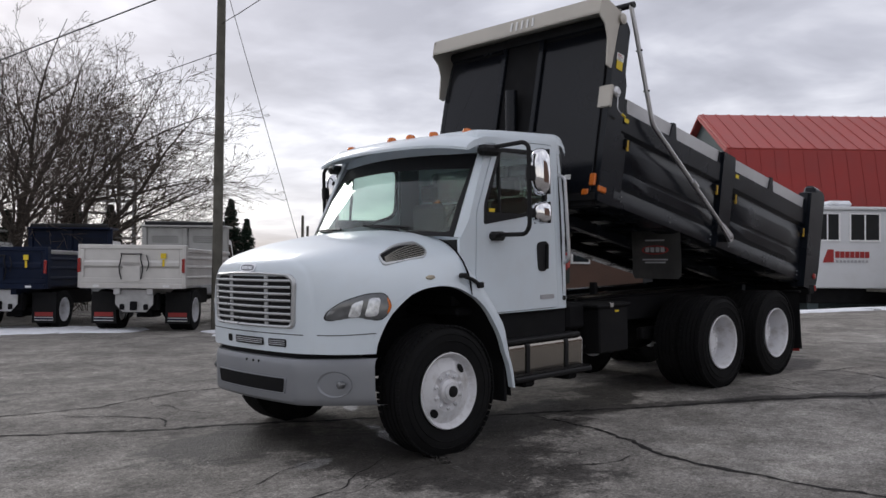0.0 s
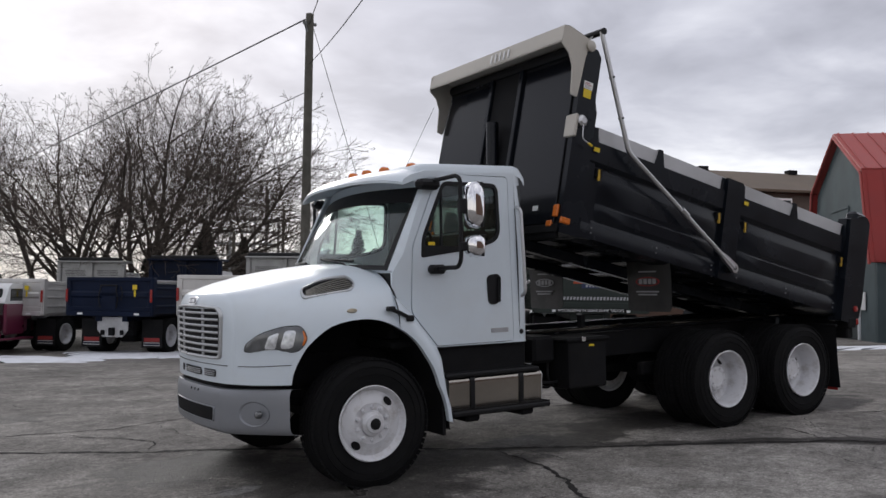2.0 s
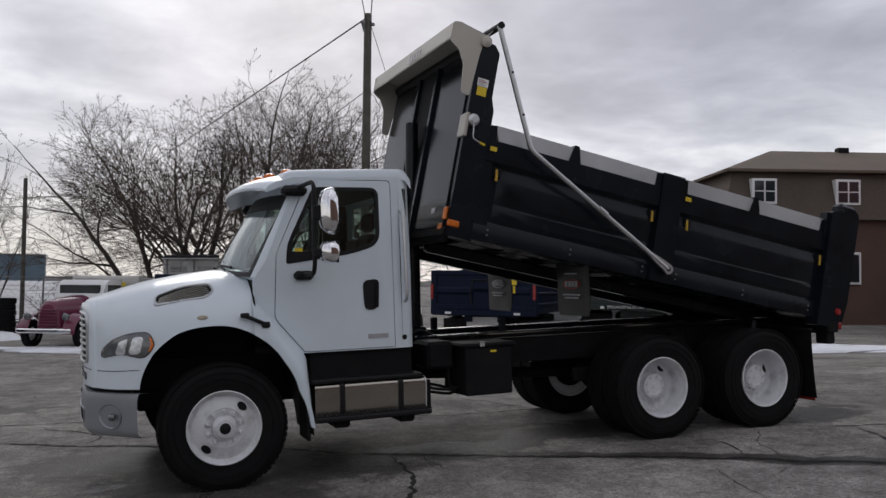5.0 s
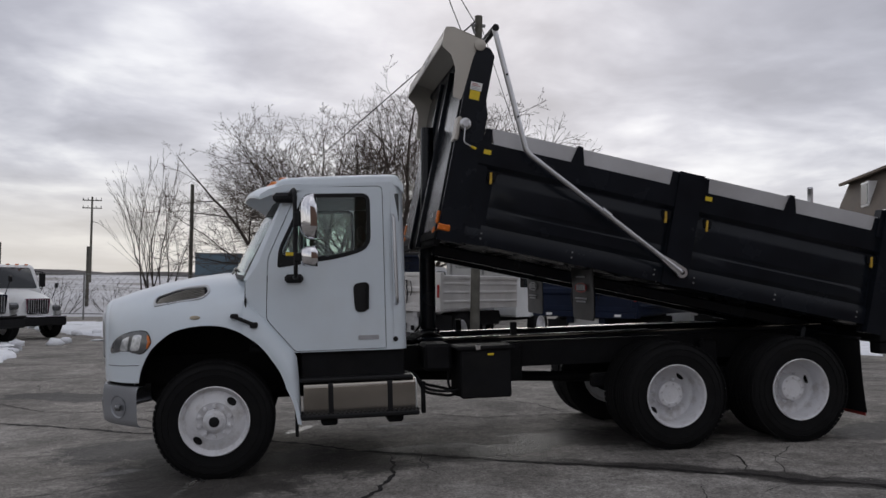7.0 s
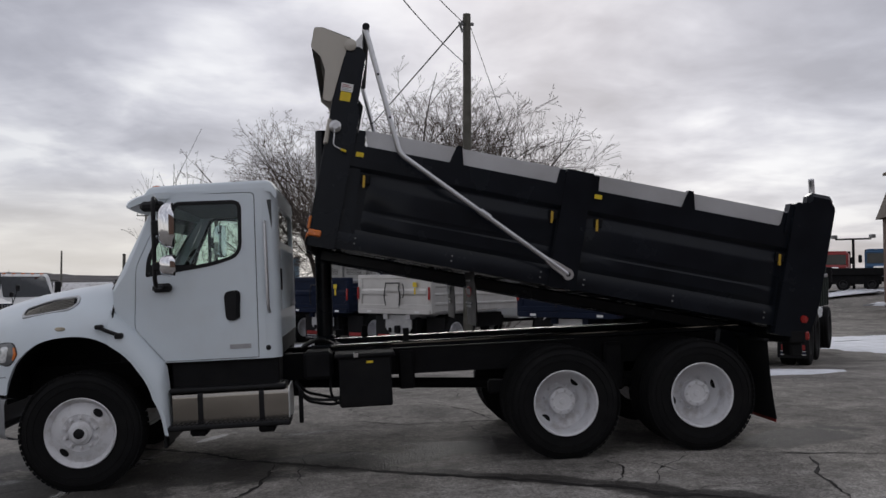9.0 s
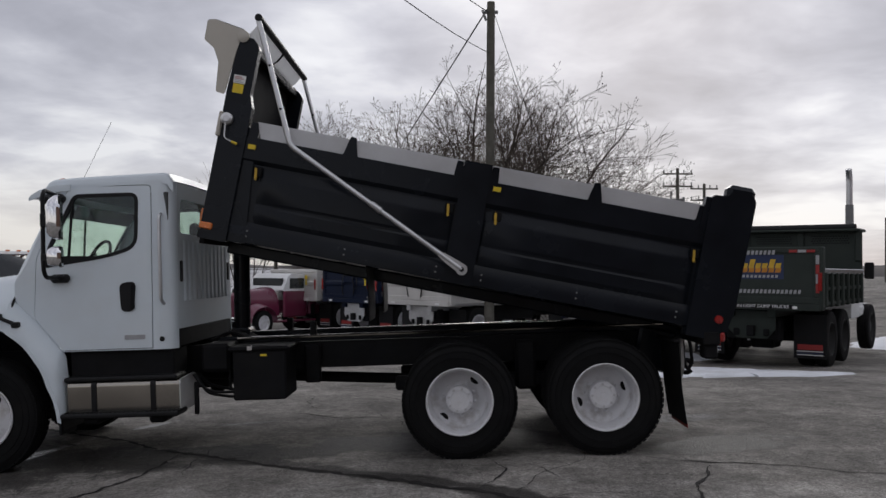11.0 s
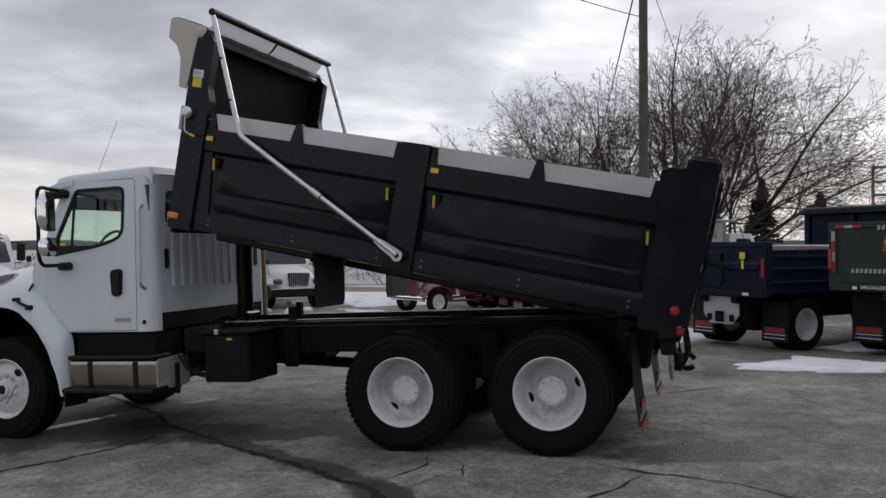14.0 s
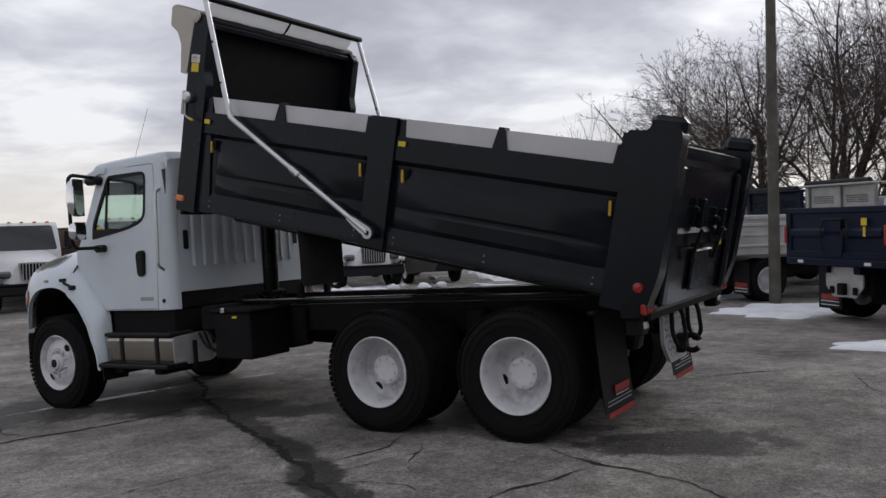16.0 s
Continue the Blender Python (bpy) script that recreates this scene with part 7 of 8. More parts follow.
for k in range(int(44 / 0.28)):
    x = -42 + 0.28 * k
    mesh_wires.stick([Vector((x, 30.6, 0.1)), Vector((x + 1.75, 30.6, 1.85))], [0.004, 0.004])
    mesh_wires.stick([Vector((x + 1.75, 30.6, 0.1)), Vector((x, 30.6, 1.85))], [0.004, 0.004])
net = new("wire_net", mesh_wires.mesh("wire_net", GALV))
net.parent = fence
tagged(net, kind="stuff")

# ---------------------------------------------------------------- parked trucks
def small_tyre(r, half, seg=36):
    bm = B()
    rr = r * 0.60
    prof = [(rr, -half * 0.8), (rr + 0.02, -half * 0.95), (r * 0.85, -half * 1.03), (r * 0.96, -half * 0.92), (r, -half * 0.7)]
    for g in (-0.3, 0.3):
        prof += [(r, half * (g - 0.1)), (r - 0.012, half * (g - 0.06)), (r - 0.012, half * (g + 0.06)), (r, half * (g + 0.1))]
    prof += [(a, -b) for a, b in prof[4::-1]]
    return lathe(bm, prof + [prof[0]], seg, caps=False)


def small_rim(r, half, dish):
    rr = r * 0.60
    bm = lathe(B(), [(rr, half * 0.85), (rr + 0.008, -half * 0.9), (rr - 0.012, -half * 0.95), (rr - 0.03, -half * 0.6 + dish), (rr * 0.75, -half * 0.5 + dish), (rr * 0.45, -half * 0.6 + dish), (rr * 0.38, -half * 0.9 + dish), (0, -half * 0.95 + dish)], 32, caps=False)
    return bm


def add_wheel(parent, x, y, r, half, side, dish, store):
    """A wheel under a parked vehicle; side -1 looks towards -y."""
    key = (round(r, 3), round(dish, 3))
    m = Matrix.Translation((x, y, r)) @ Matrix.Rotation(math.pi if side > 0 else 0, 4, "Z")
    if key not in store:
        tyre = part("wheel", small_tyre(r, half), RUBBER, parent)
        rim = part("rim", small_rim(r, half, dish), RIM, tyre)
        store[key] = tyre
        tyre.matrix_basis = m
    else:
        tyre = again(store[key], parent, m)
        again(store[key].children[0], tyre, Matrix())
    return tyre


def marks(parent, x, y, z, wide, colour=True):
    """The printed foot of a mud flap: an unreadable mark and lines under it."""
    part("flap_print", boxes((x - 0.008, x - 0.002, y - wide * 0.42, y + wide * 0.42, z + 0.13, z + 0.23), bevel=0), RED_PRINT, parent)
    for k in range(3):
        part("flap_line", boxes((x - 0.008, x - 0.002, y - wide * 0.44, y + wide * 0.44, z + 0.03 + 0.033 * k, z + 0.045 + 0.033 * k), bevel=0), PRINT_BLUE if k == 1 else PALE, parent)


def light_dump_truck(place, turn, paint, label, wheel_r=0.48, wide=1.17, floor=1.06, high=0.93, long=4.1, guard=None, cab_paint=None, plate=None, big=False):
    """A parked dump truck seen from behind: x runs forwards from its tailgate."""
    guard = guard or paint
    plate = plate or PLATE
    cab_paint = cab_paint or WHITE_DULL
    x0, y0 = place
    root = empty("parked_dump_truck", Matrix.Translation((x0, y0, ground_height(x0, y0))) @ Matrix.Rotation(radians(turn), 4, "Z"))
    tagged(root, label, "truck", group="row of parked dump trucks")
    store = {}
    # chassis
    part("chassis", boxes((0.25, long + 2.9, -0.42, -0.32, 0.62, 0.85), (0.25, long + 2.9, 0.32, 0.42, 0.62, 0.85), (0.3, 0.5, -0.5, 0.5, 0.5, 0.9), (0.9, 1.5, -0.2, 0.2, 0.3, 0.6), (1.6, long, -0.6, 0.6, 0.55, 0.95), bevel=0.02), CHASSIS, root)
    axle = 1.15
    part("axle", tidy(tube(B(), [(axle, -0.8, wheel_r), (axle, 0.8, wheel_r)], 0.08, 10)), CHASSIS, root)
    for side in (-1, 1):
        add_wheel(root, axle, side * (wide - 0.16), wheel_r, 0.13, side, 0.16, store)
        add_wheel(root, axle, side * (wide - 0.46), wheel_r, 0.13, side, 0.16, store)
        add_wheel(root, long + 1.75, side * (wide - 0.22), wheel_r, 0.13, side, 0.03, store)
        if big:
            add_wheel(root, axle + 2 * wheel_r + 0.18, side * (wide - 0.16), wheel_r, 0.13, side, 0.16, store)
    # body
    body = part("dump_body", boxes((0.06, long, -wide + 0.05, wide - 0.05, floor, floor + 0.07), (0.1, long, -0.45, -0.3, floor - 0.2, floor), (0.1, long, 0.3, 0.45, floor - 0.2, floor), bevel=0.01), paint if paint is not STEEL_BODY else ALU, root)
    gate = part("tailgate", boxes((0.0, 0.06, -wide, wide, floor + 0.06, floor + high), bevel=0.01), paint, root)
    part("gate_rim", boxes((-0.03, 0.0, -wide, wide, floor + high - 0.10, floor + high), (-0.03, 0.0, -wide, wide, floor + 0.06, floor + 0.18), (-0.03, 0.0, -wide, -wide + 0.10, floor + 0.18, floor + high - 0.1), (-0.03, 0.0, wide - 0.10, wide, floor + 0.18, floor + high - 0.1), bevel=0.012), paint, gate)
    bm = B()
    quad_grid(bm, [[(x, y, z) for y in (-wide + 0.1, wide - 0.1)] for x, z in ((0.0, floor + 0.40), (-0.045, floor + 0.45), (-0.045, floor + 0.53), (0.0, floor + 0.58))])
    part("gate_rib", tidy(bm), paint, gate)
    part("tail_beam", boxes((-0.05, 0.10, -wide, wide, floor - 0.06, floor + 0.06), bevel=0.012), paint, root)
    for side in (-1, 1):
        side_high = 0.62 if big else high - 0.14
        wall = part("side_wall", boxes((0.02, long, *sorted((side * (wide - 0.05), side * wide)), floor, floor + side_high), bevel=0.01), paint, root)
        for k in range(8 if big else 0):
            part("side_stake", boxes((0.2 + 0.5 * k, 0.28 + 0.5 * k, *sorted((side * wide, side * (wide + 0.07))), floor, floor + side_high), bevel=0.015), paint, wall)
        for z in ((0.03, 0.30) if big else (0.16, 0.40, 0.62)):
            part("side_rib", boxes((0.15, long - 0.05, *sorted((side * wide, side * (wide + 0.03))), floor + z, floor + z + 0.07), bevel=0.02), paint, wall)
        part("top_rail", boxes((0.02, long, *sorted((side * (wide - 0.06), side * (wide + 0.035))), floor + side_high - 0.02, floor + side_high + 0.08), bevel=0.015), ALU if paint is not STEEL_BODY else paint, wall)
        part("corner_post", boxes((-0.02, 0.16, *sorted((side * (wide - 0.02), side * (wide + 0.05))), floor - 0.05, floor + high), bevel=0.015), paint, wall)
        part("tail_lamp", boxes((-0.065, -0.045, *sorted((side * (wide - 0.03), side * (wide + 0.04))), floor + 0.30, floor + 0.62), bevel=0.01), RED_LENS, wall)
        flap = part("mud_flap", boxes((0.62, 0.635, *sorted((side * (wide - 0.02), side * (wide - 0.60))), 0.17, floor - 0.15), bevel=0.003), FLAP, root)
        marks(flap, 0.62, side * (wide - 0.31), 0.20, 0.52)
        part("beam_lamp", boxes((-0.056, -0.05, *sorted((side * 0.72, side * 0.86)), floor - 0.03, floor + 0.02), bevel=0.0), PALE, root)
    # handles and straps on the gate
    bm = B()
    for y in (-0.22, 0.22):
        tube(bm, bend([(-0.05, y, floor + 0.72), (-0.09, y * 1.0, floor + 0.60), (-0.07, y * 1.25, floor + 0.40), (-0.06, y, floor + 0.15)], 0.1), 0.014, 6)
    tube(bm, [(-0.06, -0.24, floor + 0.72), (-0.06, 0.24, floor + 0.72)], 0.016, 6)
    tube(bm, bend([(-0.06, -0.34, floor + 0.70), (-0.10, -0.42, floor + 0.5), (-0.08, -0.36, floor + 0.34)], 0.08), 0.013, 6)
    part("gate_strap", tidy(bm), PLASTIC, gate)
    part("centre_plate", boxes((-0.045, -0.03, -0.20, 0.20, floor + 0.10, floor + 0.74), bevel=0.004), paint, gate)
    part("warning_label", boxes((-0.055, -0.046, -0.78, -0.66, floor + 0.62, floor + 0.74), bevel=0), YELLOW, gate)
    part("warning_label", boxes((-0.055, -0.046, -0.75, -0.70, floor + 0.44, floor + 0.60), bevel=0), YELLOW, gate)
    # hitch plate
    p = part("hitch_plate", tidy(prism(B(), [(-0.43, floor - 0.09), (0.43, floor - 0.09), (0.43, floor - 0.42), (0.27, floor - 0.60), (-0.27, floor - 0.60), (-0.43, floor - 0.42)], 0.18, 0.21, lambda u, y, v: (y, u, v))), plate, root, "bright hitch plate" if plate is PLATE else "dark hitch plate")
    part("receiver", boxes((0.08, 0.2, -0.07, 0.07, floor - 0.56, floor - 0.36), bevel=0.015), CHASSIS, p)
    for y in (-0.27, 0.27):
        part("d_ring", boxes((0.14, 0.18, y - 0.055, y + 0.055, floor - 0.55, floor - 0.42), bevel=0.02), CHASSIS, p)
    # cab guard, box and cab in front of the body
    top = floor + 1.62
    g = part("cab_guard", boxes((long - 0.06, long, -wide, wide, floor + (0.2 if big else high - 0.2), top - 0.06), bevel=0.01), guard, root)
    part("guard_roll", tidy(tube(B(), [(long - 0.15, -wide + 0.1, top - 0.02), (long - 0.15, wide - 0.1, top - 0.02)], 0.085, 12)), PLASTIC, g)
    part("guard_lip", boxes((long - 0.25, long + 0.45, -wide, wide, top - 0.10, top - 0.04), bevel=0.02), guard, g)
    for y in (-wide + 0.06, 0.0, wide - 0.06):
        part("guard_rib", boxes((long - 0.12, long - 0.06, y - 0.07, y + 0.07, floor + high - 0.2, top - 0.06), bevel=0.02), guard, g)
    bm = B()
    for y0_, y1_ in ((-wide + 0.25, -0.2), (0.2, wide - 0.25)):
        for i in range(int((y1_ - y0_) / 0.055)):
            for j in range(4):
                y = y0_ + 0.055 * i + 0.027 * (j % 2)
                z = floor + high + 0.18 + 0.05 * j
                box(bm, long - 0.066, long - 0.0615, y, y + 0.028, z, z + 0.026)
    tagged(part("perforation", tidy(bm), CHASSIS, g), kind="stuff")
    cab = part("cab", tidy(prism(B(), rounded([(long + 0.35, 0.75), (long + 1.75, 0.75), (long + 1.75, 1.45), (long + 1.60, 1.62), (long + 1.15, 2.28), (long + 0.45, 2.30), (long + 0.35, 2.2)], 0.06), -0.95, 0.95)), cab_paint, root)
    part("hood", boxes((long + 1.6, long + 2.75, -0.80, 0.80, 0.75, 1.42), bevel=0.12), cab_paint, cab)
    for side in (-1, 1):
        part("window", tidy(prism(B(), rounded([(long + 0.60, 1.62), (long + 1.45, 1.62), (long + 1.10, 2.15), (long + 0.60, 2.15)], 0.05), *sorted((side * 0.945, side * 0.958)))), DARK_GLASS, cab)
        part("fender", boxes((long + 1.25, long + 2.3, *sorted((side * 0.78, side * 1.02)), 0.72, 1.05), bevel=0.08), cab_paint, cab)
        part("mirror", boxes((long + 1.35, long + 1.42, *sorted((side * 1.05, side * 1.25)), 1.62, 2.0), bevel=0.02), PLASTIC, cab)
    part("rear_glass", boxes((long + 0.34, long + 0.352, -0.7, 0.7, 1.7, 2.12), bevel=0), DARK_GLASS, cab)
    return root


TURN_ROW = 47.0
blue = light_dump_truck((6.84, 8.76), TURN_ROW, NAVY, "dark blue dump truck with a black cab guard beside the pole", guard=NAVY)
steel = light_dump_truck((3.41, 12.93), TURN_ROW, STEEL_BODY, "bright stainless dump truck with a perforated cab guard", guard=GUARD_STEEL)
light_dump_truck((1.39, 15.83), TURN_ROW, NAVY, "dark blue dump truck with a low tailgate", guard=NAVY)
light_dump_truck((-0.75, 18.7), TURN_ROW, STEEL_BODY, "stainless dump truck at the end of the row", guard=GUARD_STEEL)
green = light_dump_truck((9.77, 7.05), 55, OLIVE, "heavy dark green dump truck with a painted tailgate", wheel_r=0.52, wide=1.24, floor=1.13, high=1.08, long=4.1, guard=OLIVE, plate=OLIVE, big=True)


# lettering and marks on the green tailgate: trade marks and numbers stay plain shapes
def text_on(parent, words, size, at, mat, turn=Matrix()):
    cu = bpy.data.curves.new("lettering", "FONT")
    cu.body, cu.size, cu.align_x, cu.align_y, cu.extrude = words, size, "CENTER", "CENTER", 0.002
    cu.materials.append(mat)
    o = new("lettering", cu)
    o.parent = parent
    o.matrix_basis = Matrix.Translation(at) @ Matrix.Rotation(radians(-90), 4, "Z") @ Matrix.Rotation(radians(90), 4, "X")
    return o


gate = [o for o in green.children if o.name.startswith("tailgate")][0]
for o in [c for c in gate.children if c.name.startswith(("gate_strap", "centre_plate", "warning_label", "gate_rib"))]:
    bpy.data.objects.remove(o)
F = 1.13


def slanted(name, y, wide, z0, z1, lean, mat, x=-0.012):
    """An upright block on the tailgate, leaning like italic print; y falls towards the right."""
    part(name, tidy(prism(B(), [(y, z0), (y - wide, z0), (y - wide - lean * (z1 - z0), z1), (y - lean * (z1 - z0), z1)], x, x + 0.006, lambda u, d, v: (d, u, v))), mat, gate)


# the trade mark: plain slanted shapes in its colours
part("brand_field", boxes((-0.005, -0.003, -0.62, 0.20, F + 0.50, F + 0.94), bevel=0), PRINT_BLUE, gate)
for z0, z1, mat in ((0.60, 0.72, PRINT_RED), (0.72, 0.80, PRINT_ORANGE), (0.80, 0.92, PRINT_YELLOW)):
    slanted("brand_shape", 0.34 + 0.25 * (0.92 - z1), 0.16 + 0.5 * (0.92 - z1), F + z0, F + z1, 0.35, mat)
for k in range(6):
    y = 0.12 - 0.118 * k
    for z0, z1, mat in ((0.62, 0.70, PRINT_ORANGE), (0.70, 0.86 if k in (1, 4) else 0.79, PRINT_YELLOW)):
        slanted("brand_bar", y, 0.092, F + z0, F + z1, 0.25, mat)
# unreadable or private lines stay bars
for row, z, h, w, mat in ((0, 0.525, 0.05, 0.33, GREY_PRINT), (1, 0.945, 0.075, 0.48, GREY_PRINT), (2, 0.24, 0.07, 0.92, GREY_PRINT)):
    n = int(w / 0.036)
    for k in range(n):
        y = w - 2 * w * (k + 0.5) / n - (0.2 if row == 0 else 0)
        slanted("print_bar", y + w / n * 0.62, w / n * 1.24, F + z, F + z + h, 0.2, mat, -0.034 if row == 1 else -0.012)
for side in (-1, 1):
    for k in range(4):
        part("reflector_tape", boxes((-0.036, -0.031, *sorted((side * 1.17, side * 1.23)), F + 0.26 + 0.17 * k, F + 0.42 + 0.17 * k), bevel=0), GREY_PRINT if k % 2 else RED_PRINT, gate)
    for k in range(3):
        part("reflector_tape", boxes((-0.036, -0.031, *sorted((side * (0.72 + 0.15 * k), side * (0.86 + 0.15 * k))), F + 0.98, F + 1.03), bevel=0), GREY_PRINT if k % 2 else RED_PRINT, gate)
pipe = part("exhaust_pipe", tidy(tube(B(), bend([(4.3, -0.95, 1.1), (4.3, -0.95, 3.85), (4.22, -0.95, 4.02)], 0.08), 0.065, 12)), ALU, green, "bright upright exhaust pipe")
part("heat_shield", tidy(tube(B(), [(4.3, -0.95, 1.6), (4.3, -0.95, 3.25)], 0.085, 12)), GALV, pipe)
for o in green.children_recursive:
    if o.name.startswith("rim"):
        o.data = o.data.copy()
        o.data.materials[0] = GUARD_DARK
beam = [o for o in green.children if o.name.startswith("tail_beam")][0]
part("slogan_frame", boxes((-0.058, -0.051, -0.78, 0.78, F - 0.035, F + 0.045), bevel=0), CHASSIS, beam)
text_on(beam, "SPECIALIZING IN LIGHT DUMP TRUCKS", 0.082, (-0.061, 0.0, F + 0.005), PALE)


# ---------------------------------------------------------------- white conventional trucks facing the lot
TRUCK_SCALE = 0.87


def white_truck(place, turn, label, body_paint=BLACK):
    """x runs forwards, the front bumper at the origin."""
    x0, y0 = place
    root = empty("parked_white_truck", Matrix.Translation((x0, y0, ground_height(x0, y0))) @ Matrix.Rotation(radians(turn), 4, "Z") @ Matrix.Scale(TRUCK_SCALE, 4))
    tagged(root, label, "truck", group="row of parked white trucks")
    store = {}
    part("bumper", boxes((-0.15, 0.0, -1.12, 1.12, 0.45, 0.74), bevel=0.05), PLASTIC, root)
    part("bumper_strip", boxes((-0.13, 0.012, -1.10, 1.10, 0.742, 0.79), bevel=0.015), CHROME, root)
    bm = B()
    rows = []
    for x, w, z in ((-0.10, 0.62, 1.38), (-0.25, 0.80, 1.47), (-0.6, 0.92, 1.56), (-1.1, 1.0, 1.64), (-1.45, 1.02, 1.70)):
        rows.append([(x, y * w, 0.78 + (z - 0.78) * max(0, 1 - abs(y) ** 4) ** 0.4) for y in np.linspace(-1, 1, 19)])
    vs = quad_grid(bm, rows)
    bm.faces.new(vs[0])
    hood_ = part("hood", tidy(bm), WHITE_DULL, root)
    grille_ = part("grille", tidy(prism(B(), rounded([(-0.40, 0.86), (0.40, 0.86), (0.46, 1.38), (-0.46, 1.38)], 0.06), -0.10, -0.03, lambda u, y, v: (y, u, v))), CHROME, root)
    part("grille_mesh", tidy(prism(B(), rounded([(-0.35, 0.90), (0.35, 0.90), (0.41, 1.34), (-0.41, 1.34)], 0.05), -0.05, -0.024, lambda u, y, v: (y, u, v))), CHASSIS, grille_)
    for k in range(9):
        y = -0.34 + 0.085 * k
        part("grille_bar", boxes((-0.03, -0.012, y - 0.012, y + 0.012, 0.90, 1.34), bevel=0.004), GRILLE, grille_)
    for side in (-1, 1):
        part("headlight", boxes((-0.30, -0.10, *sorted((side * 0.60, side * 0.98)), 0.95, 1.15), bevel=0.06), CLEAR_LENS, root)
        part("fender", boxes((-1.25, -0.18, *sorted((side * 0.72, side * 1.15)), 0.80, 1.12), bevel=0.14), WHITE_DULL, root)
        add_wheel(root, -0.72, side * 0.98, 0.50, 0.14, side, 0.03, store)
        mir = part("mirror", boxes((-1.75, -1.66, *sorted((side * 1.18, side * 1.42)), 1.75, 2.25), bevel=0.03), PLASTIC, root)
        part("mirror_arm", tidy(tube(B(), bend([(-1.75, side * 1.0, 2.30), (-1.7, side * 1.32, 2.28), (-1.7, side * 1.32, 1.70), (-1.75, side * 1.0, 1.68)], 0.05), 0.018, 6)), PLASTIC, mir)
        part("hood_mirror", boxes((-0.62, -0.55, *sorted((side * 1.0, side * 1.14)), 1.72, 1.90), bevel=0.03), PLASTIC, root)
        part("mirror_stalk", tidy(tube(B(), [(-0.66, side * 0.95, 1.3), (-0.58, side * 1.06, 1.75)], 0.012, 6)), PLASTIC, root)
    bm = B()
    prism(bm, rounded([(-1.40, 0.9), (-1.40, 1.68), (-1.78, 2.42), (-1.95, 2.52), (-3.0, 2.52), (-3.05, 0.9)], 0.06), -1.0, 1.0)
    cab_ = part("cab", tidy(bm), WHITE_DULL, root)
    part("windscreen", tidy(prism(B(), rounded([(-0.90, 0.0), (0.90, 0.0), (0.84, 0.80), (-0.84, 0.80)], 0.08), 0.0, 0.012, lambda u, y, v: (-1.40 - 0.455 * v - y, u, 1.70 + 0.89 * v - 0.0 + y))), DARK_GLASS, cab_)
    for k in range(5):
        part("roof_marker", boxes((-1.86, -1.74, -0.73 + 0.35 * k, -0.63 + 0.35 * k, 2.50, 2.55), bevel=0.02), AMBER, cab_)
    for side in (-1, 1):
        part("window", tidy(prism(B(), rounded([(-1.70, 1.72), (-2.75, 1.72), (-2.75, 2.32), (-1.95, 2.32)], 0.05), *sorted((side * 0.996, side * 1.008)))), DARK_GLASS, cab_)
    part("chassis", boxes((-7.5, -0.3, -0.42, 0.42, 0.55, 0.88), (-1.1, -0.12, -0.95, 0.95, 0.46, 0.8), bevel=0.03), CHASSIS, root)
    part("dump_body", boxes((-7.4, -3.3, -1.2, 1.2, 1.05, 2.3), bevel=0.03), body_paint, root)
    for side in (-1, 1):
        add_wheel(root, -5.9, side * 0.98, 0.50, 0.14, side, 0.16, store)
    return root


first = white_truck((-6.6, 17.9), -40, "white conventional truck with a chrome bumper in the snow")
for x, y, turn, size in ((-6.7, 14.4, -29, 1.09), (-10.6, 9.2, -24, 1.08), (-12.3, 6.9, -22, 1.08), (-13.6, 3.4, -20, 1.08), (-14.8, 0.0, -18, 1.08)):
    t = copy_thing(first, Matrix.Translation((x, y, ground_height(x, y))) @ Matrix.Rotation(radians(turn), 4, "Z") @ Matrix.Scale(size, 4))
    tagged(t, "white conventional truck with a dark bumper in the parked row")
    for o in t.children:
        if o.name.startswith(("bumper_strip", "dump_body")):
            o.data = o.data.copy()
            o.data.materials[0] = PLASTIC if o.name.startswith("bumper") else BROWN_WALL

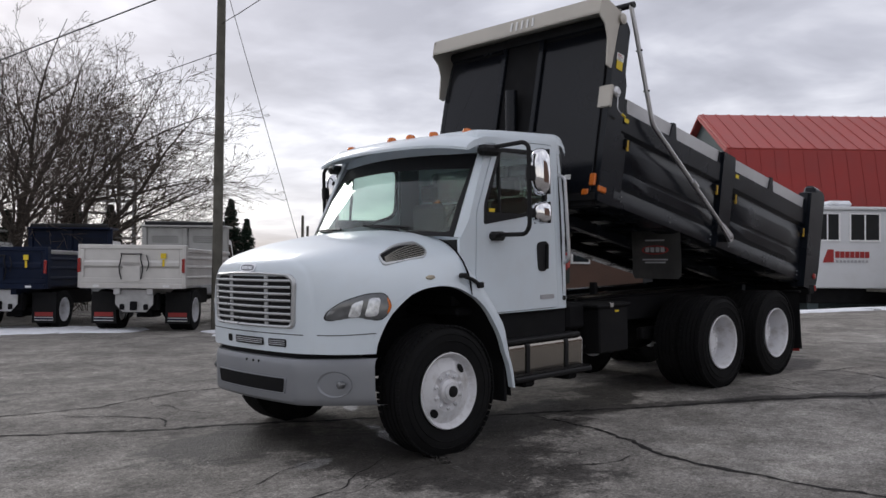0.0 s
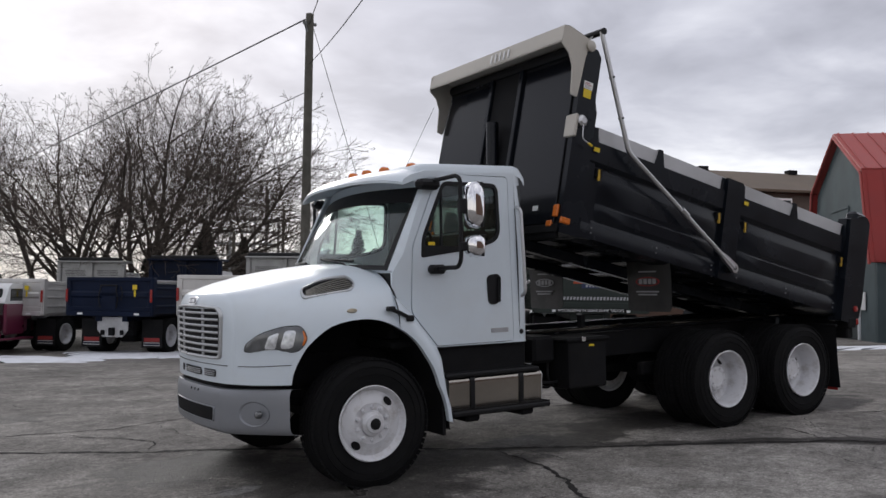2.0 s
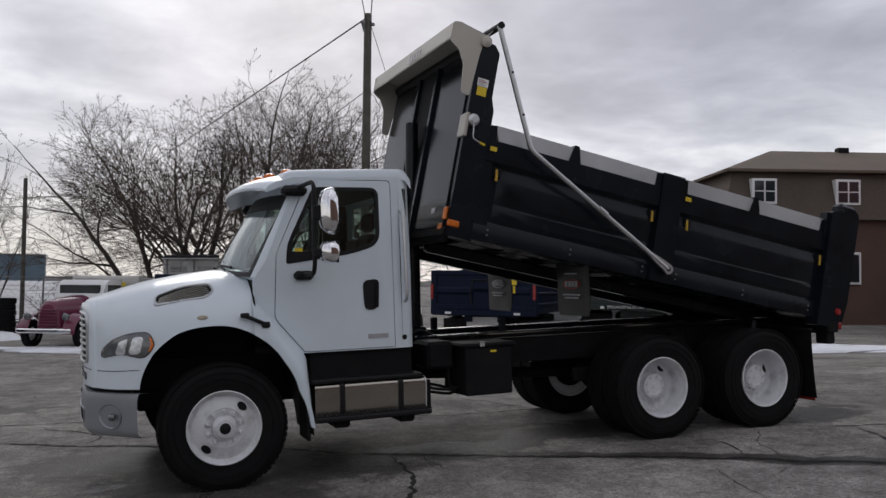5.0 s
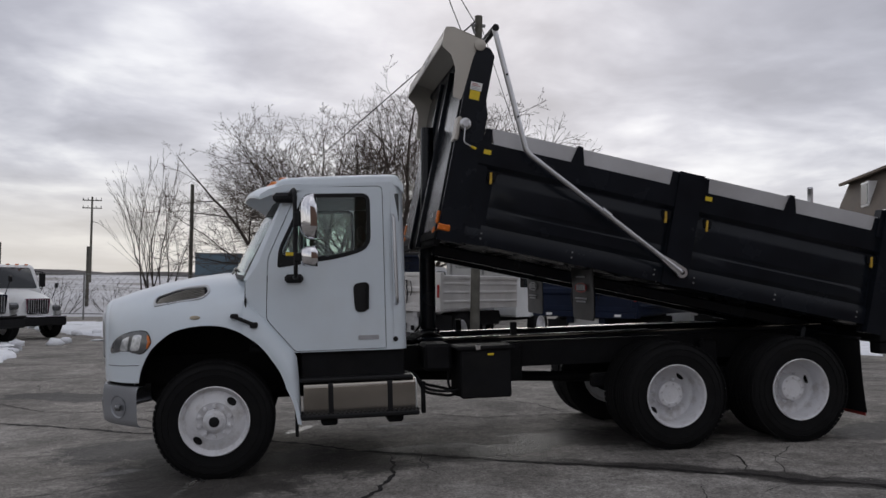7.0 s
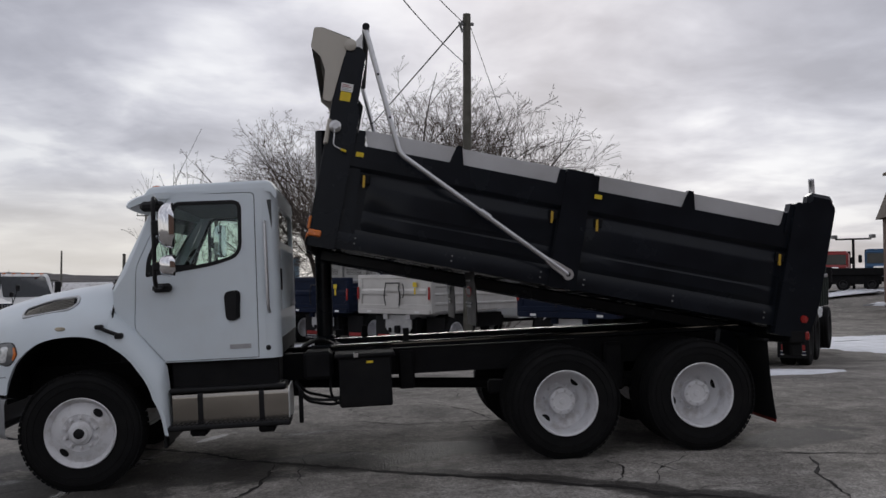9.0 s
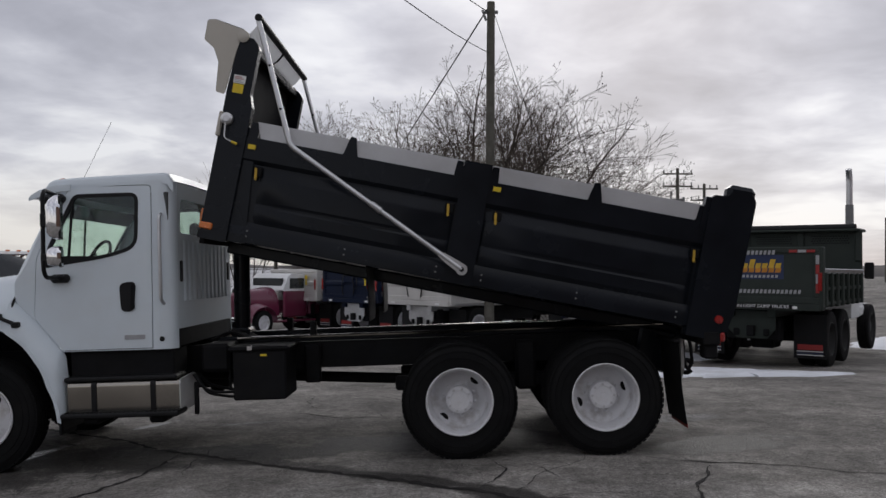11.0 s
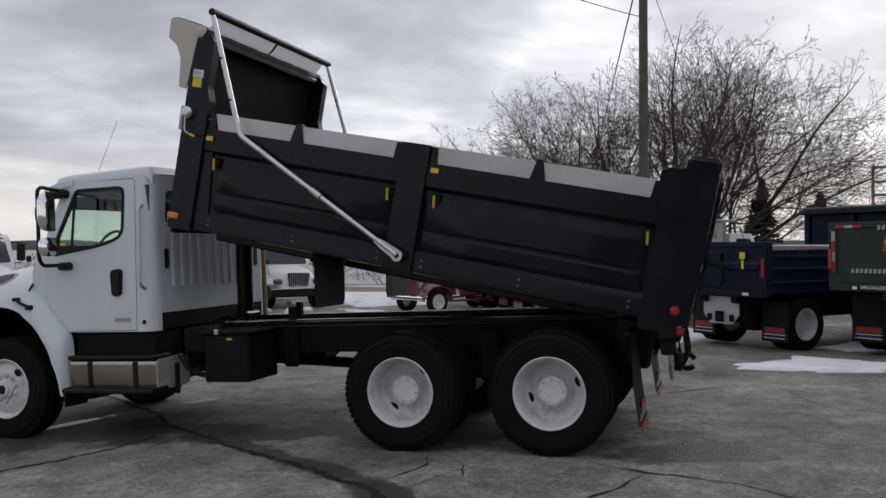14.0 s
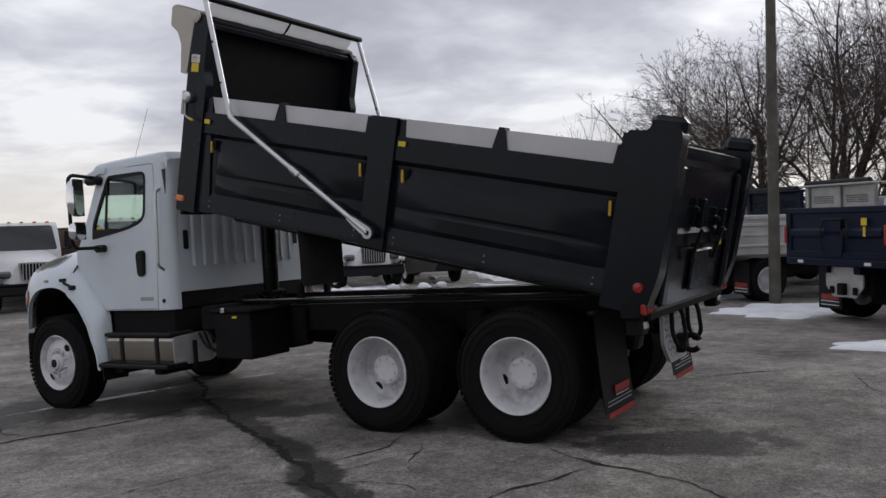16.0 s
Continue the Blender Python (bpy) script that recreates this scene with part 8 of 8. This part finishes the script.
# maroon pickup of old make, white roof
def old_pickup(place, turn):
    x0, y0 = place
    root = empty("old_pickup", Matrix.Translation((x0, y0, ground_height(x0, y0))) @ Matrix.Rotation(radians(turn), 4, "Z"))
    tagged(root, "maroon old-timer pickup with a white cab roof", "pickup truck")
    store = {}
    bm = B()
    rows = []
    for x, w, z in ((0.42, 0.26, 1.18), (0.36, 0.34, 1.26), (0.1, 0.40, 1.32), (-0.5, 0.52, 1.38), (-0.9, 0.62, 1.42)):
        rows.append([(x, y * w, 0.55 + (z - 0.55) * max(0, 1 - abs(y) ** 3) ** 0.45) for y in np.linspace(-1, 1, 17)])
    vs = quad_grid(bm, rows)
    bm.faces.new(vs[0])
    part("hood", tidy(bm), MAROON, root)
    for k in range(6):
        part("grille_bar", boxes((0.36, 0.46, -0.28, 0.28, 0.62 + 0.08 * k, 0.65 + 0.08 * k), bevel=0.01), MAROON, root)
    for side in (-1, 1):
        bm = B()
        rows = [[(-0.02 + 0.52 * math.cos(a) * 1.05, side * (0.50 + 0.36 * s), 0.40 + 0.55 * max(0.0, math.sin(a)) * (1 - 0.18 * s ** 2)) for s in (0, 0.3, 0.6, 0.85, 1.0)] for a in np.linspace(-0.1, math.pi + 0.1, 16)]
        quad_grid(bm, rows)
        part("fender", tidy(bm), MAROON, root)
        part("headlight", lathe(B(), [(0.0, -0.1), (0.09, -0.06), (0.10, 0.02), (0.07, 0.05), (0.0, 0.06)], 16, "x", at=(0.48, side * 0.56, 0.86)), CLEAR_LENS, root)
        add_wheel(root, -0.02, side * 0.76, 0.37, 0.09, side, 0.03, store)
        add_wheel(root, -2.9, side * 0.76, 0.37, 0.09, side, 0.03, store)
        part("door", boxes((-2.0, -0.95, *sorted((side * 0.66, side * 0.76)), 0.50, 1.32), bevel=0.05), MAROON, root)
        part("running_board", boxes((-2.3, -0.5, *sorted((side * 0.6, side * 0.88)), 0.36, 0.42), bevel=0.02), MAROON, root)
    part("bumper", boxes((0.55, 0.62, -0.80, 0.80, 0.42, 0.54), bevel=0.03), CHROME, root)
    cab_ = part("cab", tidy(prism(B(), rounded([(-0.90, 1.30), (-1.12, 1.74), (-1.3, 1.84), (-2.0, 1.84), (-2.1, 1.3)], 0.08), -0.74, 0.74)), WHITE_DULL, root)
    part("windscreen", boxes((-1.06, -0.98, -0.62, 0.62, 1.40, 1.70), bevel=0.02), DARK_GLASS, cab_)
    for side in (-1, 1):
        part("window", boxes((-1.85, -1.2, *sorted((side * 0.735, side * 0.75)), 1.38, 1.70), bevel=0), DARK_GLASS, cab_)
    part("bed", boxes((-3.9, -2.15, -0.72, 0.72, 0.55, 1.05), bevel=0.04), MAROON, root)
    return root


old_pickup((-1.95, 17.1), 238)

# far vehicles on the right of the road
def far_vehicle(place, turn, paint, label, tall=2.6):
    x0, y0 = place
    root = empty("distant_truck", Matrix.Translation((x0, y0, ground_height(x0, y0))) @ Matrix.Rotation(radians(turn), 4, "Z"))
    tagged(root, label, "truck", group="distant trucks")
    store = {}
    part("hood", boxes((-1.5, 0, -1.0, 1.0, 0.8, 1.6), bevel=0.15), paint, root)
    c = part("cab", boxes((-3.0, -1.4, -1.05, 1.05, 0.8, tall), bevel=0.12), paint, root)
    part("windscreen", boxes((-1.42, -1.38, -0.9, 0.9, 1.65, tall - 0.2), bevel=0.0), DARK_GLASS, c)
    part("grille", boxes((-0.05, 0.05, -0.5, 0.5, 0.85, 1.45), bevel=0.04), CHROME, root)
    part("bumper", boxes((0, 0.15, -1.1, 1.1, 0.45, 0.75), bevel=0.04), CHASSIS, root)
    part("roof_cap", boxes((-2.9, -1.5, -0.95, 0.95, tall - 0.02, tall + 0.08), bevel=0.05), paint, c)
    part("deck", boxes((-8.0, -3.0, -1.2, 1.2, 0.85, 1.3), bevel=0.05), CHASSIS, root)
    part("headache_rack", boxes((-3.3, -3.2, -1.1, 1.1, 1.3, tall + 0.1), bevel=0.03), CHASSIS, root)
    for side in (-1, 1):
        part("headlight", boxes((-0.12, 0.03, *sorted((side * 0.62, side * 0.92)), 0.95, 1.2), bevel=0.05), CHROME, root)
        part("fender", boxes((-1.3, -0.2, *sorted((side * 0.75, side * 1.15)), 0.72, 1.1), bevel=0.15), paint, root)
        part("mirror", boxes((-1.62, -1.52, *sorted((side * 1.2, side * 1.42)), 1.7, 2.2), bevel=0.03), PLASTIC, root)
        for x in (-0.8, -6.0):
            add_wheel(root, x, side * 0.95, 0.5, 0.14, side, 0.04, store)
    return root


far_vehicle((38, 52), 235, material("red_truck_paint", (0.25, 0.02, 0.02), 0.4), "dark red truck far down the road")
trailer = tagged(empty("flatbed_trailer", Matrix.Translation((33.4, 42.4, ground_height(33.4, 42.4))) @ Matrix.Rotation(radians(-32), 4, "Z")), "low dark flatbed trailer parked before the distant trucks", "trailer")
part("deck", boxes((-2.1, 2.1, -1.1, 1.1, 0.95, 1.40), (-1.95, 1.95, -1.0, 1.0, 0.40, 0.95), bevel=0.04), CHASSIS, trailer)
trailer_wheels = {}
for x in (-1.3, -0.2, 1.4):
    for side in (-1, 1):
        add_wheel(trailer, x, side * 0.95, 0.40, 0.14, side, 0.04, trailer_wheels)
trailer_rim = list(trailer_wheels.values())[0].children[0]
trailer_rim.data.materials[0] = GUARD_DARK
far_vehicle((35.6, 42.1), 236, material("blue_truck_paint", (0.018, 0.085, 0.19), 0.4), "blue truck with a white bumper far down the road", 2.5)

# floodlight mast beside the distant trucks
mast_z = ground_height(34.6, 43.6)
mast = tagged(part("floodlight_mast", tidy(tube(B(), [(34.6, 43.6, mast_z - 0.2), (34.6, 43.6, 4.45)], 0.085, 10)), CHASSIS), "dark steel mast with two floodlights on a crossarm", "floodlight")
part("arm", tidy(tube(B(), [(33.8, 44.3, 4.42), (35.4, 42.9, 4.42)], 0.06, 8)), CHASSIS, mast)
for x, y in ((33.75, 44.35), (35.45, 42.85)):
    part("floodlight", boxes((x - 0.16, x + 0.16, y - 0.16, y + 0.16, 4.46, 4.70), bevel=0.04), GALV, mast)

# stacked worn tyres at the edge of the lot
for x, y, n in ((-4.7, 24.6, 6), (-3.9, 24.8, 6)):
    stack_ = tagged(empty("tyre_stack", Matrix.Translation((x, y, ground_height(x, y)))), "stack of worn black tyres on the snow", "tyres", group="stacked tyres")
    for k in range(n):
        part("tyre", small_tyre(0.36, 0.10, 28), RUBBER, stack_).matrix_basis = Matrix.Translation((0.02 * (k % 2), 0, 0.10 + 0.205 * k)) @ Matrix.Rotation(radians(90), 4, "X")

# ---------------------------------------------------------------- buildings; u runs along the front to the right, v away from the lot
def building(name, corner, along, label):
    """An Empty whose x axis runs along the front, y axis into the building."""
    a = math.atan2(along[1], along[0])
    root = empty(name, Matrix.Translation((corner[0], corner[1], ground_height(*corner))) @ Matrix.Rotation(a, 4, "Z"))
    return tagged(root, label, "building")


# red barn with a gambrel roof; its gable looks towards the lot's far side
barn = building("barn", (27.8, 11.1), (0.74, -0.67), "red gambrel barn with a weathered grey-green gable")
W, L_ = 9.2, 24.0
sect = [(0.0, 3.0), (0.9, 6.6), (4.6, 8.65), (8.3, 6.6), (9.2, 3.0)]
part("lower_wall", boxes((0.0, L_, 0.0, 0.2, 0.0, 3.0), (0.0, L_, W - 0.2, W, 0.0, 3.0), (L_ - 0.2, L_, 0.2, W - 0.2, 0, 3.0), bevel=0), GREY_WALL, barn)
part("gable", tidy(prism(B(), [(0.1, 0.0), (W - 0.1, 0.0), (W - 0.1, 3.0)] + [(v - (0.1 if v > 4 else -0.1), z - 0.12) for v, z in sect[::-1][1:4]] + [(0.1, 3.0)], 0.0, 0.18, lambda u, y, v: (y, u, v))), GREY_WALL, barn)
for k, (a, b) in enumerate(zip(sect, sect[1:])):
    steep = k in (0, 3)
    bm = B()
    d = Vector((b[0] - a[0], b[1] - a[1])).normalized()
    n = Vector((-d.y, d.x)) * 0.12
    over = 0.25
    pts = [a, b, (b[0] + n.x, b[1] + n.y), (a[0] + n.x, a[1] + n.y)]
    prism(bm, pts, -over, L_ + over, lambda u, y, v: (y, u, v))
    slope = part("wall_slope" if steep else "roof_slope", tidy(bm), RED_WALL if steep else RED_ROOF, barn)
    if not steep or k == 0:
        bm = B()
        for j in range(int(L_ / 0.6)):
            x = 0.6 * j - 0.1
            p0, p1 = Vector(a) + n, Vector(b) + n
            m = 0.03
            box(bm, x, x + (0.05 if not steep else 0.02), -0.02, 0.02, 0, 1)
            for v in bm.verts[-8:]:
                q = p0.lerp(p1, v.co.z)
                off = n.normalized() * (v.co.y + 0.02) * (1.0 if not steep else 0.4)
                v.co = Vector((v.co.x, q.x + off.x, q.y + off.y))
            bm.verts.ensure_lookup_table()
        part("standing_seam", tidy(bm), RED_ROOF if not steep else RED_WALL, slope)
part("ridge_vent", boxes((9.0, 13.0, 4.3, 4.9, 8.6, 8.85), bevel=0.05), RED_WALL, barn)
for p0, p1 in ((sect[0], sect[1]), (sect[1], sect[2]), (sect[2], sect[3]), (sect[3], sect[4])):
    part("gable_trim", tidy(tube(B(), [(-0.27, p0[0], p0[1] - 0.05), (-0.27, p1[0], p1[1] - 0.05)], 0.06, 6)), RED_ROOF, barn)
part("barn_door", boxes((-0.06, 0.0, 2.2, 5.0, 0.0, 2.8), bevel=0.01), material("dark_door", (0.05, 0.06, 0.06), 0.8, vary=0.2), barn)
part("loft_door", boxes((-0.05, 0.0, 3.3, 5.6, 3.6, 5.4), (-0.09, -0.05, 3.2, 5.7, 5.4, 5.5), bevel=0.01), GREY_WALL, barn)
part("door_frame", boxes((-0.08, 0.0, 2.0, 2.2, 0.0, 2.95), (-0.08, 0.0, 5.0, 5.2, 0.0, 2.95), (-0.08, 0.0, 2.2, 5.0, 2.8, 2.95), bevel=0.01), OFFICE, barn)
part("sign_board", boxes((-0.10, -0.05, 1.2, 1.7, 1.2, 1.9), bevel=0.01), PALE, barn)

# white site office on blocks
office = building("site_office", (25.5, 8.0), (0.74, -0.67), "white portable site office with dark windows")
part("wall", boxes((0, 11, 0, 2.6, 0.85, 3.68), bevel=0.03), OFFICE, office)
part("roof", boxes((-0.1, 11.1, -0.1, 2.7, 3.68, 3.80), bevel=0.03), OFFICE, office)
part("skirt", boxes((0.3, 10.8, 0.25, 2.3, 0.3, 0.85), bevel=0.02), CHASSIS, office)
for x in (0.8, 5.2, 9.8):
    part("block_pier", boxes((x, x + 0.4, 0.3, 2.3, -0.1, 0.3), bevel=0.01), GREY_WALL, office)
for x, wide in ((0.98, 0.82), (2.25, 1.02), (7.4, 1.0), (9.4, 1.0)):
    w = part("window", boxes((x, x + wide, -0.015, 0.01, 2.60, 3.52), bevel=0), DARK_GLASS, office)
    part("window_frame", boxes((x - 0.06, x, -0.04, -0.004, 2.54, 3.58), (x + wide, x + wide + 0.06, -0.04, -0.004, 2.54, 3.58), (x, x + wide, -0.04, -0.004, 2.54, 2.60), (x, x + wide, -0.04, -0.004, 3.52, 3.58), (x + wide / 2 - 0.025, x + wide / 2 + 0.025, -0.04, -0.016, 2.60, 3.52), bevel=0.006), PALE, w)
part("door", boxes((4.4, 5.3, -0.03, 0.0, 0.95, 3.05), bevel=0.01), PALE, office)
part("trade_mark", tidy(prism(B(), [(1.22, 1.78), (1.62, 1.78), (1.62, 2.25), (1.40, 2.25)], -0.02, -0.004)), RED_PRINT, office)
for k in range(7):
    part("trade_mark_bar", boxes((1.68 + 0.18 * k, 1.83 + 0.18 * k, -0.02, -0.004, 1.95, 2.18), bevel=0), RED_PRINT, office)
for k in range(9):
    part("small_print", boxes((1.70 + 0.135 * k, 1.79 + 0.135 * k, -0.02, -0.004, 1.78, 1.87), bevel=0), GREY_PRINT, office)
part("roof_snow", boxes((1.6, 2.5, 0.3, 1.4, 3.80, 4.05), bevel=0.12), SNOW, office)
# porch with a timber rail
for x in (3.0, 5.6):
    part("porch_post", boxes((x, x + 0.1, -1.3, -1.2, -0.1, 2.0), bevel=0.01), TIMBER, office)
part("porch_deck", boxes((2.8, 5.9, -1.35, 0.0, 0.75, 0.85), bevel=0.01), TIMBER, office)
for z in (1.3, 1.85):
    part("porch_rail", boxes((3.0, 5.7, -1.28, -1.22, z, z + 0.08), bevel=0.01), TIMBER, office)
for k in range(4):
    part("porch_step", boxes((5.9 + 0.28 * k, 6.2 + 0.28 * k, -1.3, -0.3, 0.62 - 0.18 * k, 0.68 - 0.18 * k), bevel=0.01), TIMBER, office)
tagged(part("sawhorse", boxes((30.0, 30.1, 1.6, 1.7, 0, 0.95), (30.9, 31.0, 0.9, 1.0, 0, 0.95), bevel=0.01), material("orange_plastic", (0.45, 0.10, 0.03), 0.6)), "orange trestle in front of the office", "trestle")

# long brown building with a hipped shingle roof
hall = building("brown_building", (27.85, 25.74), (0.94, -0.34), "long brown building with a hipped shingle roof")
part("wall", boxes((0, 42, 0, 10.4, -0.3, 5.2), bevel=0.02), BROWN_WALL, hall)
base = [(-0.3, -0.3, 5.2), (42.3, -0.3, 5.2), (42.3, 10.7, 5.2), (-0.3, 10.7, 5.2)]
mid = [(0.5, 0.5, 7.72), (41.5, 0.5, 7.72), (41.5, 9.9, 7.72), (0.5, 9.9, 7.72)]
eave = [(0.1, 0.1, 7.70), (41.9, 0.1, 7.70), (41.9, 10.3, 7.70), (0.1, 10.3, 7.70)]
top = [(4.3, 4.9, 9.4), (37.7, 4.9, 9.4), (37.7, 5.5, 9.4), (4.3, 5.5, 9.4)]
bm = B()
quad_grid(bm, [base, mid], close=True)
part("mansard", tidy(bm), MANSARD, hall)
bm = B()
vs = quad_grid(bm, [eave, top], close=True)
bm.faces.new(vs[-1])
part("roof", tidy(bm), BROWN_ROOF, hall)
part("eave_board", boxes((0.05, 41.95, 0.02, 0.2, 7.58, 7.72), bevel=0.01), BROWN_ROOF, hall)
part("eave_board", boxes((0.02, 0.2, 0.2, 10.3, 7.58, 7.72), bevel=0.01), BROWN_ROOF, hall)
for k in range(9):
    x = 1.25 + 4.22 * k
    w = part("window", boxes((x, x + 1.25, -0.10, 0.7, 5.95, 7.22), bevel=0.02), PALE, hall)
    part("pane", boxes((x + 0.12, x + 0.58, -0.12, -0.09, 6.07, 7.10), bevel=0), DARK_GLASS, w)
    part("pane", boxes((x + 0.67, x + 1.13, -0.12, -0.09, 6.07, 7.10), bevel=0), DARK_GLASS, w)
    part("mullion", boxes((x + 0.12, x + 1.13, -0.135, -0.118, 6.56, 6.61), bevel=0), PALE, w)
    lower = part("window", boxes((x, x + 1.25, -0.08, 0.1, 2.0, 3.6), bevel=0.02), PALE, hall)
    part("pane", boxes((x + 0.12, x + 1.13, -0.10, -0.07, 2.12, 3.48), bevel=0), DARK_GLASS, lower)
for x in (8, 14, 20, 26, 32):
    part("roof_vent", boxes((x, x + 0.6, 4.6, 5.1, 9.25, 9.6), bevel=0.03), CHASSIS, hall)
w = part("end_window", boxes((-0.10, 0.7, 4.5, 5.75, 5.95, 7.22), bevel=0.02), PALE, hall)
part("pane", boxes((-0.13, -0.09, 4.62, 5.63, 6.07, 7.10), bevel=0), DARK_GLASS, w)

# far sheds
shed = building("blue_shed", (-29, 270), (1, 0), "far blue-grey industrial shed")
part("wall", boxes((0, 14, 0, 8, 0, 9.4), bevel=0.02), material("blue_grey_sheet", (0.10, 0.15, 0.19), 0.7, vary=0.1, scale=0.3), shed)
part("roof", boxes((-0.3, 14.3, -0.3, 8.3, 9.4, 9.8), bevel=0.02), GALV, shed)
